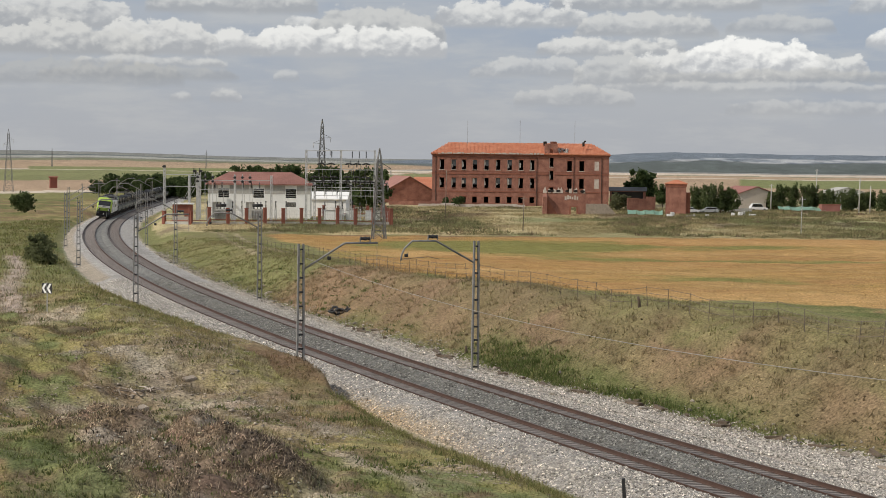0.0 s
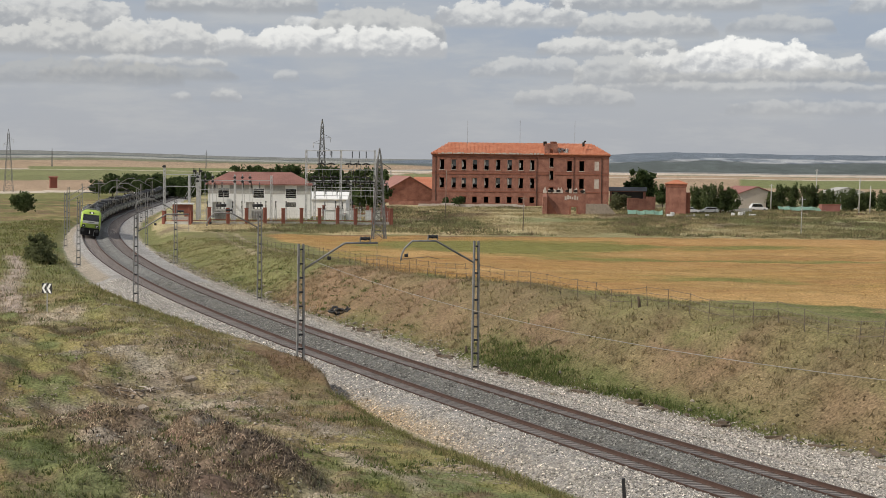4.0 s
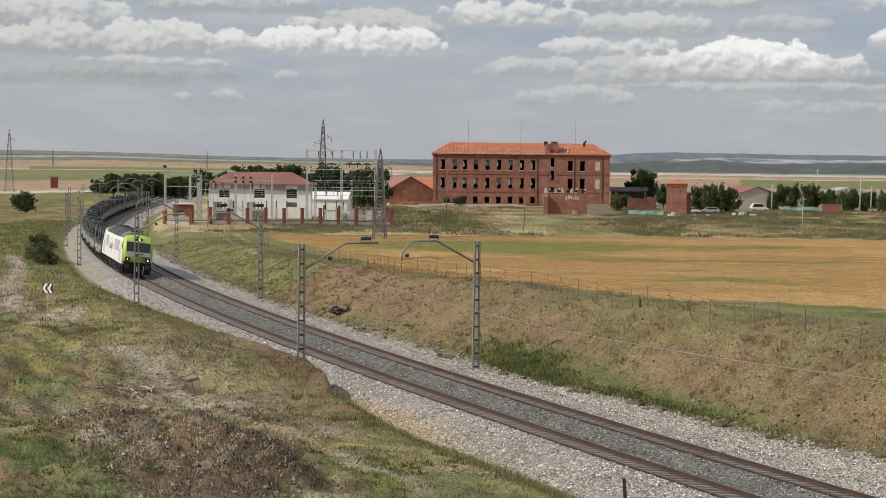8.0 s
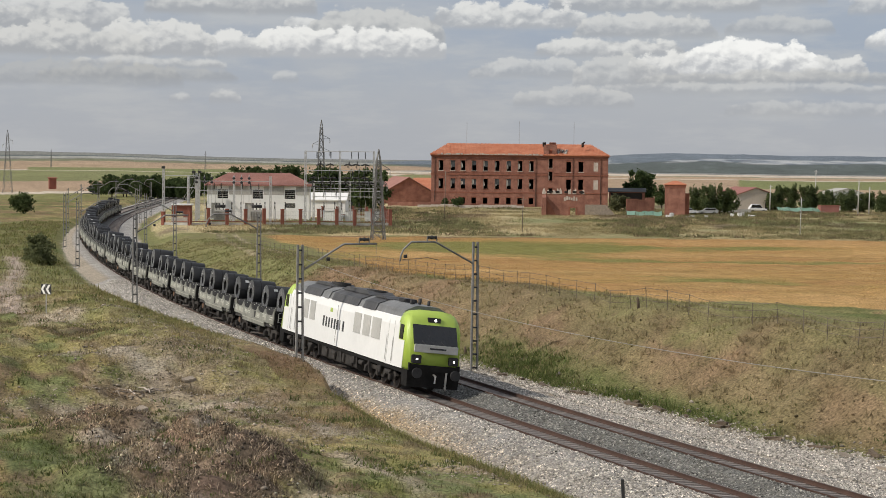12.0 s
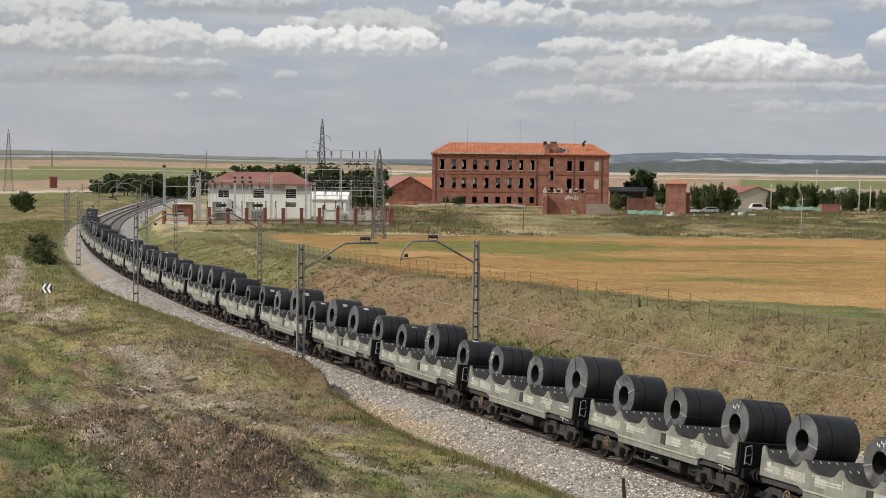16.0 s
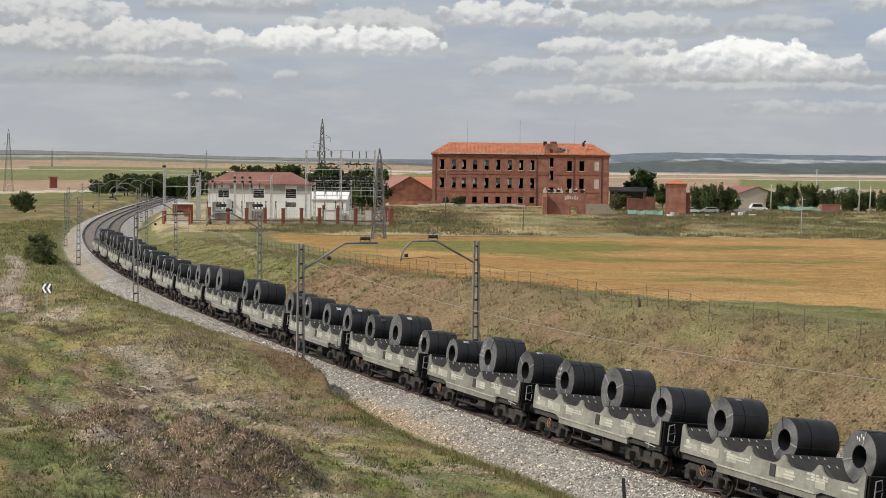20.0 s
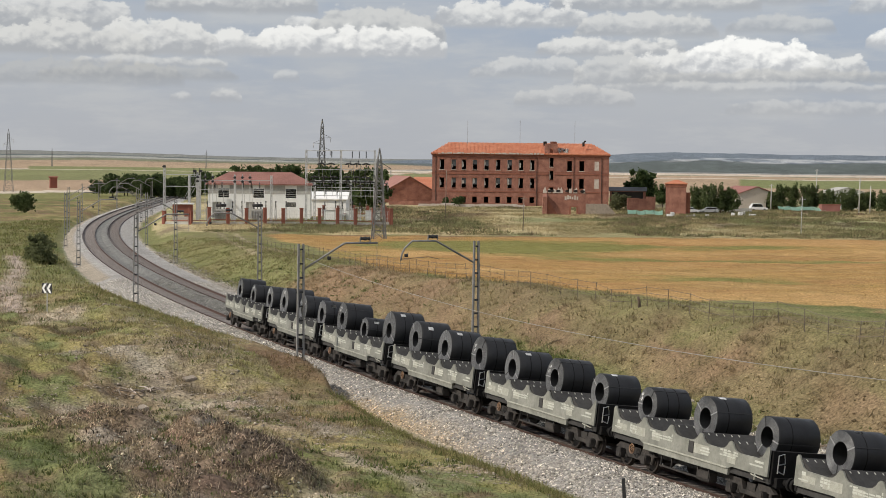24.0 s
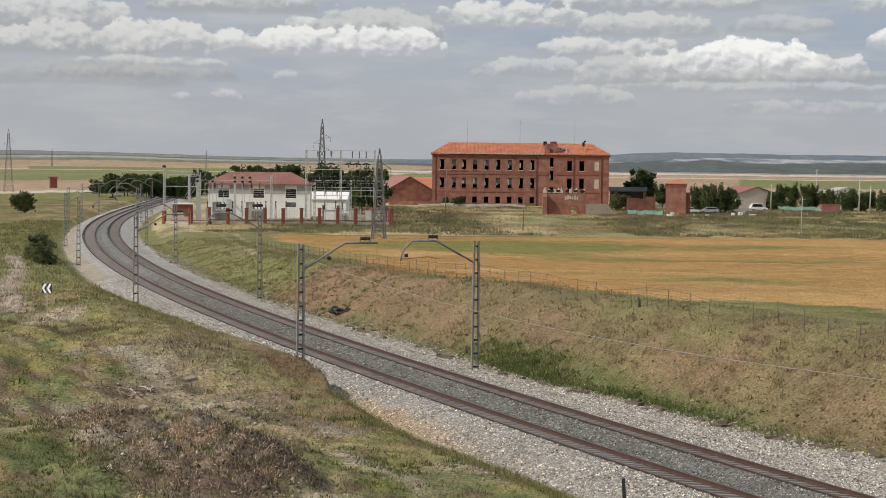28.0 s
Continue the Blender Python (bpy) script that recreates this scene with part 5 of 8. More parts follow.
        for k, (wd, h) in enumerate(((0.42, 0.66), (0.40, 0.62), (0.38, 0.62), (0.38, 0.62), (0.40, 0.62), (0.40, 0.62), (0.14, 0.62), (0.40, 0.62))):
            yy = y0 + k * 0.50
            bm = blank()
            box(bm, sx * 1.42, yy, 2.0, sx * 1.427, yy + wd * 0.66, 2.0 + h * 0.86)
            part("mark", bm, M_MARK, e, "black bar of the operator's mark")
        bm = blank()
        box(bm, sx * 1.42, -1.6, 2.86, sx * 1.427, -1.2, 3.08)
        part("emblem", bm, M_LIME, e, "small lime emblem")
    # cabs
    for sy in (1, -1):
        cab = []
        bm = blank()
        rings = [ring(9.35, 3.95), ring(10.2, 3.98, yt=10.0), ring(10.85, 3.72, w=1.40, yt=10.25), ring(11.12, 3.45, w=1.28, yt=10.42)]
        if sy < 0:
            rings = [[(x, -y, z) for x, y, z in r] for r in rings]
        section_loft(bm, rings)
        bmesh.ops.bevel(bm, geom=[d for d in bm.edges if len(d.link_faces) == 2 and d.calc_face_angle() > 0.6], offset=0.08, segments=2, affect="EDGES")
        for f in bm.faces:
            f.smooth = True
        cab = part("cab", bm, M_LIME, e, "lime green rounded cab end")

        def face_y(z):
            """The raked front's y at height z."""
            return 11.12 + (10.42 - 11.12) * min(1, max(0, (z - 2.2) / 1.25))

        bm = blank()
        prism(bm, [(sy * (face_y(2.38) + 0.025), 2.38), (sy * (face_y(3.30) + 0.025), 3.30), (sy * (face_y(3.30) - 0.05), 3.30), (sy * (face_y(2.38) - 0.05), 2.38)], -1.12, 1.12)
        part("windscreen", bm, M_GLASSDARK, cab, "dark wide windscreen")
        bm = blank()
        for xx in (-0.45, 0.55):
            beam(bm, (xx, sy * (face_y(2.35) + 0.05), 2.38), (xx + 0.3, sy * (face_y(2.85) + 0.05), 2.72), 0.02)
        part("wiper", bm, M_DARK, cab)
        bm = blank()
        box(bm, -1.12, sy * 11.05, 2.02, 1.12, sy * 11.15, 2.4, bevel=0.02)
        part("nose_band", bm, M_LOUVRE, cab, "pale grey band under the windscreen")
        bm = blank()
        box(bm, -0.5, sy * 11.152, 2.18, 0.35, sy * 11.158, 2.26)
        part("nose_mark", bm, M_MARK, cab)
        bm = blank()
        box(bm, -0.33, sy * (face_y(3.55) - 0.25), 3.42, 0.33, sy * (face_y(3.55) + 0.03), 3.66, bevel=0.02)
        part("lamp_housing", bm, M_DARK, cab)
        for xx, zz, rr in ((-0.95, 1.68, 0.06), (0.95, 1.68, 0.06), (-0.05, 3.54, 0.075)):
            yy = face_y(zz) + (0.045 if zz < 3 else 0.04)
            if zz < 3:
                bm = blank()
                box(bm, xx - 0.24, sy * (yy - 0.2), zz - 0.2, xx + 0.24, sy * yy, zz + 0.2, bevel=0.03)
                part("lamp_surround", bm, M_DARK, cab)
            bm = blank()
            lathe(bm, [(sy * (yy - 0.02), 0.0), (sy * (yy + 0.02), rr * 0.9), (sy * (yy + 0.03), rr * 0.6), (sy * (yy + 0.035), 0.0)], 14, axis="y")
            o = part("headlight", bm, M_LAMP if sy > 0 else M_GLASSGREY, cab, "lit round headlight" if sy > 0 else "unlit round headlight")
            o.matrix_local = pose(xx, 0, zz)
        for sx in (-1, 1):
            bm = blank()
            box(bm, sx * 1.395, sy * 9.72, 2.5, sx * 1.445, sy * 10.2, 3.2, bevel=0.02)
            part("side_window", bm, M_GLASSDARK, cab, "dark cab side window")
            bm = blank()
            box(bm, sx * 1.41, sy * 9.36, 1.13, sx * 1.432, sy * 9.62, 3.25)
            box(bm, sx * 1.41, sy * 9.62, 1.13, sx * 1.432, sy * 10.45, 2.46)
            part("cab_side", bm, M_LOCOWHITE, cab, "white lower cab side")
        bm = blank()
        prism(bm, [(-1.3, 1.12), (1.3, 1.12), (1.3, 1.5), (1.1, 1.42), (-1.1, 1.42), (-1.3, 1.5)], sy * 11.0, sy * 11.16, axis="y")
        prism(bm, [(-1.30, 0.35), (1.30, 0.35), (1.36, 1.13), (-1.36, 1.13)], sy * 10.3, sy * 11.1, axis="y")
        part("buffer_beam", bm, M_BLACK, e, "black buffer beam and snow plough")
        for xx in (-0.98, 0.98):
            bm = blank()
            tube(bm, [(xx, sy * 11.05, 1.05), (xx, sy * 11.42, 1.05)], 0.11, 10)
            tube(bm, [(xx, sy * 11.42, 1.05), (xx, sy * 11.5, 1.05)], 0.25, 14)
            part("buffer", bm, M_DARK, e)
        bm = blank()
        tube(bm, [(0, sy * 11.0, 1.0), (0, sy * 11.4, 0.95), (0.02, sy * 11.42, 0.6)], 0.05, 6)
        part("coupling", bm, M_STRAP, e, "pale hanging coupling")
        bm = blank()
        beam(bm, (-0.62, sy * 11.18, 1.15), (-0.62, sy * 11.2, 0.35), 0.16, 0.05)
        part("hose", bm, M_STRAP, e, "pale hanging hose")
    # frame and underfloor
    bm = blank()
    box(bm, -1.34, -10.4, 0.92, 1.34, 10.4, 1.13)
    part("underframe", bm, M_BLACK, e, "black underframe")
    bm = blank()
    prism(bm, [(-1.25, 0.95), (1.25, 0.95), (1.2, 0.35), (0.9, 0.22), (-0.9, 0.22), (-1.2, 0.35)], -3.0, 3.2, axis="y")
    part("fuel_tank", bm, M_UNDER, e, "dirty black fuel tank")
    for sx in (-1, 1):
        for y0 in (-2.6, -1.2, 0.4, 1.8):
            bm = blank()
            box(bm, sx * 1.2, y0, 0.4, sx * 1.32, y0 + 0.9, 0.85, bevel=0.03)
            part("underfloor_box", bm, M_UNDER, e)
    r = random.Random(77)
    for sx in (-1, 1):
        for k in range(13):
            y0 = -9.4 + k * 1.5 + r.uniform(-0.3, 0.3)
            bm = blank()
            if k % 3 == 0:
                tube(bm, [(sx * 1.24, y0 - 0.35, 0.72), (sx * 1.24, y0 + 0.35, 0.72)], 0.13, 10)
            elif k % 3 == 1:
                beam(bm, (sx * 1.3, y0, 0.95), (sx * 1.26, y0 + 0.1, 0.35), 0.1, 0.16)
            else:
                box(bm, sx * 1.16, y0 - 0.25, 0.55, sx * 1.33, y0 + 0.25, 0.93, bevel=0.03)
            part("underfloor_gear", bm, M_UNDER, e)
    for sy in (-1, 1):
        bogie(e, sy * 6.8, [-1.85, 0.0, 1.85], r=0.54, frame_x=1.08)
    return e


def train_rows(s_at_10, step=0.5):
    """Rows for walk(): a vehicle that is at s metres along the line at 10 s."""
    rows = []
    t = 0.0
    while t < 28.01:
        rows.append((t, track_pose(s_at_10 - SPEED * (t - 10.0))))
        t += step
    return rows


LOCO_NOSE = 70.30     # where the headlights are at 10 s
loco = build_loco()
loco_s = LOCO_NOSE + 11.15
movers = [(loco, loco_s, None)]
first = build_wagon()
# the coils' radii, wagon by wagon, in the rear, middle and front trough (0: none)
RADII = [(.90, .84, .88), (.86, .88, .90), (.84, .75, .80), (.82, .82, .85), (.76, .76, .97), (.70, .91, .74), (.93, .86, .82), (.77, .96, .72), (.77, .65, .75), (.88, .90, .90), (.78, .72, .80), (.80, .86, .76),
         (.67, .93, .80), (.77, .91, .73), (.80, .75, .78), (.84, 0, .80), (.95, 0, .84), (.73, .88, .87), (.69, .77, .69), (.76, .80, .73), (.86, .85, .90), (.87, .62, .94), (.87, .82, .80), (.80, .70, .80)]
# half the coils' widths
HALVES = [.75, .80, .71, .84, .77, .73, .80]
rnd = random.Random(12)
made = {}
for k, radii in enumerate(RADII):
    s = loco_s + 11.99 + WAGON * (k + 0.5)
    w = first if k == 0 else copy_thing(first, Matrix())
    movers.append((w, s, None))
    for j, r in zip((0, 2, 4), radii):
        if not r:
            continue
        r = round(r * 25) / 25
        style = (k * 3 + j * 2) % 7
        key = (r, style)
        if key not in made:
            made[key] = c = build_coil(r, HALVES[style], (0.34, 0.38, 0.36)[style % 3], label_at=(None, 1.05, 1.3, None, 0.75, 1.6, None)[style], chalk=(1.9, 0, 0, 1.4, 0, 2.3, 0)[style], straps=style)
        else:
            c = copy_thing(made[key], Matrix())
        # a coil rests on the two slopes of its cradle, or on the cradle's floor
        run = (0.92 if j == 2 else 0.98) - 0.35
        slope = math.atan2(CRADLE_TOP - CRADLE_LOW, run)
        z = max(CRADLE_LOW + r, CRADLE_LOW + (r - 0.30 * math.sin(slope)) / math.cos(slope))
        movers.append((c, s, Matrix.Translation((0, SADDLES[j], z))))
# ---------- buildings and the substation ----------
def wall_with_openings(bm, x0, x1, z0, z1, y0, y1, holes, mi=0):
    """A wall in the xz plane with rectangular openings through it; holes: (x0, x1, z0, z1)."""
    xs = sorted({x0, x1, *[h[0] for h in holes], *[h[1] for h in holes]})
    zs = sorted({z0, z1, *[h[2] for h in holes], *[h[3] for h in holes]})

    def is_open(i, j):
        if i < 0 or j < 0 or i >= len(xs) - 1 or j >= len(zs) - 1:
            return True
        cx, cz = (xs[i] + xs[i + 1]) / 2, (zs[j] + zs[j + 1]) / 2
        return any(h[0] < cx < h[1] and h[2] < cz < h[3] for h in holes)

    V = {}

    def v(i, j, y):
        if (i, j, y) not in V:
            V[(i, j, y)] = bm.verts.new((xs[i], y, zs[j]))
        return V[(i, j, y)]

    for i in range(len(xs) - 1):
        for j in range(len(zs) - 1):
            if is_open(i, j):
                continue
            bm.faces.new((v(i, j, y0), v(i + 1, j, y0), v(i + 1, j + 1, y0), v(i, j + 1, y0))).material_index = mi
            bm.faces.new((v(i, j, y1), v(i, j + 1, y1), v(i + 1, j + 1, y1), v(i + 1, j, y1))).material_index = mi
            for di, dj, a, b in ((-1, 0, (i, j), (i, j + 1)), (1, 0, (i + 1, j + 1), (i + 1, j)), (0, -1, (i + 1, j), (i, j)), (0, 1, (i, j + 1), (i + 1, j + 1))):
                if is_open(i + di, j + dj):
                    bm.faces.new((v(*a, y0), v(*b, y0), v(*b, y1), v(*a, y1))).material_index = mi


def hip_roof(bm, x0, x1, y0, y1, z, h, hip, over=0.4, thick=0.18, mi=0):
    x0, x1, y0, y1 = x0 - over, x1 + over, y0 - over, y1 + over
    ym = (y0 + y1) / 2
    low = [bm.verts.new(p) for p in ((x0, y0, z), (x1, y0, z), (x1, y1, z), (x0, y1, z))]
    up = [bm.verts.new((p.co.x, p.co.y, z + thick)) for p in low]
    a, b = bm.verts.new((x0 + hip, ym, z + h)), bm.verts.new((x1 - hip, ym, z + h))
    for q in ((low[3], low[2], low[1], low[0]), (low[0], low[1], up[1], up[0]), (low[1], low[2], up[2], up[1]), (low[2], low[3], up[3], up[2]), (low[3], low[0], up[0], up[3]),
              (up[0], up[1], b, a), (up[1], up[2], b), (up[2], up[3], a, b), (up[3], up[0], a)):
        bm.faces.new(q).material_index = mi


def tile_rows(parent, x0, x1, y0, z0, y1, z1, inset, rows, pitch, material, n_max=300):
    """Barrel-tile ridges running up a roof slope, with uneven ends; joined, too many to pick apart."""
    bm = blank()
    r = random.Random(4)
    n = int((x1 - x0) / pitch)
    for k in range(n):
        x = x0 + (k + 0.5) * pitch
        t_end = min(1.0, (x - x0) / max(inset, 0.01), (x1 - x) / max(inset, 0.01)) if inset else 1.0
        st = -0.02 * r.random()
        pa = Vector((x, y0 + (y1 - y0) * st, z0 + (z1 - z0) * st + 0.03))
        pb = Vector((x, y0 + (y1 - y0) * t_end, z0 + (z1 - z0) * t_end + 0.03))
        if (pb - pa).length > 0.3:
            beam(bm, pa, pb, pitch * 0.55, 0.1)
    return tagged(part("roof_tile", bm, material, parent, "rows of rounded clay roof tiles"), kind="stuff")


def build_factory():
    """Three-storey brick block with a hipped tile roof, windows gone."""
    e = thing("brick_building", "derelict three-storey red brick building with a hipped orange tile roof", "building", pose(-2.9, 441, 0.2, 0, 0, -1.2))
    W, Dp, H = 43.9, 13.0, 12.95
    px = 0.1404
    cx = [17, 38, 56, 75.5, 96, 116.5, 137, 157, 177]
    rows = [(9.1, 11.6), (4.6, 7.1), (0.9, 2.4)]
    holes, kinds = [], []
    for i, c in enumerate(cx):
        for r_, (a, b) in enumerate(rows):
            if r_ == 2 and i < 2:
                continue
            holes.append((c * px - 0.56, c * px + 0.56, a, b))
    for a, b in ((10.0, 12.2), (6.8, 9.0), (4.0, 4.9)):
        holes.append((211 * px - 0.5, 211 * px + 0.5, a, b))
    for c in (243, 264.5):
        holes.append((c * px - 0.58, c * px + 0.58, 9.0, 11.5))
        holes.append((c * px - 0.58, c * px + 0.58, 3.9 if c < 250 else 4.6, 7.1))
    front = blank()
    wall_with_openings(front, 0, W, 0, H, 0, 0.5, holes)
    wall = part("front_wall", front, M_BRICK, e, "weathered red brick front wall")
    bm = blank()
    box(bm, 0, 0.5, 0, 0.5, Dp, H)
    part("side_wall", bm, M_BRICK, e)
    bm = blank()
    box(bm, W - 0.5, 0.5, 0, W, Dp, H)
    part("side_wall", bm, M_BRICK, e)
    bm = blank()
    box(bm, 0.5, Dp - 0.5, 0, W - 0.5, Dp, H)
    part("back_wall", bm, M_BRICK, e)
    # floors and inner wall in near-black, which paints the rooms' shade
    for z in (3.6, 8.1):
        bm = blank()
        box(bm, 0.5, 0.5, z, W - 0.5, Dp - 0.5, z + 0.25)
        part("floor_slab", bm, M_VOID, e)
    bm = blank()
    box(bm, 0.6, 4.4, 0.1, W - 0.6, 4.6, H - 0.2)
    part("inner_wall", bm, M_VOID, e, "inner wall coloured near-black for the unlit rooms")
    # bands, cornice, lintels, pilasters
    for z, d, h in ((3.55, 0.10, 0.28), (8.0, 0.12, 0.36), (8.6, 0.06, 0.12), (12.0, 0.08, 0.15), (12.55, 0.22, 0.4)):
        for xa, xb in ((-d, 28.9), (30.35, W + d)) if z in (8.0, 8.6, 12.0) else ((-d, W + d),):
            bm = blank()
            box(bm, xa, -d, z, xb, -0.003, z + h)
            part("brick_band", bm, M_BRICKDARK, e)
    for h in holes:
        bm = blank()
        box(bm, h[0] - 0.22, -0.07, h[3] + 0.003, h[1] + 0.22, -0.003, h[3] + 0.28)
        part("lintel", bm, M_BRICKDARK, e)
        bm = blank()
        box(bm, h[0] - 0.12, -0.1, h[2] - 0.14, h[1] + 0.12, -0.003, h[2] - 0.003)
        part("sill", bm, M_STONEWHITE if h[2] > 8 else M_BRICKDARK, e)
    r = random.Random(8)
    for h in holes[:27]:
        if h[2] < 3:
            continue
        bm = blank()
        w = 0.12
        box(bm, h[0] + 0.001, 0.12, h[2], h[0] + w, 0.2, h[3] - 0.002)
        part("window_frame", bm, M_STONEWHITE, e, "pale remains of a window frame")
        if r.random() < 0.7:
            bm = blank()
            a, ww = r.uniform(0.3, 0.75), r.uniform(0.2, 0.5)
            z0 = h[2] + (h[3] - h[2]) * (1 - a) * r.random()
            prism(bm, [(h[0] + w, z0), (h[0] + w + ww, z0 + 0.25), (h[0] + w + ww * r.uniform(0.4, 1.0), z0 + (h[3] - h[2]) * a - 0.05), (h[0] + w, z0 + (h[3] - h[2]) * a)], 0.14, 0.18, axis="y")
            part("shutter_remnant", bm, M_CONCRETE if r.random() < 0.6 else M_STONEWHITE, e, "broken grey shutter leaf")
        if r.random() < 0.4:
            bm = blank()
            box(bm, h[0] + w, 0.2, h[2] + (h[3] - h[2]) * r.uniform(0.3, 0.6), h[1] - 0.002, 0.23, h[3] - 0.002)
            part("pane", bm, M_GLASSGREY, e, "broken grimy pane")
    for c in (291,):
        bm = blank()
        for a, b in ((9.2, 11.4), (4.7, 7.0)):
            box(bm, c * px - 0.55, -0.03, a, c * px + 0.55, -0.003, b)
        part("blind_window", bm, M_STONEWHITE, e, "bricked-up window with pale plaster")
    for x in (0.9, 26.0, 35.2, 42.1):
        bm = blank()
        tube(bm, [(x, -0.12, 0.3), (x, -0.12, 12.4)], 0.07, 6)
        part("downpipe", bm, M_VOID, e)
    bm = blank()
    hip_roof(bm, 0, W, 0, Dp, H, 2.95, 4.6, over=0.45)
    roof = part("roof", bm, M_TILE, e, "orange clay tile roof, broken along the eaves")
    tile_rows(roof, -0.4, W + 0.4, -0.42, H + 0.2, Dp / 2, H + 2.92, 4.2, 1, 0.34, M_TILE)
    # pale broken eaves
    bm = blank()
    x = 1.5
    while x < 27.5:
        w = r.uniform(0.25, 0.9)
        box(bm, x, -0.62 - 0.1 * r.random(), H + 0.05, x + w, -0.3, H + 0.2 + r.uniform(0.02, 0.3))
        x += w + r.uniform(0.0, 0.25)
    tagged(part("broken_eave", bm, M_STONEWHITE, roof, "pale broken mortar along the eaves"), kind="stuff")
    # stair head with two chimneys, and a dark slab for the hole beside it
    bm = blank()
    wall_with_openings(bm, 27.9, 31.1, H + 0.1, H + 2.75, -0.05, 0.2, [(29.1, 30.0, H + 0.35, H + 1.6)])
    box(bm, 27.9, 0.2, H + 0.1, 28.15, 3.2, H + 2.75)
    box(bm, 30.85, 0.2, H + 0.1, 31.1, 3.2, H + 2.75)
    box(bm, 28.15, 2.9, H + 0.1, 30.85, 3.2, H + 2.75)
    part("stair_head", bm, M_BRICK, roof, "brick stair head on the roof")
    for x, w in ((27.6, 0.8), (29.3, 1.6)):
        bm = blank()
        box(bm, x, 0.6, H + 2.3, x + w, 1.5, H + 3.35, bevel=0.05)
        box(bm, x - 0.1, 0.5, H + 3.1, x + w + 0.1, 1.6, H + 3.22)
        part("chimney", bm, M_VOID if w < 1 else M_BRICKDARK, roof, "sooty brick chimney")
    # near-black slab over the slope, standing for the shade in the hole
    bm = blank()
    prism(bm, [(-0.2, H + 0.16), (3.0, H + 1.55), (3.0, H + 1.62), (-0.2, H + 0.24)], 31.15, 33.9, axis="x")
    part("roof_hole", bm, M_VOID, roof, "dark slab painted as the shade where tiles are gone")
    bm = blank()
    for k in range(14):
        a = r.uniform(31.2, 33.6)
        beam(bm, (a, -0.3 + r.random(), H + 0.35 + r.random() * 0.3), (a + r.uniform(-0.8, 0.8), 2.2, H + 1.5 + r.random() * 0.4), 0.09)
    part("bare_rafter", bm, M_CONCRETE, roof, "grey bare rafters where the tiles are gone")
    bm = blank()
    tube(bm, [(37.6, 2.0, H + 2.2), (37.6, 2.0, H + 3.2)], 0.3, 8)
    tube(bm, [(37.6, 2.0, H + 3.1), (38.1, 2.0, H + 3.6)], 0.22, 6)
    part("vent_cowl", bm, M_VOID, roof, "dark roof cowl")


build_factory()


def build_aerials():
    for x, y, z0, z1 in ((5.9, 446, 15.5, 21.5), (19.1, 447, 15.8, 21.8), (32.9, 447, 15.8, 21.8)):
        bm = blank()
        tube(bm, [(0, 0, 0), (0, 0, z1 - z0)], 0.04, 5)
        ob = part("aerial_mast", bm, M_MAST)
        ob.matrix_world = pose(x, y, z0)
        tagged(ob, "thin grey aerial mast standing on the tile roof", "aerial", group="aerials on the roof")


build_aerials()


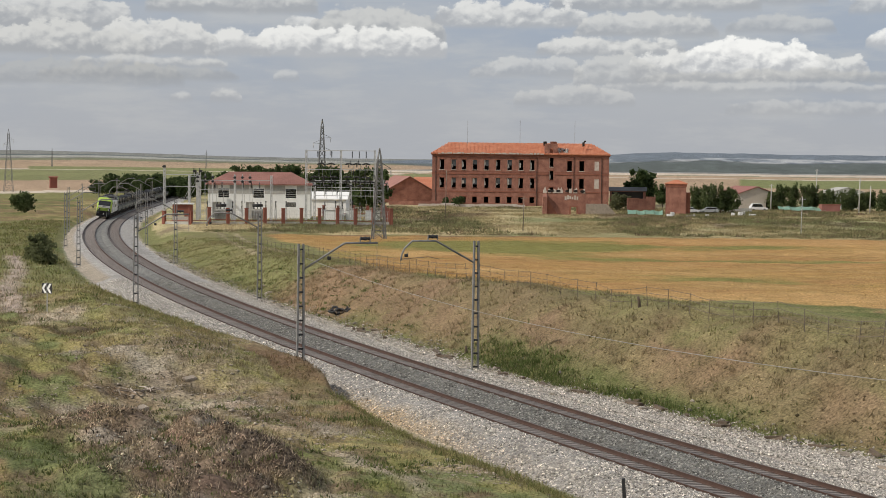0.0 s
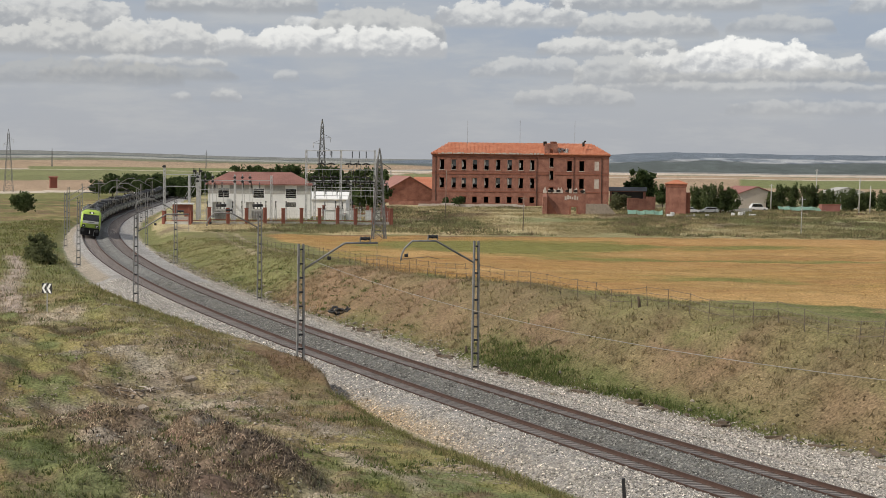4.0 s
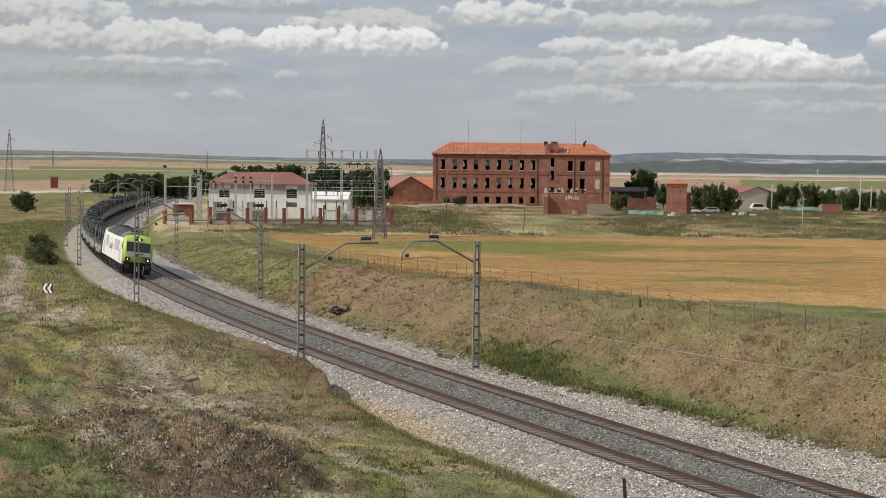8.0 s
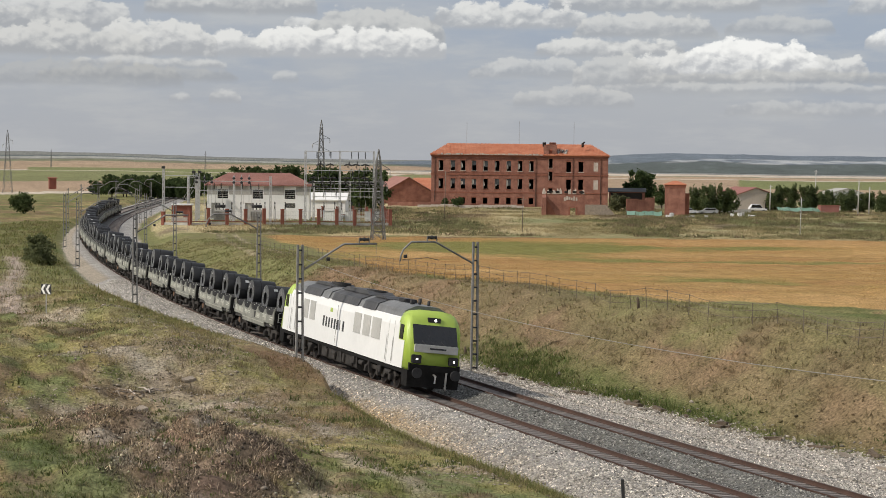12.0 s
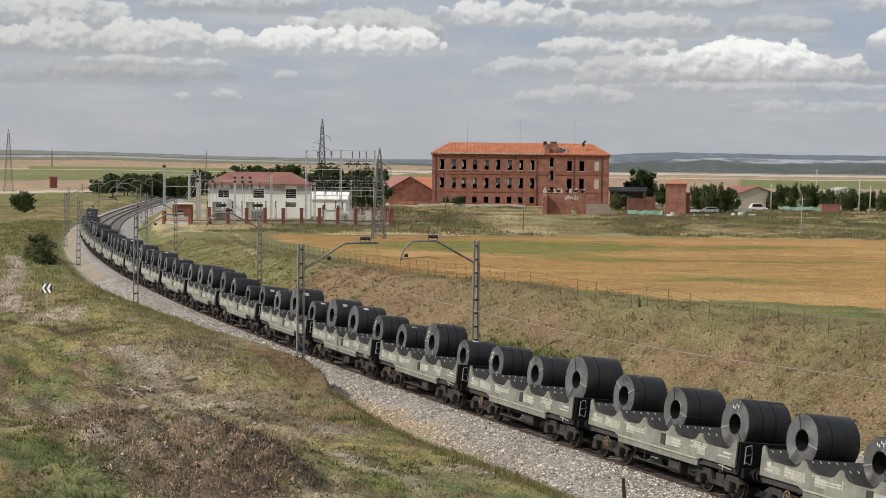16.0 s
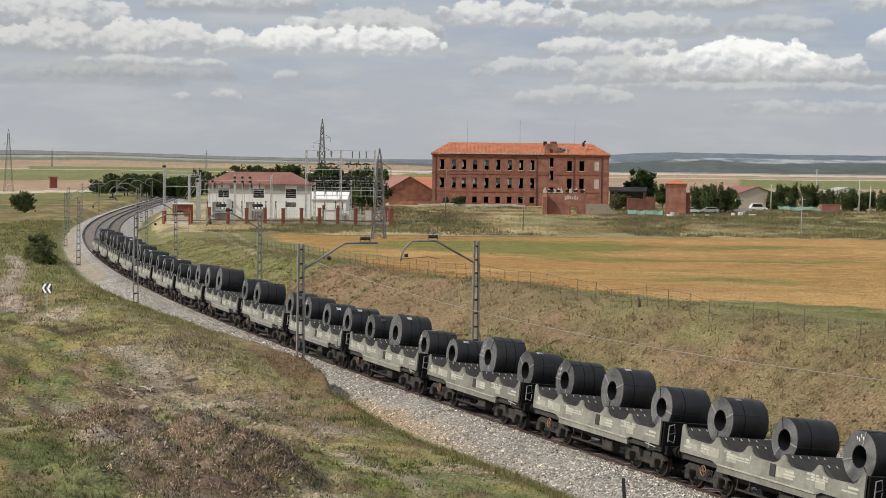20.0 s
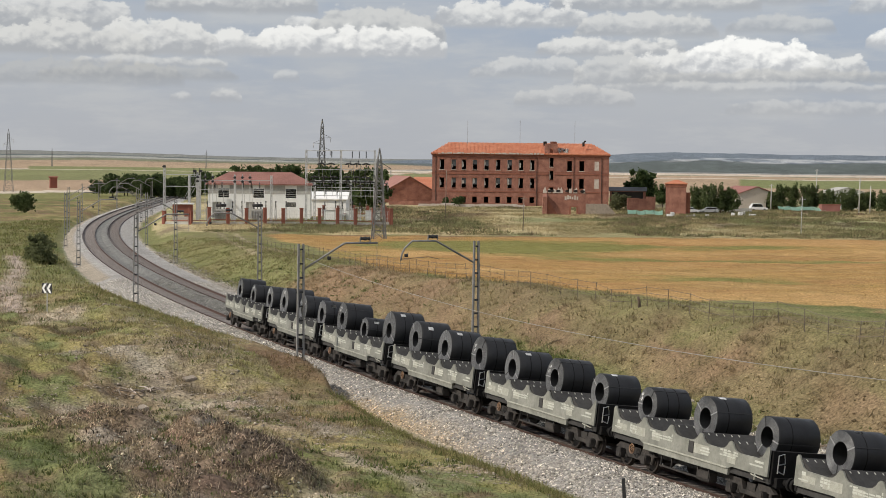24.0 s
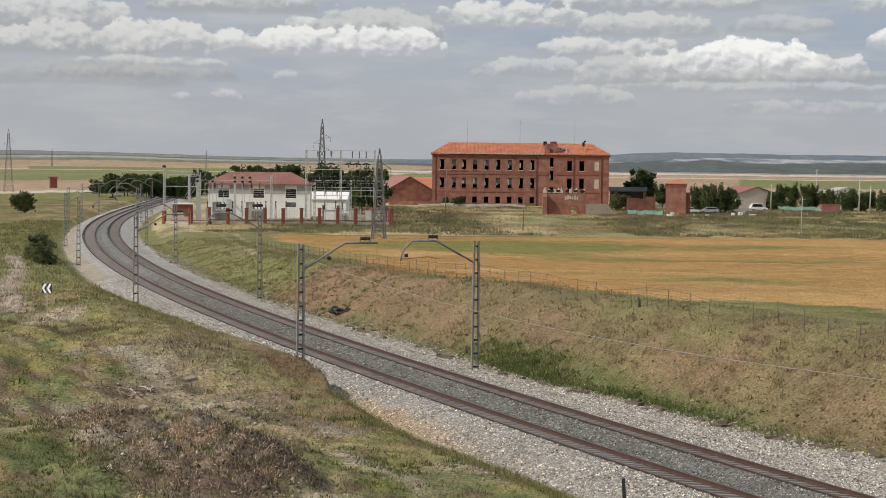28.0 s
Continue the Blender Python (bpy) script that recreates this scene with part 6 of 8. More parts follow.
def build_annex():
    e = thing("ruined_annex", "roofless brick annex with a pale broken parapet", "ruin", pose(20.5, 367, 0.2, 0, 0, 2))
    H = 5.0
    bm = blank()
    wall_with_openings(bm, 0.9, 9.0, -0.4, H, 0, 0.4, [(5.9, 7.1, 0.2, 1.9)])
    box(bm, 8.6, 0.4, -0.4, 9.0, 6, H)
    box(bm, 0.9, 0.4, -0.4, 1.3, 6, H)
    part("front_wall", bm, M_BRICK, e, "red brick front wall")
    bm = blank()
    prism(bm, [(-1.2, -0.4), (0.0, -0.4), (0.0, H - 0.4), (-1.2, H - 1.0)], 0.0, 0.85)
    part("side_buttress", bm, M_BRICK, e, "projecting brick side wall")
    # darker brick wedge in the shape of the buttress's cast shadow
    bm = blank()
    prism(bm, [(0.85, -0.4), (3.6, -0.4), (0.85, 3.9)], -0.45, -0.02, axis="y")
    part("sloping_wall", bm, M_BRICKDARK, e)
    bm = blank()
    box(bm, 9.0, 0.05, -0.4, 13.4, 0.4, 2.6)
    prism(bm, [(13.4, -0.4), (16.2, -0.4), (13.4, 2.6)], 0.05, 0.4, axis="y")
    part("low_wall", bm, M_SLAB, e, "grey-brown low wall")
    r = random.Random(2)
    x = 0.1
    while x < 9.0:
        w = r.uniform(0.5, 1.3)
        bm = blank()
        w *= 0.7
        z1 = H + r.uniform(0.1, 1.0)
        prism(bm, [(x, H - 0.25), (x + w, H - 0.25), (x + w * r.uniform(0.8, 1.0), H + r.uniform(0.1, 0.9)), (x + w * 0.5, z1), (x + w * r.uniform(0.0, 0.25), H + r.uniform(0.1, 0.8))], -0.1, 0.45, axis="y")
        part("parapet_block", bm, M_STONEWHITE if r.random() < 0.75 else M_BRICK, e, "pale broken parapet block")
        x += w + r.uniform(-0.02, 0.3)
    # dark patches on the parapet's front, standing for the shade in its gaps
    for x, w in ((0.9, 1.5), (2.7, 1.1), (4.6, 0.9), (6.3, 1.0), (7.6, 1.2)):
        bm = blank()
        pts = [(x + w / 2 + w / 2 * math.cos(a) * r.uniform(0.8, 1.1), H + 0.18 + 0.3 * math.sin(a) * r.uniform(0.7, 1.2)) for a in [i * 0.7854 for i in range(8)]]
        prism(bm, pts, -0.14, -0.103, axis="y")
        part("gap", bm, M_VOID, e, "dark patch painted as the shade in a parapet gap")
    bm = blank()
    for x0, x1 in ((5.6, 5.9), (7.1, 7.4)):
        box(bm, x0, -0.06, 0.1, x1, -0.003, 2.0)
    box(bm, 5.6, -0.06, 1.903, 7.4, -0.003, 2.15)
    part("door_frame", bm, M_BRICKDARK, e, "dark broken door surround")
    for k in range(6):
        bm = blank()
        box(bm, 4.6 + k * 0.5, -0.05, 3.2 + r.random() * 0.5, 4.9 + k * 0.5 + 0.2 * r.random(), -0.003, 4.0 + r.random() * 0.4)
        part("plaster_patch", bm, M_STONEWHITE, e, "torn plaster patch")


build_annex()


def gable_house(name, label, m, W, Dp, H, rise, wall_mat, roof_mat, over=0.35, openings=(), ridge_along_y=True, opening_mat=None):
    e = thing(name, label, "building", m)
    bm = blank()
    wall_with_openings(bm, 0, W, -0.4, H, 0, 0.3, [o for o in openings])
    box(bm, 0, 0.3, -0.4, 0.3, Dp, H)
    box(bm, W - 0.3, 0.3, -0.4, W, Dp, H)
    box(bm, 0.3, Dp - 0.3, -0.4, W - 0.3, Dp, H)
    if ridge_along_y:
        prism(bm, [(0, H), (W, H), (W / 2, H + rise)], 0, 0.3, axis="y")
        prism(bm, [(0, H), (W, H), (W / 2, H + rise)], Dp - 0.3, Dp, axis="y")
    else:
        prism(bm, [(0, H), (Dp, H), (Dp / 2, H + rise)], 0, 0.3, axis="x")
        prism(bm, [(0, H), (Dp, H), (Dp / 2, H + rise)], W - 0.3, W, axis="x")
    part("wall", bm, wall_mat, e)
    # panels close the openings, near-black for the shade inside unless opening_mat is given
    for o in openings:
        bm = blank()
        box(bm, o[0], 0.2, o[2], o[1], 0.24, o[3])
        part("opening", bm, opening_mat or M_VOID, e, "dark panel filling an opening")
    if ridge_along_y:
        k = rise / (W / 2)
        for sx in (0, 1):
            bm = blank()
            a, b = (-over, H - over * k) if sx == 0 else (W + over, H - over * k), (W / 2, H + rise)
            prism(bm, [(a[0], a[1] + 0.03), (b[0], b[1] + 0.03), (b[0], b[1] + 0.2), (a[0], a[1] + 0.2)], -over, Dp + over, axis="y")
            part("roof_slope", bm, roof_mat, e)
    else:
        k = rise / (Dp / 2)
        for sy in (0, 1):
            bm = blank()
            a, b = (-over, H - over * k) if sy == 0 else (Dp + over, H - over * k), (Dp / 2, H + rise)
            prism(bm, [(a[0], a[1] + 0.03), (b[0], b[1] + 0.03), (b[0], b[1] + 0.2), (a[0], a[1] + 0.2)], -over, W + over, axis="x")
            part("roof_slope", bm, roof_mat, e)
    return e


gable_house("brick_barn", "long red brick barn with a faded tile gable roof", pose(-15.4, 456, 0.3, 0, 0, 12), 13.6, 22, 3.0, 3.9, M_BRICK, M_TILERED)
gable_house("tile_roof_barn", "brick barn with an orange tile roof behind the gabled one", pose(-9.0, 486, 0.3, 0, 0, -6), 10, 20, 3.4, 3.0, M_BRICK, M_TILE, ridge_along_y=False)
gable_house("pale_house", "pale rendered gable house with a maroon roof", pose(70.6, 424, 0.3, 0, 0, 12), 9.4, 14, 4.0, 1.6, M_CREAM, M_PURPLE, openings=[(7.0, 8.2, 0.3, 2.0)])
gable_house("white_store", "low white store with a shallow roof in the substation yard", pose(-25.2, 338, 0.4, 0, 0, -2), 6.6, 7, 3.4, 1.2, M_WHITE, M_WHITE, ridge_along_y=False)
gable_house("open_shed", "low open shed with a dark mono roof beside the brick building", pose(41.8, 446, 0.3, 0, 0, -6), 9, 8, 4.0, 0.8, M_BRICK, M_ROOFDARK, openings=[(0.5, 8.4, 0.2, 3.8)], ridge_along_y=False)
gable_house("white_greenhouse", "small white house among the far trees", pose(97, 442, 0.3, 0, 0, 6), 8.0, 8, 4.4, 1.0, M_WHITE, M_CONCRETE, openings=[(1, 2, 1, 3), (4, 5, 1, 3), (6.4, 7.2, 1, 3)], opening_mat=M_LEAF)
gable_house("far_brick_hut", "tiny red brick hut out in the fields", pose(-147, 662, 0.0, 0, 0, 20), 2.6, 2.6, 3.7, 0.3, M_BRICKPOST, M_BRICKDARK, ridge_along_y=False)


def build_tower():
    e = thing("brick_transformer_tower", "square red brick tower house with a low tile cap", "tower", pose(47.2, 376.5, 0.2, 0, 0, -8))
    bm = blank()
    box(bm, 0, 0, -0.4, 4.3, 4.3, 6.2)
    part("shaft", bm, M_BRICK, e, "red brick shaft")
    bm = blank()
    box(bm, -0.12, -0.12, 6.2, 4.42, 4.42, 6.75)
    part("brick_band", bm, M_BRICKDARK, e)
    bm = blank()
    hip_roof(bm, 0, 4.3, 0, 4.3, 6.75, 0.9, 2.0, over=0.3)
    part("roof", bm, M_TILE, e)
    bm = blank()
    box(bm, 4.3, 0.8, -0.3, 5.2, 3.4, 5.0)
    part("lean_to", bm, M_BRICKDARK, e)


build_tower()


def build_substation_house():
    e = thing("substation_house", "white two-storey substation house with a faded red hipped roof", "building", pose(-42.6, 320, 0.3, 0, 0, 3.5))
    W, Dp, H = 18.6, 9.0, 6.3
    px = 0.1018
    holes = [((c - 365) * px - 0.95, (c - 365) * px + 0.95, 4.0, 5.6) for c in (393, 455, 512)] + [((512 - 365) * px - 0.95, (512 - 365) * px + 0.95, 2.4, 3.2)]
    holes += [((c - 365) * px - 0.8, (c - 365) * px + 0.8, 0.3, 3.2) for c in (380, 440)]
    bm = blank()
    wall_with_openings(bm, 0, W, -0.3, H, 0, 0.35, holes)
    part("front_wall", bm, M_WHITE, e, "white rendered front wall")
    for x in (0, W - 0.35):
        bm = blank()
        box(bm, x, 0.35, -0.3, x + 0.35, Dp, H)
        part("side_wall", bm, M_WHITE, e)
    bm = blank()
    box(bm, 0.35, Dp - 0.35, -0.3, W - 0.35, Dp, H)
    part("back_wall", bm, M_WHITE, e)
    # grey strips on the upper wall, standing for the shade under the eaves
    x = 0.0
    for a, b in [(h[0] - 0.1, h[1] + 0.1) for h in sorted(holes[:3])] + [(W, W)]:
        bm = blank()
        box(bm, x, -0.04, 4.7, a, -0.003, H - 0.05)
        part("grey_band", bm, M_CONCRETE, e, "grey strip painted as the shade under the eaves")
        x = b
    for h in holes:
        bm = blank()
        box(bm, h[0], 0.2, h[2], h[1], 0.24, h[3])
        w = part("window", bm, M_GLASSDARK if h[2] > 1 else M_CONCRETE, e, "dark barred window" if h[2] > 1 else "grey steel door")
        if h[2] > 1:
            for k in range(1, 5):
                bm = blank()
                z = h[2] + (h[3] - h[2]) * k / 5
                box(bm, h[0], 0.1, z - 0.03, h[1], 0.14, z + 0.03)
                part("bar", bm, M_CONCRETE, w)
    bm = blank()
    hip_roof(bm, 0, W, 0, Dp, H, 2.3, 4.2, over=0.5)
    roof = part("roof", bm, M_TILERED, e, "faded red tile roof")
    tile_rows(roof, -0.4, W + 0.4, -0.45, H + 0.2, Dp / 2, H + 2.28, 4.0, 1, 0.36, M_TILERED)
    bm = blank()
    tube(bm, [(W - 0.1, -0.15, 0), (W - 0.1, -0.15, H)], 0.06, 6)
    part("downpipe", bm, M_CONCRETE, e)


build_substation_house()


def build_yard_wall():
    """Brick pillars with a low wall, a rail and mesh between them."""
    e = thing("substation_fence", "red brick pillars with a low grey wall and brown rail", "fence")
    def row(p0, p1, n, h, zz):
        p0, p1 = Vector(p0), Vector(p1)
        d = (p1 - p0).normalized()
        a = math.atan2(d.y, d.x)
        proto = None
        for k in range(n):
            p = p0 + (p1 - p0) * k / (n - 1)
            m = Matrix.Translation((p.x, p.y, z_at(p.x, p.y) - 0.1)) @ Matrix.Rotation(a, 4, "Z")
            if proto is None:
                bm = blank()
                box(bm, -0.26, -0.26, 0, 0.26, 0.26, h)
                box(bm, -0.31, -0.31, h, 0.31, 0.31, h + 0.12)
                proto = part("pillar", bm, M_BRICKPOST, e, "red brick pillar")
                proto.matrix_local = m
            else:
                again("pillar", proto, m, e)
            if k < n - 1:
                q = p0 + (p1 - p0) * (k + 1) / (n - 1)
                L = (q - p).length
                bm = blank()
                box(bm, 0.3, -0.12, 0, L - 0.3, 0.12, 0.55)
                part("low_wall", bm, M_CONCRETE, e, "grey rendered low wall").matrix_local = m
                bm = blank()
                box(bm, 0.3, -0.05, 0.72, L - 0.3, 0.05, 0.84)
                part("rail", bm, M_BRICKDARK, e, "brown rail").matrix_local = m
                bm = blank()
                x = 0.5
                while x < L - 0.35:
                    tube(bm, [(x, 0, 0.55), (x, 0, h - 0.3)], 0.012, 4)
                    x += 0.28
                for z in (1.2, 1.8, h - 0.3):
                    tube(bm, [(0.3, 0, z), (L - 0.3, 0, z)], 0.012, 4)
                part("mesh_panel", bm, M_GALV, e, "thin steel mesh panel").matrix_local = m
    row((-41.2, 288.5, 0), (-8.8, 297.5, 0), 12, 2.75, 0)
    row((-45.9, 291.0, 0), (-41.2, 288.5, 0), 2, 2.2, 0)
    row((-8.8, 297.5, 0), (-11.5, 333.0, 0), 9, 2.4, 0)
    row((-22.5, 333.0, 0), (-11.5, 333.0, 0), 5, 2.2, 0)


build_yard_wall()


def build_hut():
    e = thing("brick_gate_hut", "small brick hut with a flat white roof slab", "hut", pose(-44.6, 291.5, z_at(-43, 290) - 0.1, 0, 0, 5))
    bm = blank()
    wall_with_openings(bm, 0, 3.2, 0, 3.3, 0, 0.3, [(0.9, 1.9, 0.4, 2.3)])
    box(bm, 0, 0.3, 0, 0.3, 3, 3.3)
    box(bm, 2.9, 0.3, 0, 3.2, 3, 3.3)
    part("wall", bm, M_BRICKPOST, e, "red brick wall")
    bm = blank()
    box(bm, -0.1, -0.3, 3.3, 3.4, 3.2, 3.5, bevel=0.03)
    part("roof_slab", bm, M_WHITE, e, "white roof slab")
    bm = blank()
    box(bm, 0.0, -0.35, 0, 3.4, -0.05, 1.3)
    part("low_wall", bm, M_STONEWHITE, e, "pale plastered low wall")


build_hut()


# ---------- steelwork ----------
def lattice(bm, h, w0, w1, n, t=0.09, brace=0.05):
    """A tapering square tower of four legs with crossed braces."""
    zs = [h * (1 - (1 - k / n) ** 1.25) for k in range(n + 1)]
    for sx in (-1, 1):
        for sy in (-1, 1):
            beam(bm, (sx * w0 / 2, sy * w0 / 2, 0), (sx * w1 / 2, sy * w1 / 2, h), t)
    for a, b in zip(zs, zs[1:]):
        wa, wb = (w0 + (w1 - w0) * a / h) / 2, (w0 + (w1 - w0) * b / h) / 2
        for sg in (-1, 1):
            beam(bm, (-wa, sg * wa, a), (wb, sg * wb, b), brace)
            beam(bm, (wa, sg * wa, a), (-wb, sg * wb, b), brace)
            beam(bm, (sg * wa, -wa, a), (sg * wb, wb, b), brace)
            beam(bm, (sg * wa, wa, a), (sg * wb, -wb, b), brace)
            beam(bm, (-wb, sg * wb, b), (wb, sg * wb, b), brace)


def pylon(m, h, w0, arms, name_label, t=0.1):
    e = thing("lattice_pylon", name_label, "pylon", m, group="power pylons")
    bm = blank()
    lattice(bm, h, w0, 0.5, 11, t, t * 0.4)
    part("tower", bm, M_PYLON, e)
    bm = blank()
    lattice_top = [(-0.25, -0.25, 0), (0.25, -0.25, 0), (0.25, 0.25, 0), (-0.25, 0.25, 0)]
    for p in lattice_top:
        beam(bm, p, (0, 0, 1.6), t * 0.8)
    part("peak", bm, M_PYLON, e).matrix_local = pose(0, 0, h)
    for z, sx, L in arms:
        bm = blank()
        beam(bm, (sx * 0.25, -0.25, z), (sx * L, 0, z + 0.1), 0.08)
        beam(bm, (sx * 0.25, 0.25, z), (sx * L, 0, z + 0.1), 0.08)
        beam(bm, (sx * 0.25, 0, z + 0.9), (sx * L, 0, z + 0.1), 0.07)
        a = part("crossarm", bm, M_PYLON, e)
        bm = blank()
        for k in range(5):
            lathe(bm, [(-0.18 * k - 0.02, 0.04), (-0.18 * k - 0.08, 0.13), (-0.18 * k - 0.12, 0.04)], 8, axis="z")
        tube(bm, [(0, 0, 0.1), (0, 0, -1.0)], 0.02, 5)
        part("insulator_string", bm, M_CONCRETE, a, "grey insulator string").matrix_local = pose(sx * L, 0, z)
    return e


pylon(pose(-26.9, 391, 0.3, 0, 0, 10), 18.4, 2.3, [(15.8, 1, 1.9), (14.6, -1, 1.9), (13.0, 1, 1.9)], "slim grey lattice pylon behind the substation gantries", 0.17)
pylon(pose(-8.8, 242, z_at(-9, 242) - 0.1, 0, 0, 12), 10.9, 1.75, [(9.6, 1, 1.6), (7.6, 1, 1.2)], "grey lattice pylon standing at the field's edge", 0.15)
pylon(pose(-139.5, 568, 0, 0, 0, 5), 18.6, 2.8, [(16.6, 1, 1.6), (15.2, -1, 1.6)], "tall thin lattice pylon out on the plain")
for x, y, h in ((-420, 1900, 18), (-252, 1880, 18)):
    pylon(pose(x, y, z_at(x, y)), h, 1.4, [(h - 2, 1, 1.6), (h - 2, -1, 1.6)], "far thin pylon on the plain", 0.16)


def insulator(name, parent, x, y, z, h=0.9, m=None):
    bm = blank()
    n = 6
    prof = [(0.0, 0.03)]
    for k in range(n):
        prof += [(h * (k + 0.2) / n, 0.05), (h * (k + 0.5) / n, 0.17), (h * (k + 0.8) / n, 0.05)]
    prof += [(h, 0.03)]
    lathe(bm, prof, 8, axis="z")
    o = part(name, bm, m or M_DARK, parent, "brown ribbed insulator")
    o.matrix_local = pose(x, y, z)
    return o


def build_gantry(m, posts, H, beams, label, strings, t=0.28):
    e = thing("substation_gantry", label, "gantry", m, group="gantries of the substation")
    for x, h in posts:
        bm = blank()
        lattice(bm, h, t * 1.1, t * 0.9, 9, 0.10, 0.05)
        part("post", bm, M_GALV, e).matrix_local = pose(x, 0, 0)
    for x0, x1, z in beams:
        bm = blank()
        for dy in (-0.16, 0.16):
            beam(bm, (x0, dy, z), (x1, dy, z), 0.10)
        n = max(2, int((x1 - x0) / 0.8))
        for k in range(n):
            a, b = x0 + (x1 - x0) * k / n, x0 + (x1 - x0) * (k + 1) / n
            beam(bm, (a, -0.16, z), (b, 0.16, z), 0.03)
        part("beam", bm, M_GALV, e)
    for x, z, h in strings:
        insulator("insulator", e, x, 0, z - h, h)
        bm = blank()
        tube(bm, [(x, 0, z - h), (x + 0.2, 0.6, z - h - 1.2), (x + 0.1, 1.4, z - h - 2.6)], 0.03, 5)
        part("jumper_wire", bm, M_GALV, e)
    return e


K = 310 / 3134
build_gantry(pose(-23.9, 308, 0.3, 0, 0, 0), [(0, 12.7), (6.0, 12.7), (11.9, 12.7)], 12.7, [(0, 11.9, 12.6), (0, 11.9, 10.4), (0, 11.9, 9.3), (0, 11.9, 7.0), (0, 11.9, 6.2)],
             "tall grey steel gantry with rows of insulators", [(2.0, 12.5, 1.1), (3.2, 12.5, 1.1), (4.4, 12.5, 1.1), (8.0, 12.5, 1.1), (9.2, 12.5, 1.1), (10.4, 12.5, 1.1), (2.2, 9.2, 0.9), (4.2, 9.2, 0.9), (8.2, 9.2, 0.9), (10.2, 9.2, 0.9), (1.2, 7.6, 0.6), (3.0, 7.6, 0.6), (5.0, 7.6, 0.6), (7.4, 7.6, 0.6), (9.4, 7.6, 0.6), (11.0, 7.6, 0.6), (2.6, 10.9, 0.5), (7.6, 10.9, 0.5), (9.0, 10.9, 0.5)])
def strain_row(gx, gy, z, xs, label):
    """Pairs of dark strain insulators that lie in line on each side of a crossbar, with their clamps."""
    e = thing("strain_insulators", label, "insulator", pose(gx, gy, z), group="strain insulators of the gantry")
    for x in xs:
        for side in (-1, 1):
            bm = blank()
            tube(bm, [(x + 0.10 * side, -0.25, 0.18), (x + 0.30 * side, -0.3, 0.05), (x + 0.72 * side, -0.34, -0.06)], [0.10, 0.15, 0.09], 8)
            part("strain_insulator", bm, M_DARK, e, "dark ribbed strain insulator")
        bm = blank()
        tube(bm, [(x, -0.2, -0.55), (x, -0.2, 0.3)], 0.09, 7)
        part("hanger", bm, M_UNDER, e)


for zz, xs in ((10.55, (2.6, 4.3, 7.4, 8.8, 10.4)), (8.25, (1.5, 3.2, 4.8, 7.2, 8.8, 10.4)), (7.45, (1.2, 2.8, 4.4, 7.0, 8.6, 10.2, 11.2)), (6.75, (1.8, 3.6, 7.6, 9.4))):
    strain_row(-23.9, 308, zz, xs, "row of dark strain insulators along a gantry crossbar")
build_gantry(pose(-23.0, 316, 0.3, 0, 0, 0), [(0, 7.4), (6.4, 7.4), (12.2, 7.4)], 7.4, [(0, 12.2, 7.3), (0, 12.2, 5.6), (0, 12.2, 4.6)],
             "low grey switch gantry with crossbars", [(1.5, 7.9, 0.8), (3.0, 7.9, 0.8), (4.5, 7.9, 0.8), (8.0, 7.9, 0.8), (9.5, 7.9, 0.8), (11, 7.9, 0.8), (2, 5.5, .7), (4, 5.5, .7), (9, 5.5, .7), (11, 5.5, .7)])
build_gantry(pose(-47.6, 302, 0.3, 0, 0, 1), [(0, 9.4), (5.6, 8.6), (12.0, 8.2), (18.2, 8.2)], 9, [(0, 5.6, 8.2), (5.6, 18.2, 7.3), (5.6, 18.2, 5.7), (0, 5.6, 6.2)],
             "grey steel portal row before the white house", [(7.4, 7.0, 1.0), (8.6, 7.0, 1.0), (9.8, 7.0, 1.0), (13.4, 7.0, 1.0), (14.8, 7.0, 1.0), (16.2, 7.0, 1.0), (5.0, 9.4, 0.9), (6.0, 9.4, 0.9)])
build_gantry(pose(-44.8, 312, 0.3, 0, 0, 80), [(0, 8.0), (6, 8.0)], 8, [(0, 6, 7.8), (0, 6, 6.0)], "grey steel portal beside the track side of the yard", [(1.5, 7.7, 1.0), (3, 7.7, 1.0), (4.5, 7.7, 1.0)])


# bunches of dark post insulators over the portal row, and lamp heads on its posts
for x, y in ((-41.9, 301.5), (-40.6, 301.5), (-39.3, 301.5), (-35.6, 301.8), (-34.3, 301.8), (-33.0, 301.8)):
    e = thing("post_insulator", "pair of dark ribbed insulators on a thin grey stem", "insulator", pose(x, y, 0.3), group="insulators over the portal row")
    bm = blank()
    tube(bm, [(0, 0, 0), (0, 0, 8.4)], 0.05, 6)
    part("stem", bm, M_GALV, e)
    for z in (6.9, 7.6):
        bm = blank()
        lathe(bm, [(z, 0.05), (z + 0.1, 0.26), (z + 0.3, 0.26), (z + 0.45, 0.05)], 10, axis="z")
        part("insulator", bm, M_DARK, e, "dark insulator")
for x, y, z in ((-47.6, 301.6, 9.6), (-42.4, 301.6, 8.9), (-41.4, 301.6, 8.9)):
    e = thing("yard_floodlight", "dark floodlight head on the portal's post", "lamp", pose(x, y, z), group="floodlights of the yard")
    bm = blank()
    beam(bm, (0, 0, -0.6), (0, 0, 0.1), 0.08)
    part("stem", bm, M_GALV, e)
    bm = blank()
    box(bm, -0.3, -0.2, 0.05, 0.3, 0.2, 0.45, bevel=0.06)
    part("lamp_head", bm, M_DARK, e)


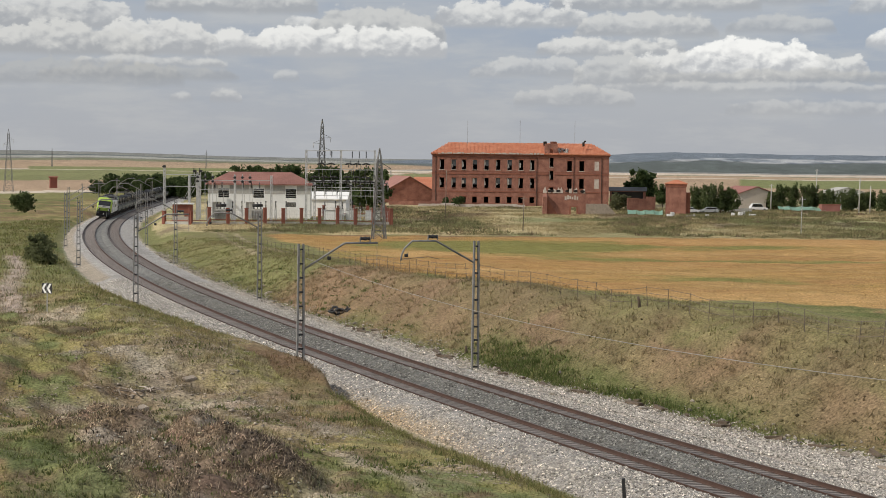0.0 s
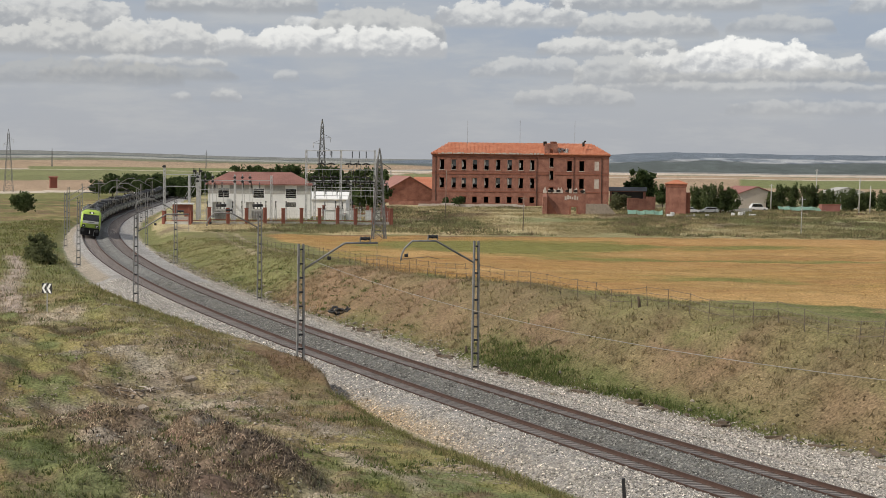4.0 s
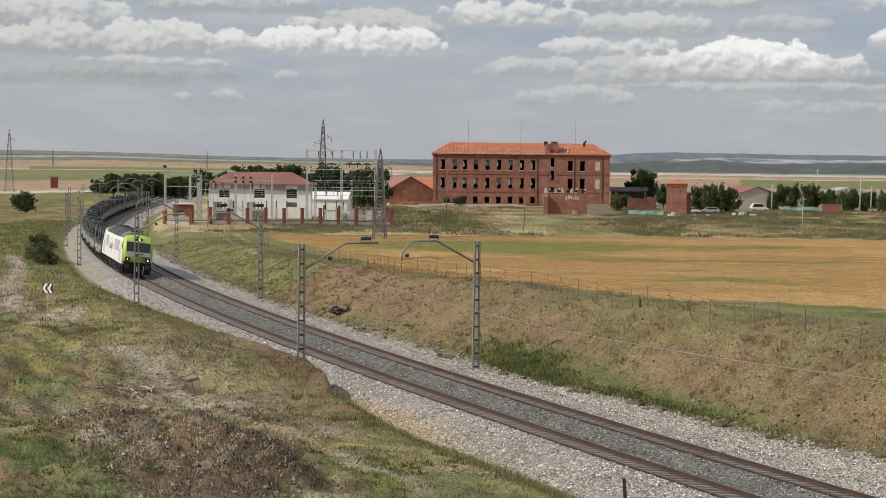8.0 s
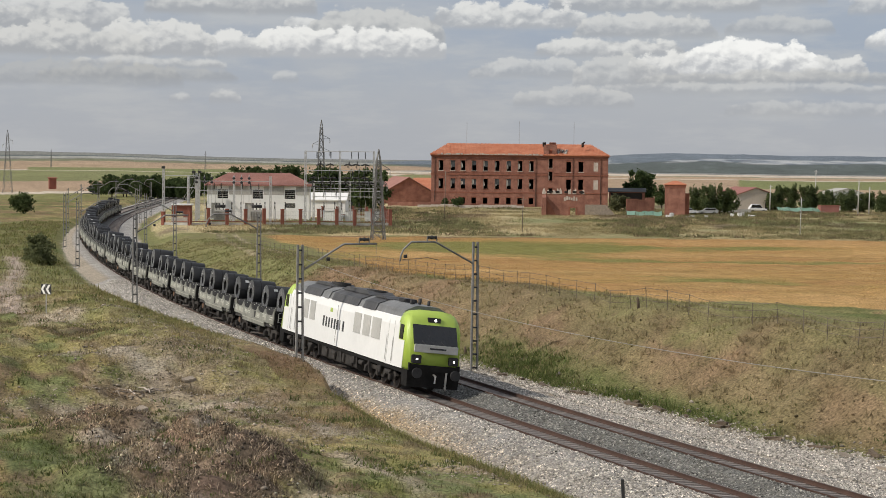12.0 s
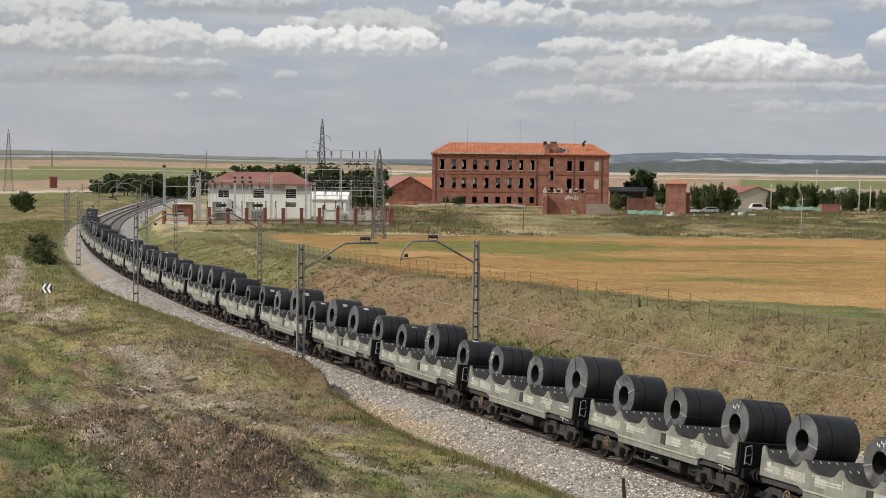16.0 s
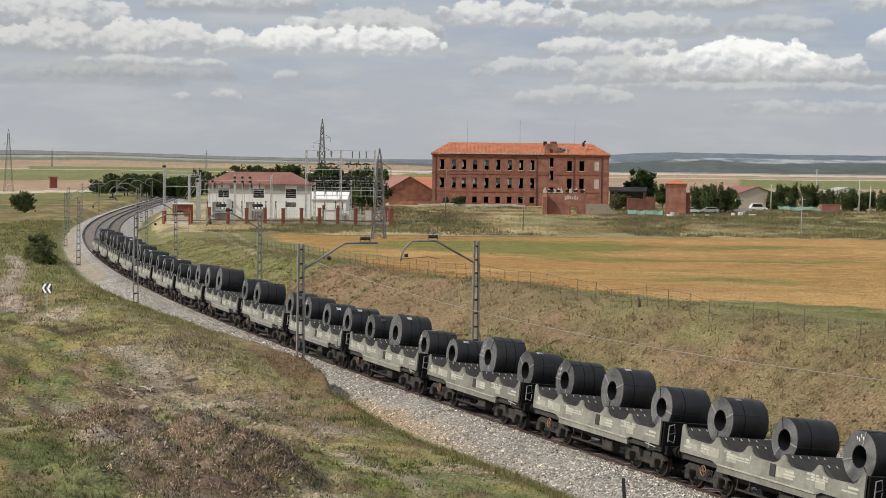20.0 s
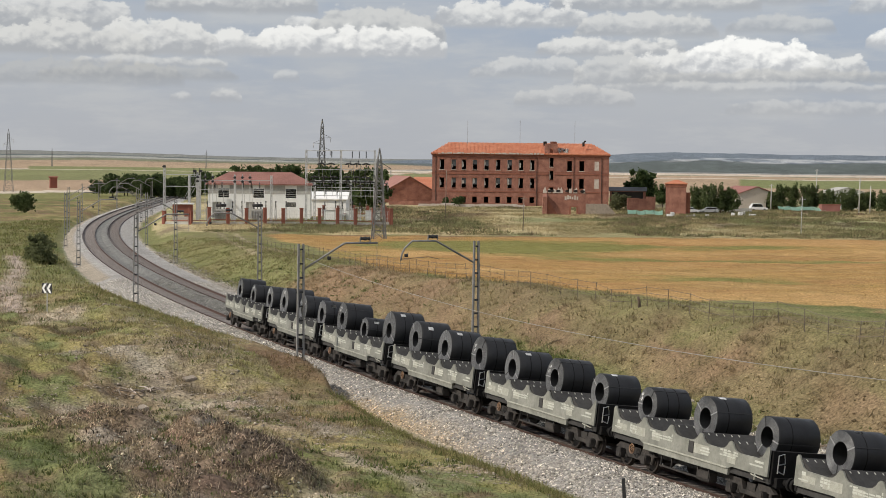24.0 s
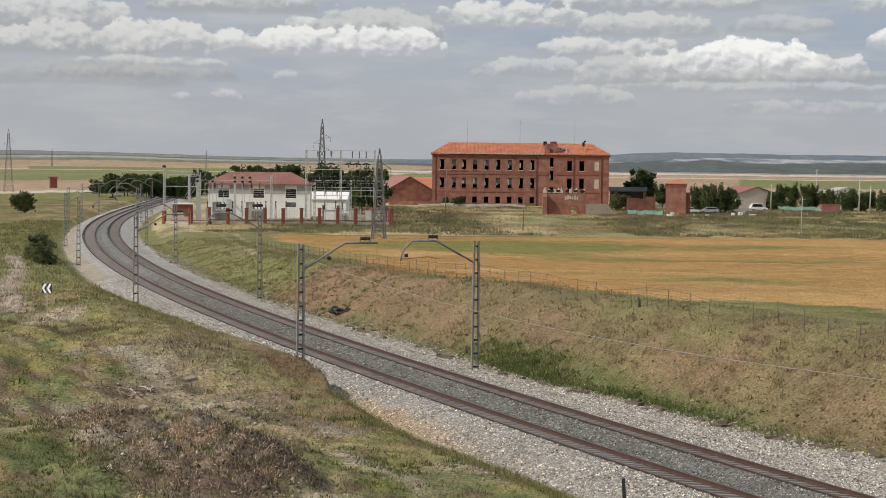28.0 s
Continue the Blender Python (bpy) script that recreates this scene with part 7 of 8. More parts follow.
def build_transformer(x, y, label):
    e = thing("power_transformer", label, "transformer", pose(x, y, 0.3), group="transformers in the yard")
    bm = blank()
    box(bm, -1.0, -0.7, 0.4, 1.0, 0.7, 2.3, bevel=0.06)
    body = part("tank", bm, M_CONCRETE, e, "grey oil tank")
    for k in range(7):
        bm = blank()
        box(bm, -0.95 + k * 0.29, -1.05, 0.6, -0.87 + k * 0.29, -0.7, 2.1)
        part("cooling_fin", bm, M_CONCRETE, body)
    bm = blank()
    box(bm, -0.9, -0.5, 0, 0.9, 0.5, 0.4)
    part("plinth", bm, M_CONCRETE, e)
    bm = blank()
    tube(bm, [(-0.9, 0.4, 2.9), (0.9, 0.4, 2.9)], 0.28, 10)
    part("conservator", bm, M_DARK, e, "dark conservator drum")
    for k in (-0.6, 0, 0.6):
        insulator("bushing", e, k, -0.2, 2.3, 1.2)
    return e


build_transformer(-38.6, 307, "grey power transformer with dark bushings in the yard")
build_transformer(-32.4, 308.5, "grey power transformer with dark bushings in the yard")
for x, y in ((-36.2, 304), (-34.6, 304), (-30.6, 305), (-40.4, 303), (-29.0, 306), (-27.2, 306), (-20.5, 306), (-17.5, 307), (-14.5, 307), (-19, 312), (-16, 312)):
    e = thing("post_insulator_stand", "thin steel stand carrying a ribbed insulator", "switchgear", pose(x, y, 0.3), group="switchgear stands")
    bm = blank()
    lattice(bm, 2.5, 0.35, 0.3, 4, 0.05, 0.03)
    part("stand", bm, M_GALV, e)
    insulator("insulator", e, 0, 0, 2.5, 1.3)
for x, y, w in ((-21.5, 318, 3.2), (-17.5, 319, 1.6), (-14.0, 318, 2.6)):
    e = thing("white_switch_cabinet", "low white switch cabinet in the substation yard", "cabinet", pose(x, y, 0.3), group="white cabinets")
    bm = blank()
    box(bm, 0, 0, 0, w, 1.4, 1.9, bevel=0.05)
    part("body", bm, M_WHITE, e)
    bm = blank()
    box(bm, -0.1, -0.1, 1.9, w + 0.1, 1.5, 2.0)
    part("lid", bm, M_CONCRETE, e)


def pole(x, y, h, mat_, label, r=0.11):
    e = thing("utility_pole", label, "pole", pose(x, y, z_at(x, y) - 0.1, 0, 1), group="utility poles")
    bm = blank()
    tube(bm, [(0, 0, 0), (0, 0, h)], [r, r * 0.7], 8)
    part("shaft", bm, mat_, e)
    bm = blank()
    beam(bm, (-0.5, 0, h - 0.4), (0.5, 0, h - 0.4), 0.07)
    part("crossarm", bm, mat_, e)


pole(12.4, 275, 5.6, M_FENCEPOST, "thin weathered wooden pole in the grass", 0.07)
pole(0.35, 330, 9.2, M_FENCEPOST, "thin weathered wooden pole in the grass", 0.07)
pole(55.8, 276, 6.0, M_GALV, "thin grey steel pole in the grass", 0.07)
for x, y, h in ((95.0, 405, 8.0), (97.5, 405, 6.2), (77.6, 420, 6.5), (93.5, 445, 10)):
    pole(x, y, h, M_CONCRETE, "pale concrete pole beside the far trees", 0.16)


# ---------- cars and clutter before the houses ----------
def build_car(m, paint, label, van=False):
    e = thing("parked_car", label, "car", m, group="cars parked before the houses")
    bm = blank()
    top = 1.75 if van else 1.42
    prism(bm, [(-2.05, 0.32), (2.05, 0.32), (2.1, 0.75), (1.1, 0.92), (0.45, top), (-1.5, top), (-2.0, 0.98), (-2.1, 0.6)], -0.82, 0.82, axis="y")
    bmesh.ops.bevel(bm, geom=bm.edges[:], offset=0.07, segments=2, affect="EDGES")
    body = part("body", bm, paint, e)
    bm = blank()
    prism(bm, [(0.95, 0.95), (0.42, top - 0.1), (-1.45, top - 0.1), (-1.8, 0.98)], -0.83, 0.83, axis="y")
    part("window", bm, M_GLASSDARK, body, "dark side glass")
    for sx in (-1.3, 1.3):
        for sy in (-0.72, 0.72):
            bm = blank()
            lathe(bm, [(-0.1, 0.0), (-0.1, 0.3), (0.1, 0.3), (0.1, 0.0)], 14, axis="y")
            w = part("wheel", bm, M_DARK, e, "black tyre")
            w.matrix_local = pose(sx, sy, 0.3)
    for sy in (-0.55, 0.55):
        bm = blank()
        box(bm, 2.02, sy - 0.16, 0.58, 2.11, sy + 0.16, 0.74)
        part("headlight", bm, M_LABEL, body)


build_car(pose(53.4, 385, z_at(53, 385), 0, 0, 10), M_CARWHITE, "small white car parked beside the brick tower")
build_car(pose(52.6, 392, z_at(53, 392), 0, 0, 25), M_DARK, "dark car parked beside the brick tower")
build_car(pose(57.8, 386, z_at(58, 386), 0, 0, 180), M_CARSILVER, "silver car parked before the hedge")
build_car(pose(73.8, 415, z_at(73.8, 415), 0, 0, 5), M_CARWHITE, "white hatchback parked before the pale house", True)


def build_netting(m, w, label):
    e = thing("netting_enclosure", label, "enclosure", m, group="netting enclosures")
    for k in range(5):
        bm = blank()
        beam(bm, (w * k / 4, 0, -0.2), (w * k / 4, 0, 1.25), 0.08)
        part("post", bm, M_FENCEPOST, e)
    for k in range(4):
        bm = blank()
        x0, x1 = w * k / 4 + 0.05, w * (k + 1) / 4 - 0.05
        n = 6
        rows = [[bm.verts.new((x0 + (x1 - x0) * i / n, -2.4 + 2.4 * j, 0.3 + 0.85 * j - 0.15 * math.sin(math.pi * i / n) * (k % 2 + j))) for i in range(n + 1)] for j in (0, 1)]
        for i in range(n):
            bm.faces.new((rows[0][i], rows[0][i + 1], rows[1][i + 1], rows[1][i]))
        bmesh.ops.solidify(bm, geom=bm.faces[:], thickness=0.02)
        part("net", bm, M_GREENNET, e, "faded green netting")


build_netting(pose(38.6, 372, z_at(41, 372), 0, 0, -4), 7.4, "low run of posts hung with faded green netting")
build_netting(pose(78.0, 414, z_at(80, 414), 0, 0, 2), 11.0, "low run of posts hung with faded green netting")
e = thing("brown_container", "rust-brown shed box beside the netting", "container", pose(88.0, 412, z_at(88, 412), 0, 0, 4))
bm = blank()
box(bm, 0, 0, 0, 4.4, 2.4, 1.7, bevel=0.04)
part("body", bm, M_PURPLE, e)
bm = blank()
box(bm, -0.1, -0.1, 1.7, 4.5, 2.5, 1.8)
part("lid", bm, M_BRICKDARK, e)


def build_low_walls():
    for x0, y0, x1, y1, h, m, label in ((-6.0, 424, 19.5, 424, 1.0, M_STONEWHITE, "low pale broken plaster wall before the brick building"), (-13.5, 436, 0.0, 436, 1.3, M_BRICK, "low red brick wall beside the barn"),
                                        (41.0, 395, 47.5, 397, 3.7, M_BRICK, "weathered brick garden wall"), (54, 400, 70, 402, 1.0, M_CONCRETE, "low grey wall before the hedge")):
        L = math.hypot(x1 - x0, y1 - y0)
        e = thing("garden_wall", label, "wall", pose(x0, y0, z_at((x0 + x1) / 2, y0) - 0.2, 0, 0, math.degrees(math.atan2(y1 - y0, x1 - x0))))
        r = random.Random(int(x0 * 7))
        bm = blank()
        x = 0.0
        while x < L:
            w = min(r.uniform(1.5, 4.0), L - x)
            box(bm, x, 0, 0, x + w, 0.3, h * r.uniform(0.75, 1.1))
            x += w
            if w < 0.05:
                break
        part("wall_run", bm, m, e)
        bm = blank()
        box(bm, 0, -0.05, -0.2, L, 0.35, 0.15)
        part("footing", bm, M_CONCRETE, e)


build_low_walls()
# ---------- trees, bushes, grass, loose stone ----------
def fast_mesh(name, verts, tris, material, tint):
    """verts (n, 3), tris (m, 3), tint (n, 3) as arrays."""
    me = bpy.data.meshes.new(name)
    me.vertices.add(len(verts))
    me.vertices.foreach_set("co", np.asarray(verts, np.float32).ravel())
    me.loops.add(len(tris) * 3)
    me.loops.foreach_set("vertex_index", np.asarray(tris, np.int32).ravel())
    me.polygons.add(len(tris))
    me.polygons.foreach_set("loop_start", np.arange(0, len(tris) * 3, 3, dtype=np.int32))
    me.polygons.foreach_set("loop_total", np.full(len(tris), 3, np.int32))
    if tint is not None:
        a = me.attributes.new("tint", "FLOAT_COLOR", "POINT")
        c = np.ones((len(verts), 4), np.float32)
        c[:, :3] = tint
        a.data.foreach_set("color", c.ravel())
    me.materials.append(material)
    me.update(calc_edges=True)
    return new(name, me)


def leaf_cloud(rs, lobes, n, size):
    """Small two-triangle leaves strewn through lobes (x, y, z, rx, ry, rz), thicker towards their skins."""
    w = np.array([l[3] * l[4] * l[5] for l in lobes]) ** 0.7
    pick = rs.choice(len(lobes), n, p=w / w.sum())
    L = np.array(lobes)[pick]
    d = rs.normal(size=(n, 3))
    d /= np.linalg.norm(d, axis=1)[:, None]
    rad = rs.uniform(0.15, 1.0, n) ** 0.5 * (1 + 0.22 * np.sin(d[:, 0] * 5 + d[:, 2] * 7 + pick) + 0.16 * np.sin(d[:, 1] * 13 + d[:, 0] * 11 + 2 * pick)) * rs.uniform(0.85, 1.18, n)
    c = L[:, :3] + d * L[:, 3:] * rad[:, None]
    a = rs.normal(size=(n, 3))
    a /= np.linalg.norm(a, axis=1)[:, None]
    b = np.cross(a, d + rs.normal(size=(n, 3)) * 0.6)
    b /= np.linalg.norm(b, axis=1)[:, None] + 1e-9
    s = (size * rs.uniform(0.5, 1.3, n))[:, None]
    v = np.stack([c - a * s, c + b * s * 0.6, c + a * s, c - b * s * 0.6], 1).reshape(-1, 3)
    i = np.arange(n)[:, None] * 4
    return v, np.concatenate([i + [0, 1, 2], i + [0, 2, 3]])


def build_tree(name, label, x, y, h, w, seed, material=None, n=900, bush=False, z=None, tall=False):
    rs = np.random.RandomState(seed)
    e = thing(name, label, "bush" if bush else "tree", pose(x, y, (z_at(x, y) if z is None else z) - 0.05), group="bushes" if bush else "trees")
    if not bush:
        bm = blank()
        tube(bm, [(0, 0, -0.2), (0.05, 0, h * 0.2), (0.1 * w / 3, 0.05, h * 0.45), (0.05, 0.0, h * 0.8)], [0.05 * h * 0.55, 0.04 * h * 0.5, 0.02 * h * 0.5, 0.01], 8)
        part("trunk", bm, M_BARK, e)
        for k in range(5):
            a = k * 1.3 + seed
            bm = blank()
            z0 = h * (0.25 + 0.09 * k)
            tube(bm, [(0.05, 0, z0), (math.cos(a) * w * 0.2, math.sin(a) * w * 0.2, z0 + h * 0.12), (math.cos(a) * w * 0.38, math.sin(a) * w * 0.38, z0 + h * 0.18)], [0.012 * h, 0.008 * h, 0.003 * h], 6)
            part("limb", bm, M_BARK, e)
    lobes = []
    k = 8 if bush else 20
    for j in range(k):
        a = rs.uniform(0, 6.28)
        rr = rs.uniform(0.0, 0.40) * w
        zz = h * (rs.uniform(0.2, 0.75) if bush else rs.uniform(0.18 if tall else 0.28, 0.84))
        r0 = w * rs.uniform(0.09, 0.24) * (1.2 - 0.65 * (zz / h))
        lobes.append((math.cos(a) * rr, math.sin(a) * rr, zz, r0, r0, r0 * rs.uniform(0.7, 1.0) * (1.5 if tall else 1)))
    lobes.append((0, 0, h * 0.42, w * 0.33, w * 0.33, h * 0.36))
    if tall:
        for j in range(4):
            a = rs.uniform(0, 6.28)
            lobes.append((math.cos(a) * w * 0.25, math.sin(a) * w * 0.25, h * rs.uniform(0.7, 0.85), w * 0.09, w * 0.09, h * rs.uniform(0.14, 0.22)))
    v, t = leaf_cloud(rs, lobes, n * (3 if bush else 4), 0.042 * (h + w) * 0.5 if not bush else 0.06 * h)
    v[:, 2] = np.clip(v[:, 2], 0.02 if bush or tall else h * 0.12, h * 1.04)
    ob = fast_mesh("crown", v, t, material or M_LEAF, None)
    ob.parent = e
    return e


r = random.Random(31)
# belt of trees beyond the bend
for k in range(19):
    build_tree("field_tree", "dark leafy tree in the belt beyond the bend", -102.6 + k * 1.65, 535 + r.uniform(-8, 12), r.uniform(6.6, 8.6) - 0.07 * abs(k - 8), r.uniform(6.4, 8.4), 100 + k, n=800)
for k in range(7):
    build_tree("field_tree", "dark leafy tree behind the substation", -82 + k * 4.0, 560 + r.uniform(-6, 6), r.uniform(6.5, 8.5), r.uniform(4.5, 6), 120 + k, n=700)
for k in range(10):
    build_tree("yard_tree", "dense green tree behind the substation yard", -38 + k * 2.6, 372 + r.uniform(-5, 10), r.uniform(9.6, 11.4), r.uniform(6.0, 7.8), 140 + k, M_LEAF, n=1400)
for k in range(4):
    build_tree("yard_tree", "low dark tree behind the white house", -46 + k * 3.2, 410 + r.uniform(-5, 5), r.uniform(9.6, 11.2), r.uniform(5.5, 7), 160 + k, n=800)
build_tree("garden_tree", "broad dark green tree beside the brick building", 50.9, 455, 10.4, 9.4, 181, n=2000)
build_tree("garden_tree", "dark green tree beside the brick building", 53.4, 432, 6.6, 4.4, 182, n=900)
build_tree("garden_bush", "round olive bush against the annex", 39.6, 402, 4.6, 5.4, 183, M_LEAFOLIVE, 900, bush=True)
build_tree("garden_bush", "dark bush against the brick building", 3.2, 425, 3.0, 4.6, 184, n=500, bush=True)
build_tree("garden_bush", "dark bush against the brick building", 0.6, 427, 2.6, 2.6, 185, n=400, bush=True)
for k in range(7):
    build_tree("hedge_tree", "dense dark hedge tree before the houses", 55.6 + k * 1.35, 392 + r.uniform(-3, 3), r.uniform(5.4, 7.2), r.uniform(3.0, 4.4), 190 + k, M_LEAFMID, n=650, tall=True)
for k in range(15):
    build_tree("hedge_tree", "dark tree in the far garden row", 79 + k * 2.3, 424 + r.uniform(-5, 5), r.uniform(4.4, 7.0), r.uniform(3.8, 5.4), 210 + k, M_LEAFMID, n=800, tall=True)
build_tree("field_bush", "round dark green bush on the open plain", -86.2, 364, 5.0, 6.2, 240, M_LEAFMID, 1100, bush=True)
build_tree("field_bush", "rough olive bush above the track", -44.6, 196, 3.4, 3.9, 241, M_BUSH, 1500, bush=True)
build_tree("field_bush", "rough olive bush above the track", -42.3, 186, 2.6, 3.2, 242, M_BUSH, 1000, bush=True)


def tufts(name, label, x, y, hgt, spread, blades, tint_fn, seed, wide=0.022, vary=(0.6, 1.42)):
    """Tufts of bent grass blades at the places given."""
    rs = np.random.RandomState(seed)
    z = ground_z(x, y)
    n = len(x)
    X, Y, Z, H = (np.repeat(v, blades) for v in (x, y, z, hgt))
    m = n * blades
    a, lean = rs.uniform(0, 6.28, m), rs.uniform(0.2, 1.1, m)
    px, py = X + rs.normal(0, 1, m) * np.repeat(spread, blades), Y + rs.normal(0, 1, m) * np.repeat(spread, blades)
    hh = H * rs.uniform(0.45, 1.1, m)
    w = wide * rs.uniform(0.5, 1.4, m) * (0.8 + np.hypot(X, Y) / 160)
    q = rs.uniform(0, 6.28, m)
    v = np.empty((m, 3, 3))
    v[:, 0] = np.stack([px - np.cos(q) * w, py - np.sin(q) * w, Z - 0.04], 1)
    v[:, 1] = np.stack([px + np.cos(q) * w, py + np.sin(q) * w, Z - 0.04], 1)
    v[:, 2] = np.stack([px + np.cos(a) * hh * lean, py + np.sin(a) * hh * lean, Z + hh * (1 - lean * 0.35)], 1)
    c = np.repeat(np.repeat(tint_fn(x, y, rs), blades, 0) * rs.uniform(*vary, m)[:, None], 3, 0)
    tr = np.arange(m * 3).reshape(-1, 3)
    ob = fast_mesh(name, v.reshape(-1, 3), tr, M_GRASS, c)
    return tagged(ob, label, "grass", kind="stuff")


def belt_tint(x, y, rs):
    return ground_tint(x, y) * rs.uniform(0.8, 1.15, (len(x), 1))


def grass_tint(x, y, rs):
    c = ground_tint(x, y)
    g = np.array((0.115, 0.145, 0.042))
    d = np.array((0.37, 0.31, 0.19))
    k = rs.uniform(0, 1, len(x))[:, None]
    return np.where(k < 0.5, c * 1.2, np.where(k < 0.80, c * 0.65 + d * 0.42, c * 0.7 + g * 0.45))


def scatter(n, x0, x1, y0, y1, seed, keep):
    rs = np.random.RandomState(seed)
    x, y = rs.uniform(x0, x1, n), rs.uniform(y0, y1, n)
    s, off = off_of(x, y)
    k = keep(x, y, s, off, rs)
    return x[k], y[k], s[k], off[k]


def in_view(x, y):
    return np.abs(x / y) < 0.27


x, y, s, off = scatter(120000, -34, 16, 44, 132, 1, lambda x, y, s, o, rs: in_view(x, y) & (o < left_edge(s) - 0.3) & (rs.uniform(0, 1, len(x)) < 0.16 + 1.15 * (fractal(x, y, 0.3, 61) - 0.3)))
rs = np.random.RandomState(2)
tufts("slope_grass", "dry and green grass on the rough slope", x, y, np.clip(rs.normal(0.17, 0.07, len(x)), 0.05, 0.45), np.full(len(x), 0.12), 5, grass_tint, 3, 0.017)
x, y, s, off = scatter(165000, -42, 45, 55, 240, 4, lambda x, y, s, o, rs: in_view(x, y) & (o > right_toe(s) - 0.1) & (o < 19.5) & (rs.uniform(0, 1, len(x)) < 1.6 * (fractal(x, y, 0.28, 63) - 0.18)))
tufts("bank_grass", "dry grass and weeds on the cutting slope", x, y, np.clip(rs.normal(0.20, 0.09, len(x)), 0.06, 0.55), np.full(len(x), 0.18), 4, grass_tint, 5, 0.018, (0.8, 1.5))
def tussock_tint(x, y, rs):
    return (ground_tint(x, y) * 0.75 + np.array((0.155, 0.128, 0.08))) * rs.uniform(0.8, 1.2, (len(x), 1))


x, y, s, off = scatter(20000, -42, 45, 55, 190, 14, lambda x, y, s, o, rs: in_view(x, y) & (((o > right_toe(s) + 0.5) & (o < 19)) & (y > 0) | ((o < -6) & (y > 60) & (y < 150))) & (fractal(x, y, 0.5, 64) > np.where(o > 0, 0.46, 0.56)))
tufts("dry_tussocks", "pale dry grass tussocks on the slopes", x, y, np.clip(rs.normal(0.27, 0.10, len(x)), 0.1, 0.55), np.full(len(x), 0.16), 12, tussock_tint, 15, 0.02, (0.6, 1.35))
x, y, s, off = scatter(16000, -75, -20, 120, 320, 6, lambda x, y, s, o, rs: in_view(x, y) & (o < -5) & (o > -45))
tufts("verge_grass", "rough grass on the open plain", x, y, np.clip(rs.normal(0.4, 0.15, len(x)), 0.1, 0.9), np.full(len(x), 0.3), 5, grass_tint, 7, 0.03)
x, y, s, off = scatter(60000, -40, 110, 256, 425, 8, lambda x, y, s, o, rs: in_view(x, y) & (o > 16) & (rs.uniform(0, 1, len(x)) < 2.2 * (fractal(x, y * 0.5, 0.16, 95) - 0.28)))
tufts("meadow_grass", "tall dry grass and weeds before the houses", x, y, np.clip(rs.normal(0.30, 0.16, len(x)) + 0.5 * np.clip(fractal(x, y, 0.12, 97) - 0.52, 0, 1), 0.08, 0.8), np.full(len(x), 0.7), 9, belt_tint, 9, 0.016, (0.7, 1.3))


def lush_tint(x, y, rs):
    return np.where(rs.uniform(0, 1, (len(x), 1)) < 0.7, np.array((0.115, 0.15, 0.05)), np.array((0.24, 0.24, 0.10))) * rs.uniform(0.75, 1.3, (len(x), 1))


x, y, s, off = scatter(60000, -12, 26, 66, 125, 51, lambda x, y, s, o, rs: in_view(x, y) & (o > right_toe(s) - 0.1) & (np.exp(-(((s - 39) / 7) ** 2 + ((o - 10.3) / 1.5) ** 2)) + 0.75 * np.exp(-(((s - 24) / 15) ** 2 + ((o - right_toe(s) - 0.7) / 0.8) ** 2)) + 0.5 * (fractal(x, y, 0.7, 53) - 0.5) > rs.uniform(0.35, 0.8, len(x))))
tufts("lush_grass", "fresh green grass and weeds at the foot of the cutting", x, y, np.clip(rs.normal(0.30, 0.12, len(x)), 0.08, 0.6), np.full(len(x), 0.16), 7, lush_tint, 52, 0.02)


def weedy_tint(x, y, rs):
    k = rs.uniform(0, 1, (len(x), 1))
    return np.where(k < 0.6, np.array((0.125, 0.125, 0.062)), np.where(k < 0.85, np.array((0.20, 0.175, 0.10)), np.array((0.15, 0.105, 0.075)))) * rs.uniform(1.0, 1.6, (len(x), 1))


x, y, s, off = scatter(9000, -35, 110, 258, 420, 18, lambda x, y, s, o, rs: in_view(x, y) & (o > 16) & (fractal(x, y * 0.4, 0.09, 98) > 0.52 - 0.1 * np.clip((x - 10) / 40, 0, 1)))
tufts("meadow_weeds", "dark tall weeds in clumps before the houses", x, y, np.clip(rs.normal(0.5, 0.2, len(x)), 0.15, 1.1), np.full(len(x), 0.55), 16, weedy_tint, 19, 0.03, (0.7, 1.3))


def corn_tint(x, y, rs):
    return ground_tint(x, y) * rs.uniform(0.9, 1.1, (len(x), 1))


x, y, s, off = scatter(40000, -25, 75, 95, 262, 10, lambda x, y, s, o, rs: in_view(x, y) & (o > field_edge(s) + 0.5))
tufts("ripe_corn", "ripe ochre corn standing in the field", x, y, np.clip(rs.normal(0.10, 0.03, len(x)), 0.05, 0.2), np.full(len(x), 0.4), 4, corn_tint, 11, 0.008, (0.9, 1.12))


def weed_tint(x, y, rs):
    return np.array((0.12, 0.14, 0.055)) * rs.uniform(0.75, 1.4, (len(x), 1))


x, y, s, off = scatter(9000, -32, 45, 45, 170, 12, lambda x, y, s, o, rs: in_view(x, y) & ((o < -5.5) | ((o > right_toe(s) + 0.3) & (o < 13))) & (fractal(x, y, 0.4, 67) > np.where(o < 0, 0.60, np.where(o < 10.5, 0.48, 0.57))))
tufts("green_weeds", "low dark green weeds in patches", x, y, np.clip(rs.normal(0.19, 0.07, len(x)), 0.08, 0.45), np.full(len(x), 0.28), 14, weed_tint, 13, 0.03)


def fringe_tint(x, y, rs):
    k = rs.uniform(0, 1, (len(x), 1))
    return np.where(k < 0.55, np.array((0.27, 0.25, 0.11)), np.where(k < 0.85, np.array((0.17, 0.19, 0.07)), np.array((0.36, 0.30, 0.17)))) * rs.uniform(0.8, 1.2, (len(x), 1))


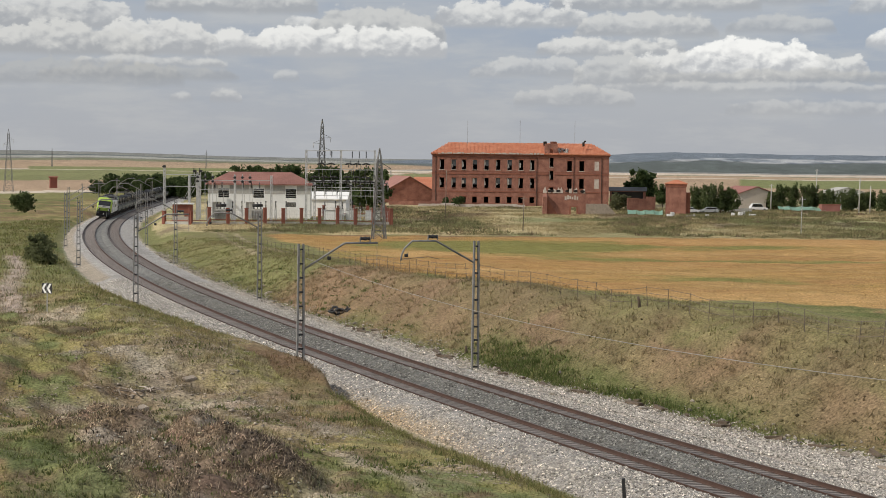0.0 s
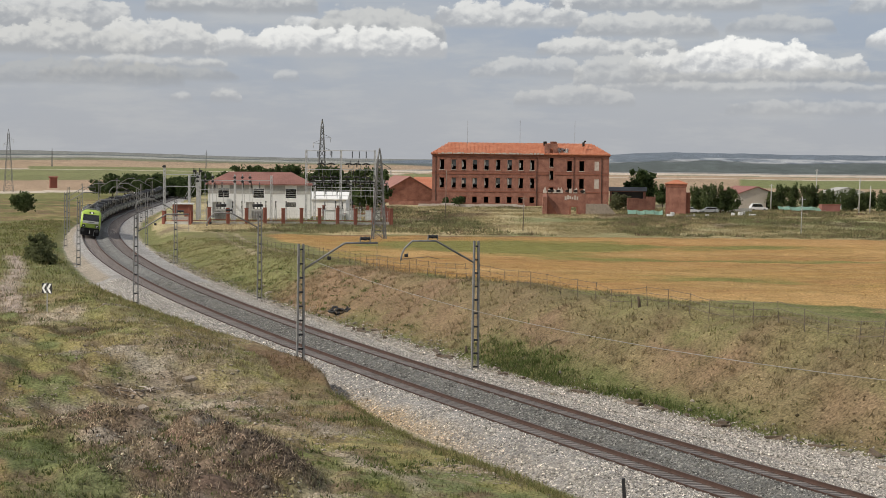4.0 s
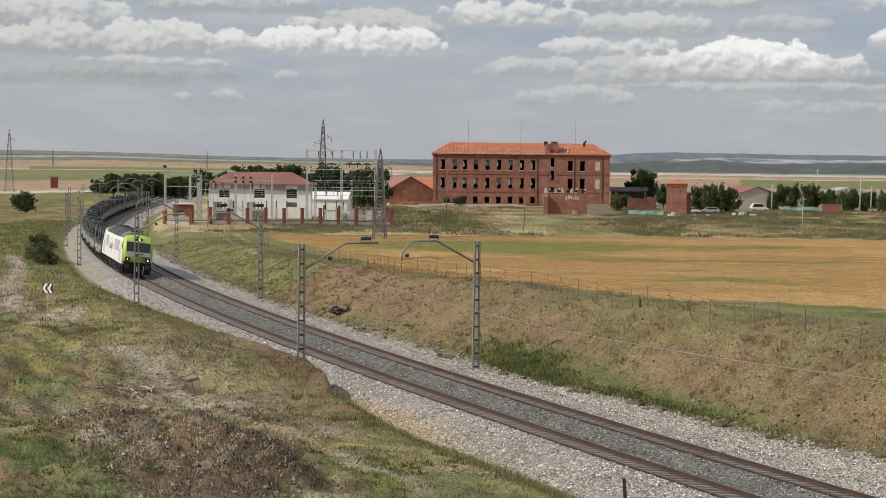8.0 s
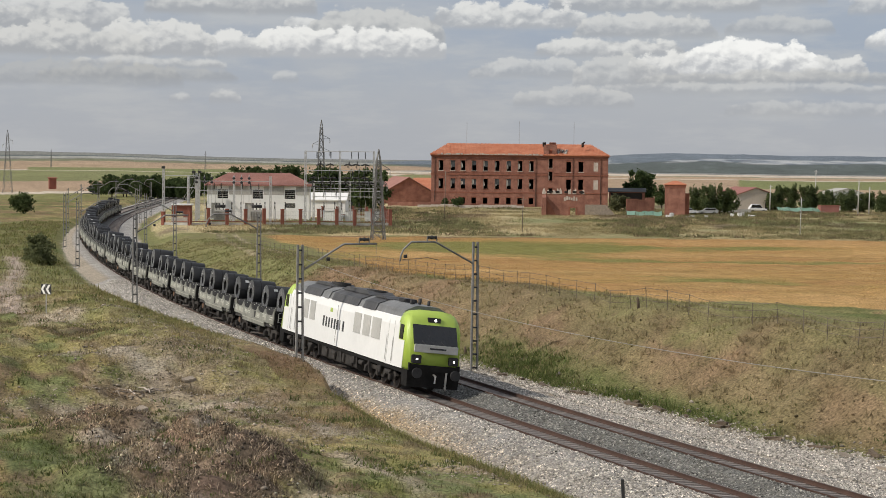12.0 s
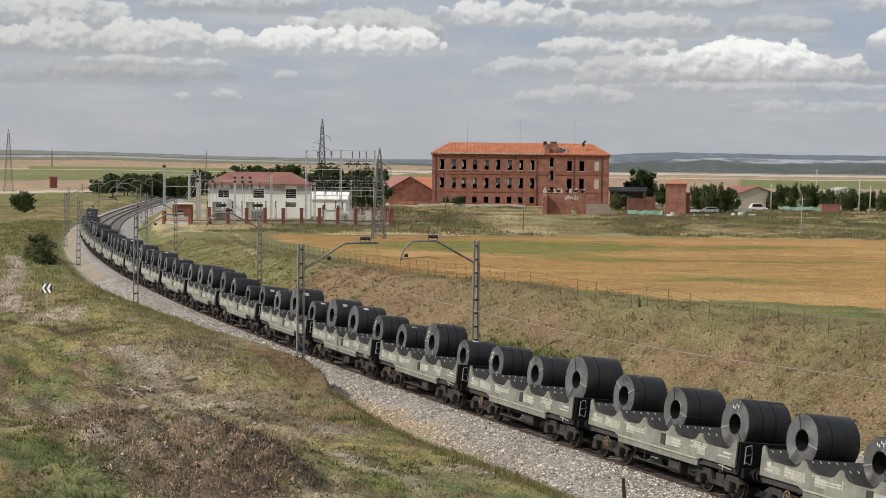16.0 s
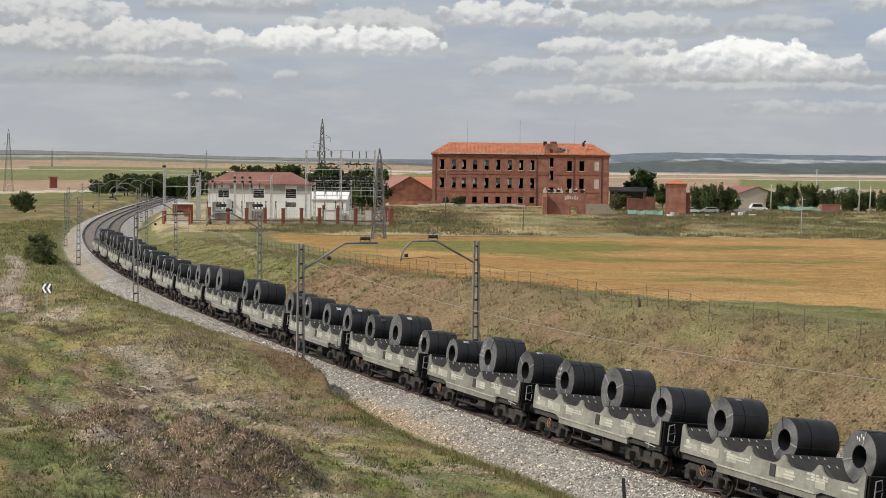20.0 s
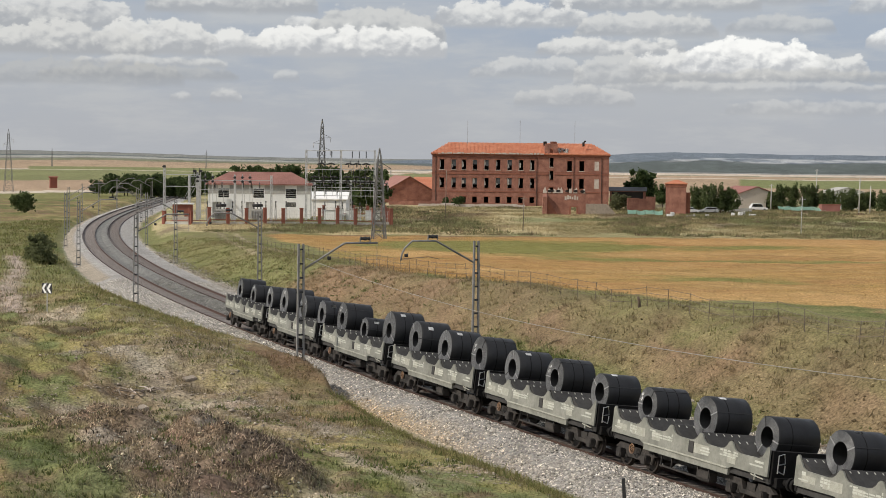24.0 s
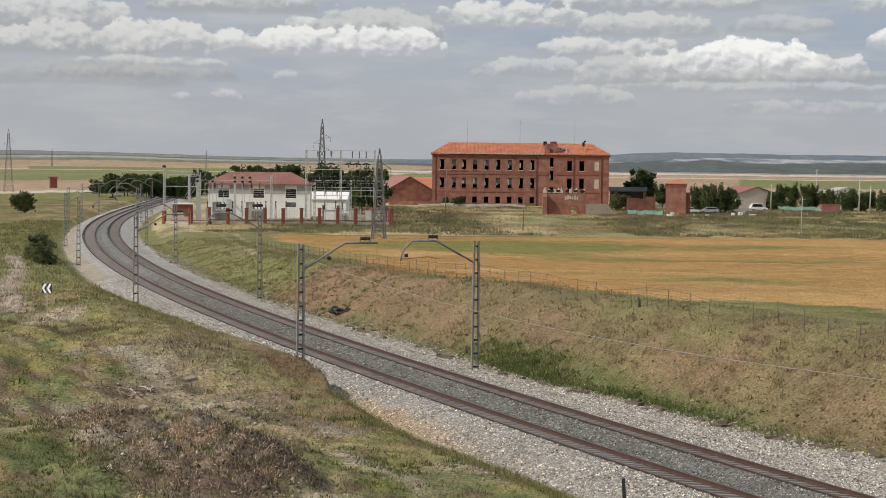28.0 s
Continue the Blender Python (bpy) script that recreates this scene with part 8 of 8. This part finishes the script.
x, y, s, off = scatter(90000, -34, 9, 56, 150, 32, lambda x, y, s, o, rs: in_view(x, y) & (np.abs(o - left_edge(s) + 0.9 + 0.5 * wave(x, y, 0.7, 35)) < 0.75) & ((s < 27) | (s > 50)) & (fractal(x, y, 0.5, 36) > 0.40))
tufts("fringe_grass", "tall yellow-green grass along the edge of the ballast", x, y, np.clip(rs.normal(0.25, 0.09, len(x)), 0.08, 0.5), np.full(len(x), 0.14), 9, fringe_tint, 33, 0.016)


def stalk_tint(x, y, rs):
    return np.array((0.29, 0.235, 0.175)) * rs.gamma(2.2, 0.45, (len(x), 1))


def stones(name, label, x, y, size, tint, seed, material, z=None, flat=0.7):
    """Rough eight-sided stones, half sunk."""
    rs = np.random.RandomState(seed)
    n = len(x)
    z = ground_z(x, y) if z is None else z
    base = np.array([(1, 0, 0), (-1, 0, 0), (0, 1, 0), (0, -1, 0), (0, 0, 1), (0, 0, -1)], float)
    v = base[None] * rs.uniform(0.6, 1.25, (n, 6, 1)) + rs.normal(0, 0.16, (n, 6, 3))
    a = rs.uniform(0, 6.28, n)
    ca, sa = np.cos(a)[:, None], np.sin(a)[:, None]
    vx, vy = v[:, :, 0] * ca - v[:, :, 1] * sa, v[:, :, 0] * sa + v[:, :, 1] * ca
    v = np.stack([vx, vy, v[:, :, 2] * flat], -1) * size[:, None, None] + np.stack([x, y, z + size * 0.15], 1)[:, None, :]
    f = np.array([(0, 2, 4), (2, 1, 4), (1, 3, 4), (3, 0, 4), (2, 0, 5), (1, 2, 5), (3, 1, 5), (0, 3, 5)])
    t = (np.arange(n)[:, None, None] * 6 + f[None]).reshape(-1, 3)
    ob = fast_mesh(name, v.reshape(-1, 3), t, material, np.repeat(tint, 6, 0))
    return tagged(ob, label, "stones", kind="stuff")


rs = np.random.RandomState(20)
# ballast stones on the bed
n = 190000
s = -5 + 118 * rs.uniform(0, 1, n) ** 1.35
o = rs.uniform(-4.4, 11.6, n)
clear = np.minimum(np.abs(np.abs(o) - 0.869), np.abs(np.abs(o - SPACING) - 0.869)) > 0.09
crib = np.minimum(np.abs(o), np.abs(o - SPACING)) < 0.8
clear &= o < right_toe(s) + rs.normal(0.1, 0.35, n)
clear &= ~(crib & (np.abs((s + 6) % 0.6 - 0.3) > 0.14))
s, o, crib = s[clear], o[clear], crib[clear]
x, y, zz = on_track(s, o)
k = in_view(x, y)
s, o, crib, x, y, zz = s[k], o[k], crib[k], x[k], y[k], zz[k]
sandy = np.clip((-2.6 - o + rs.normal(0, 0.35, len(o))) * 1.2, 0, 1) * np.exp(-((s - 24) / 11) ** 2)
g = rs.gamma(4.5, 0.215, (len(s), 1)) * np.array((1.02, 0.985, 0.94)) * (1 + sandy[:, None] * np.array((0.25, 0.02, -0.28)))
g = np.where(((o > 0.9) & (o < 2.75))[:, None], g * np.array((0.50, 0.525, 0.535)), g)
g = np.where(crib[:, None], g * np.array((0.72, 0.66, 0.62)), g)
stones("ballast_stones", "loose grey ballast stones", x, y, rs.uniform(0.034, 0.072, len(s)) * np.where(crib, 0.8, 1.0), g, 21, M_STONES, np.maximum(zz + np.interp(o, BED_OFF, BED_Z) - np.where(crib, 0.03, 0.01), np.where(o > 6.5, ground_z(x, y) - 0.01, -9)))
# heap rubble
x, y = rs.uniform(-16, -3, 60000), rs.uniform(47, 71, 60000)
k = (heap(x, y) > 0.15) & (fractal(x, y, 0.9, 99) > rs.uniform(0.25, 0.62, len(x)))
x, y = x[k], y[k]
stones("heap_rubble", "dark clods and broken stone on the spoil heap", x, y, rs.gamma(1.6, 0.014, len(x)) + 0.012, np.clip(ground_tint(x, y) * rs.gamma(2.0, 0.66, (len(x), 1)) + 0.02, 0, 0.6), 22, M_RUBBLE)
tufts("heap_stalks", "dead brown stalks and roots over the spoil heap", x[::3], y[::3], np.clip(rs.normal(0.17, 0.09, len(x[::3])), 0.05, 0.45), np.full(len(x[::3]), 0.12), 5, stalk_tint, 26, 0.014)
# pale stones on the slope
x, y, s, off = scatter(60000, -24, 10, 44, 122, 23, lambda x, y, s, o, rs: in_view(x, y) & (o < -5.0) & ((y > 68) | (x > -5.5)) & (fractal(x, y, 0.22, 41) + 0.25 * np.exp(-(((x + 12.5) / 3.5) ** 2 + ((y - 80) / 6) ** 2)) + 0.3 * np.exp(-(((x + 2.2) / 2.4) ** 2 + ((y - 62.0 + (x + 2.2) * 2.1) / 2.4) ** 2)) + 0.3 * np.exp(-(((x + 3.7) / 1.4) ** 2 + ((y - 55.5) / 1.7) ** 2)) + 0.22 * np.exp(-(((x + 8.5) / 3.2) ** 2 + ((y - 76) / 5) ** 2)) + 0.2 * np.exp(-(((x + 12) / 2.5) ** 2 + ((y - 83) / 5) ** 2)) + 0.16 * np.exp(-(((x + 12.5) / 4.2) ** 2 + ((y - 84) / 9) ** 2)) > 0.57))
stones("slope_stones", "pale stones and clods on the slope", x, y, rs.gamma(1.4, 0.02, len(x)) + 0.014, np.array((0.40, 0.345, 0.28)) * rs.uniform(0.35, 1.25, (len(x), 1)), 24, M_RUBBLE, flat=0.45)
# stones along the far edge of the ballast
n = 7000
s = rs.uniform(-5, 170, n)
o = right_toe(s) + rs.normal(-0.1, 0.75, n)
x, y, _ = on_track(s, o)
stones("edge_stones", "pale stones strewn along the foot of the cutting", x, y, rs.gamma(2.0, 0.022, n) + 0.02, np.array((0.38, 0.34, 0.29)) * rs.uniform(0.35, 1.2, (n, 1)), 25, M_RUBBLE)


def build_debris():
    """Old sleeper ends, slabs and junk along the foot of the cutting."""
    r = random.Random(9)
    for k in range(40):
        s = r.uniform(-3, 66)
        x, y, _ = (float(v) for v in on_track(s, float(right_toe(s)) + r.uniform(-0.5, 0.5)))
        bm = blank()
        L, w = r.uniform(0.12, 0.55), r.uniform(0.07, 0.16)
        box(bm, -L, -w, -0.05, L, w, r.uniform(0.06, 0.12))
        for v in bm.verts:
            v.co += Vector((r.uniform(-0.06, 0.06), r.uniform(-0.04, 0.04), r.uniform(-0.02, 0.02)))
        ob = part("timber_scrap", bm, M_BARK)
        ob.matrix_world = pose(x, y, z_at(x, y) + 0.03, r.uniform(-6, 6), r.uniform(-6, 6), r.uniform(-40, 40) - 60)
        tagged(ob, "weathered timber scrap at the foot of the cutting", "scrap", group="scrap beside the line")


build_debris()


def build_sleepers():
    bm = blank()
    prism(bm, [(-0.15, -0.36), (0.15, -0.36), (0.12, -0.178), (-0.12, -0.178)], -1.3, 1.3, axis="x")
    for v in bm.verts:
        v.co = Vector((v.co.x, v.co.y, v.co.z))
    me = bpy.data.meshes.new("sleeper")
    bm.to_mesh(me)
    bm.free()
    me.materials.append(M_SLEEPER)
    for t, off in ((0, 0.0), (1, SPACING)):
        for k in range(148):
            o = new("sleeper", me)
            o.parent = tracks[t]
            o.matrix_world = track_pose(-6 + k * 0.6, off)
        V, F = [], []
        base = [tuple(v.co) for v in me.vertices]
        polys = [tuple(p.vertices) for p in me.polygons]
        for k in range(148, 640):
            m = track_pose(-6 + k * 0.6, off)
            n = len(V)
            V += [tuple(m @ Vector(b)) for b in base]
            F += [tuple(n + i for i in p) for p in polys]
        ob = mesh_of("far_sleepers", V, F, M_SLEEPER)
        ob.parent = tracks[t]
        tagged(ob, kind="stuff")


build_sleepers()
# ---------- small things beside the line ----------
def build_junk():
    """A dumped pile of black tyres and scrap at the foot of the cutting."""
    px, py, _ = (float(v) for v in on_track(72.5, 9.3))
    r = random.Random(3)
    e = thing("scrap_pile", "dumped pile of black tyres and broken planks beside the line", "scrap", pose(px, py, z_at(px, py)))
    for k in range(7):
        bm = blank()
        lathe(bm, [(-0.08, 0.16), (-0.08, 0.27), (-0.04, 0.3), (0.04, 0.3), (0.08, 0.27), (0.08, 0.16), (-0.08, 0.16)], 14, axis="z")
        ob = part("old_tyre", bm, M_DARK, e, "worn black tyre")
        ob.matrix_local = pose((k - 3) * 0.2, r.uniform(-0.4, 0.4), 0.18 + 0.12 * (k % 2), r.uniform(-60, 60), r.uniform(-50, 50), r.uniform(0, 180))
    for k in range(5):
        bm = blank()
        beam(bm, (-r.uniform(0.4, 0.9), 0, 0), (r.uniform(0.4, 0.9), 0.1, 0.25), 0.09, 0.06)
        ob = part("plank", bm, M_BARK, e, "dark broken plank")
        ob.matrix_local = pose(r.uniform(-1.2, 1.0), r.uniform(-0.5, 0.4), 0.12, 0, 0, r.uniform(0, 180))


build_junk()


def build_stump(s, off, h, label):
    x, y, _ = (float(v) for v in on_track(s, off))
    bm = blank()
    tube(bm, [(0, 0, -0.2), (0.02, 0, h * 0.6), (0.0, 0.03, h)], [0.10, 0.08, 0.06], 9)
    ob = part("tree_stump", bm, M_BARK)
    ob.matrix_world = pose(x, y, z_at(x, y), 5, -6, 0)
    tagged(ob, label, "stump", group="stumps on the slope")


build_stump(36.5, 16.1, 0.62, "dark broken stump on the crown of the cutting")
build_stump(46.0, 9.4, 0.45, "short dark stump at the foot of the cutting")

# clods and dry earth lumps on the cutting slope
x, y, s, off = scatter(52000, -30, 40, 60, 190, 71, lambda x, y, s, o, rs: in_view(x, y) & (o > right_toe(s) + 0.4) & (o < 17) & (fractal(x, y, 0.3, 73) > 0.5))
rs = np.random.RandomState(72)
stones("slope_clods", "brown clods and dry lumps on the cutting slope", x, y, rs.gamma(1.6, 0.022, len(x)) + 0.015, ground_tint(x, y) * rs.gamma(5.0, 0.21, (len(x), 1)), 74, M_RUBBLE)


def build_slab(s, off, L, w, turn, label):
    x, y, _ = (float(v) for v in on_track(s, off))
    bm = blank()
    box(bm, -L / 2, -w / 2, -0.1, L / 2, w / 2, 0.05, bevel=0.02)
    for v in bm.verts:
        v.co.z += 0.03 * math.sin(v.co.x * 9 + v.co.y * 7)
    ob = part("concrete_slab", bm, M_SLAB)
    ob.matrix_world = pose(x, y, z_at(x, y), 6, -4, turn)
    tagged(ob, label, "slab", group="loose slabs")


for k, (s, off) in enumerate(((56, 9.0), (50, 8.9), (61, 8.8), (12, 10.0), (7.5, 10.2), (4.0, 9.8), (101, 9.8), (96, 9.5), (22, 9.2))):
    build_slab(s, off, 0.7 + 0.2 * (k % 3), 0.45, 25 * k, "broken earthy concrete slab beside the ballast")


def build_white_scrap():
    """Thrown-out white goods and boards before the brick tower."""
    r = random.Random(12)
    for x, y, L, h in ((46.2, 362, 1.2, 0.5), (47.0, 364, 0.7, 0.9), (50.4, 360, 1.7, 0.5), (53.9, 362, 0.8, 0.5), (62.4, 372, 0.8, 0.9), (63.6, 376, 1.0, 0.7), (64.9, 372, 1.4, 0.45), (60.8, 372, 0.7, 0.6)):
        bm = blank()
        box(bm, -L / 2, -0.3, -0.05, L / 2, 0.3, h, bevel=0.05)
        for v in bm.verts:
            v.co.x += 0.25 * v.co.z * r.uniform(-1, 1)
        ob = part("scrap_box", bm, M_CARWHITE if r.random() < 0.7 else M_CONCRETE)
        ob.matrix_world = pose(x, y, z_at(x, y), r.uniform(-8, 8), r.uniform(-12, 12), r.uniform(-40, 40))
        tagged(ob, "white scrap box thrown in the weeds", "scrap", group="white scrap before the houses")


build_white_scrap()


def build_roots():
    """Torn pale roots and a broken slab in the hollow of the slope."""
    x0, y0 = -14.0, 80.6
    r = random.Random(6)
    e = thing("torn_roots", "torn pale roots and dry branches in a hollow of the slope", "roots", pose(x0, y0, z_at(x0, y0)))
    for k in range(14):
        bm = blank()
        a = r.uniform(0, 6.28)
        L = r.uniform(0.5, 1.3)
        px, py = r.uniform(-0.9, 0.9), r.uniform(-0.6, 0.6)
        tube(bm, [(px, py, 0.0), (px + math.cos(a) * L * 0.5, py + math.sin(a) * L * 0.5, r.uniform(0.05, 0.2)), (px + math.cos(a) * L, py + math.sin(a) * L, r.uniform(-0.05, 0.15))], [0.05, 0.035, 0.015], 6)
        part("root", bm, M_SLAB if k % 3 else M_STONEWHITE, e)
    for x, y, L in ((-13.4, 77.0, 1.3), (-11.9, 83.2, 0.6), (-15.0, 69.6, 0.9)):
        bm = blank()
        box(bm, -L / 2, -0.22, -0.1, L / 2, 0.22, 0.12, bevel=0.03)
        ob = part("concrete_slab", bm, M_SLAB)
        ob.matrix_world = pose(x, y, z_at(x, y) - 0.02, 12, -10, r.uniform(0, 60))
        tagged(ob, "broken pale concrete slab lying on the slope", "slab", group="loose slabs")


build_roots()
# leafy weeds round the heap
x, y, s, off = scatter(1300, -17, 4, 46, 76, 88, lambda x, y, s, o, rs: in_view(x, y) & (o < -6) & (((x < -9.5) & (heap(x, y) < 0.5)) | (fractal(x, y, 0.5, 89) > 0.58)))
rs = np.random.RandomState(90)
tufts("leafy_weeds", "broad-leaved green weeds round the spoil heap", x, y, np.clip(rs.normal(0.17, 0.06, len(x)), 0.06, 0.35), np.full(len(x), 0.14), 14, weed_tint, 91, 0.03, (0.75, 1.5))


# ---------- what moves ----------
def motions():
    for ob, s, seat in movers:
        rows = train_rows(s)
        walk(ob, rows if seat is None else [(t, m @ seat) for t, m in rows])


motions()
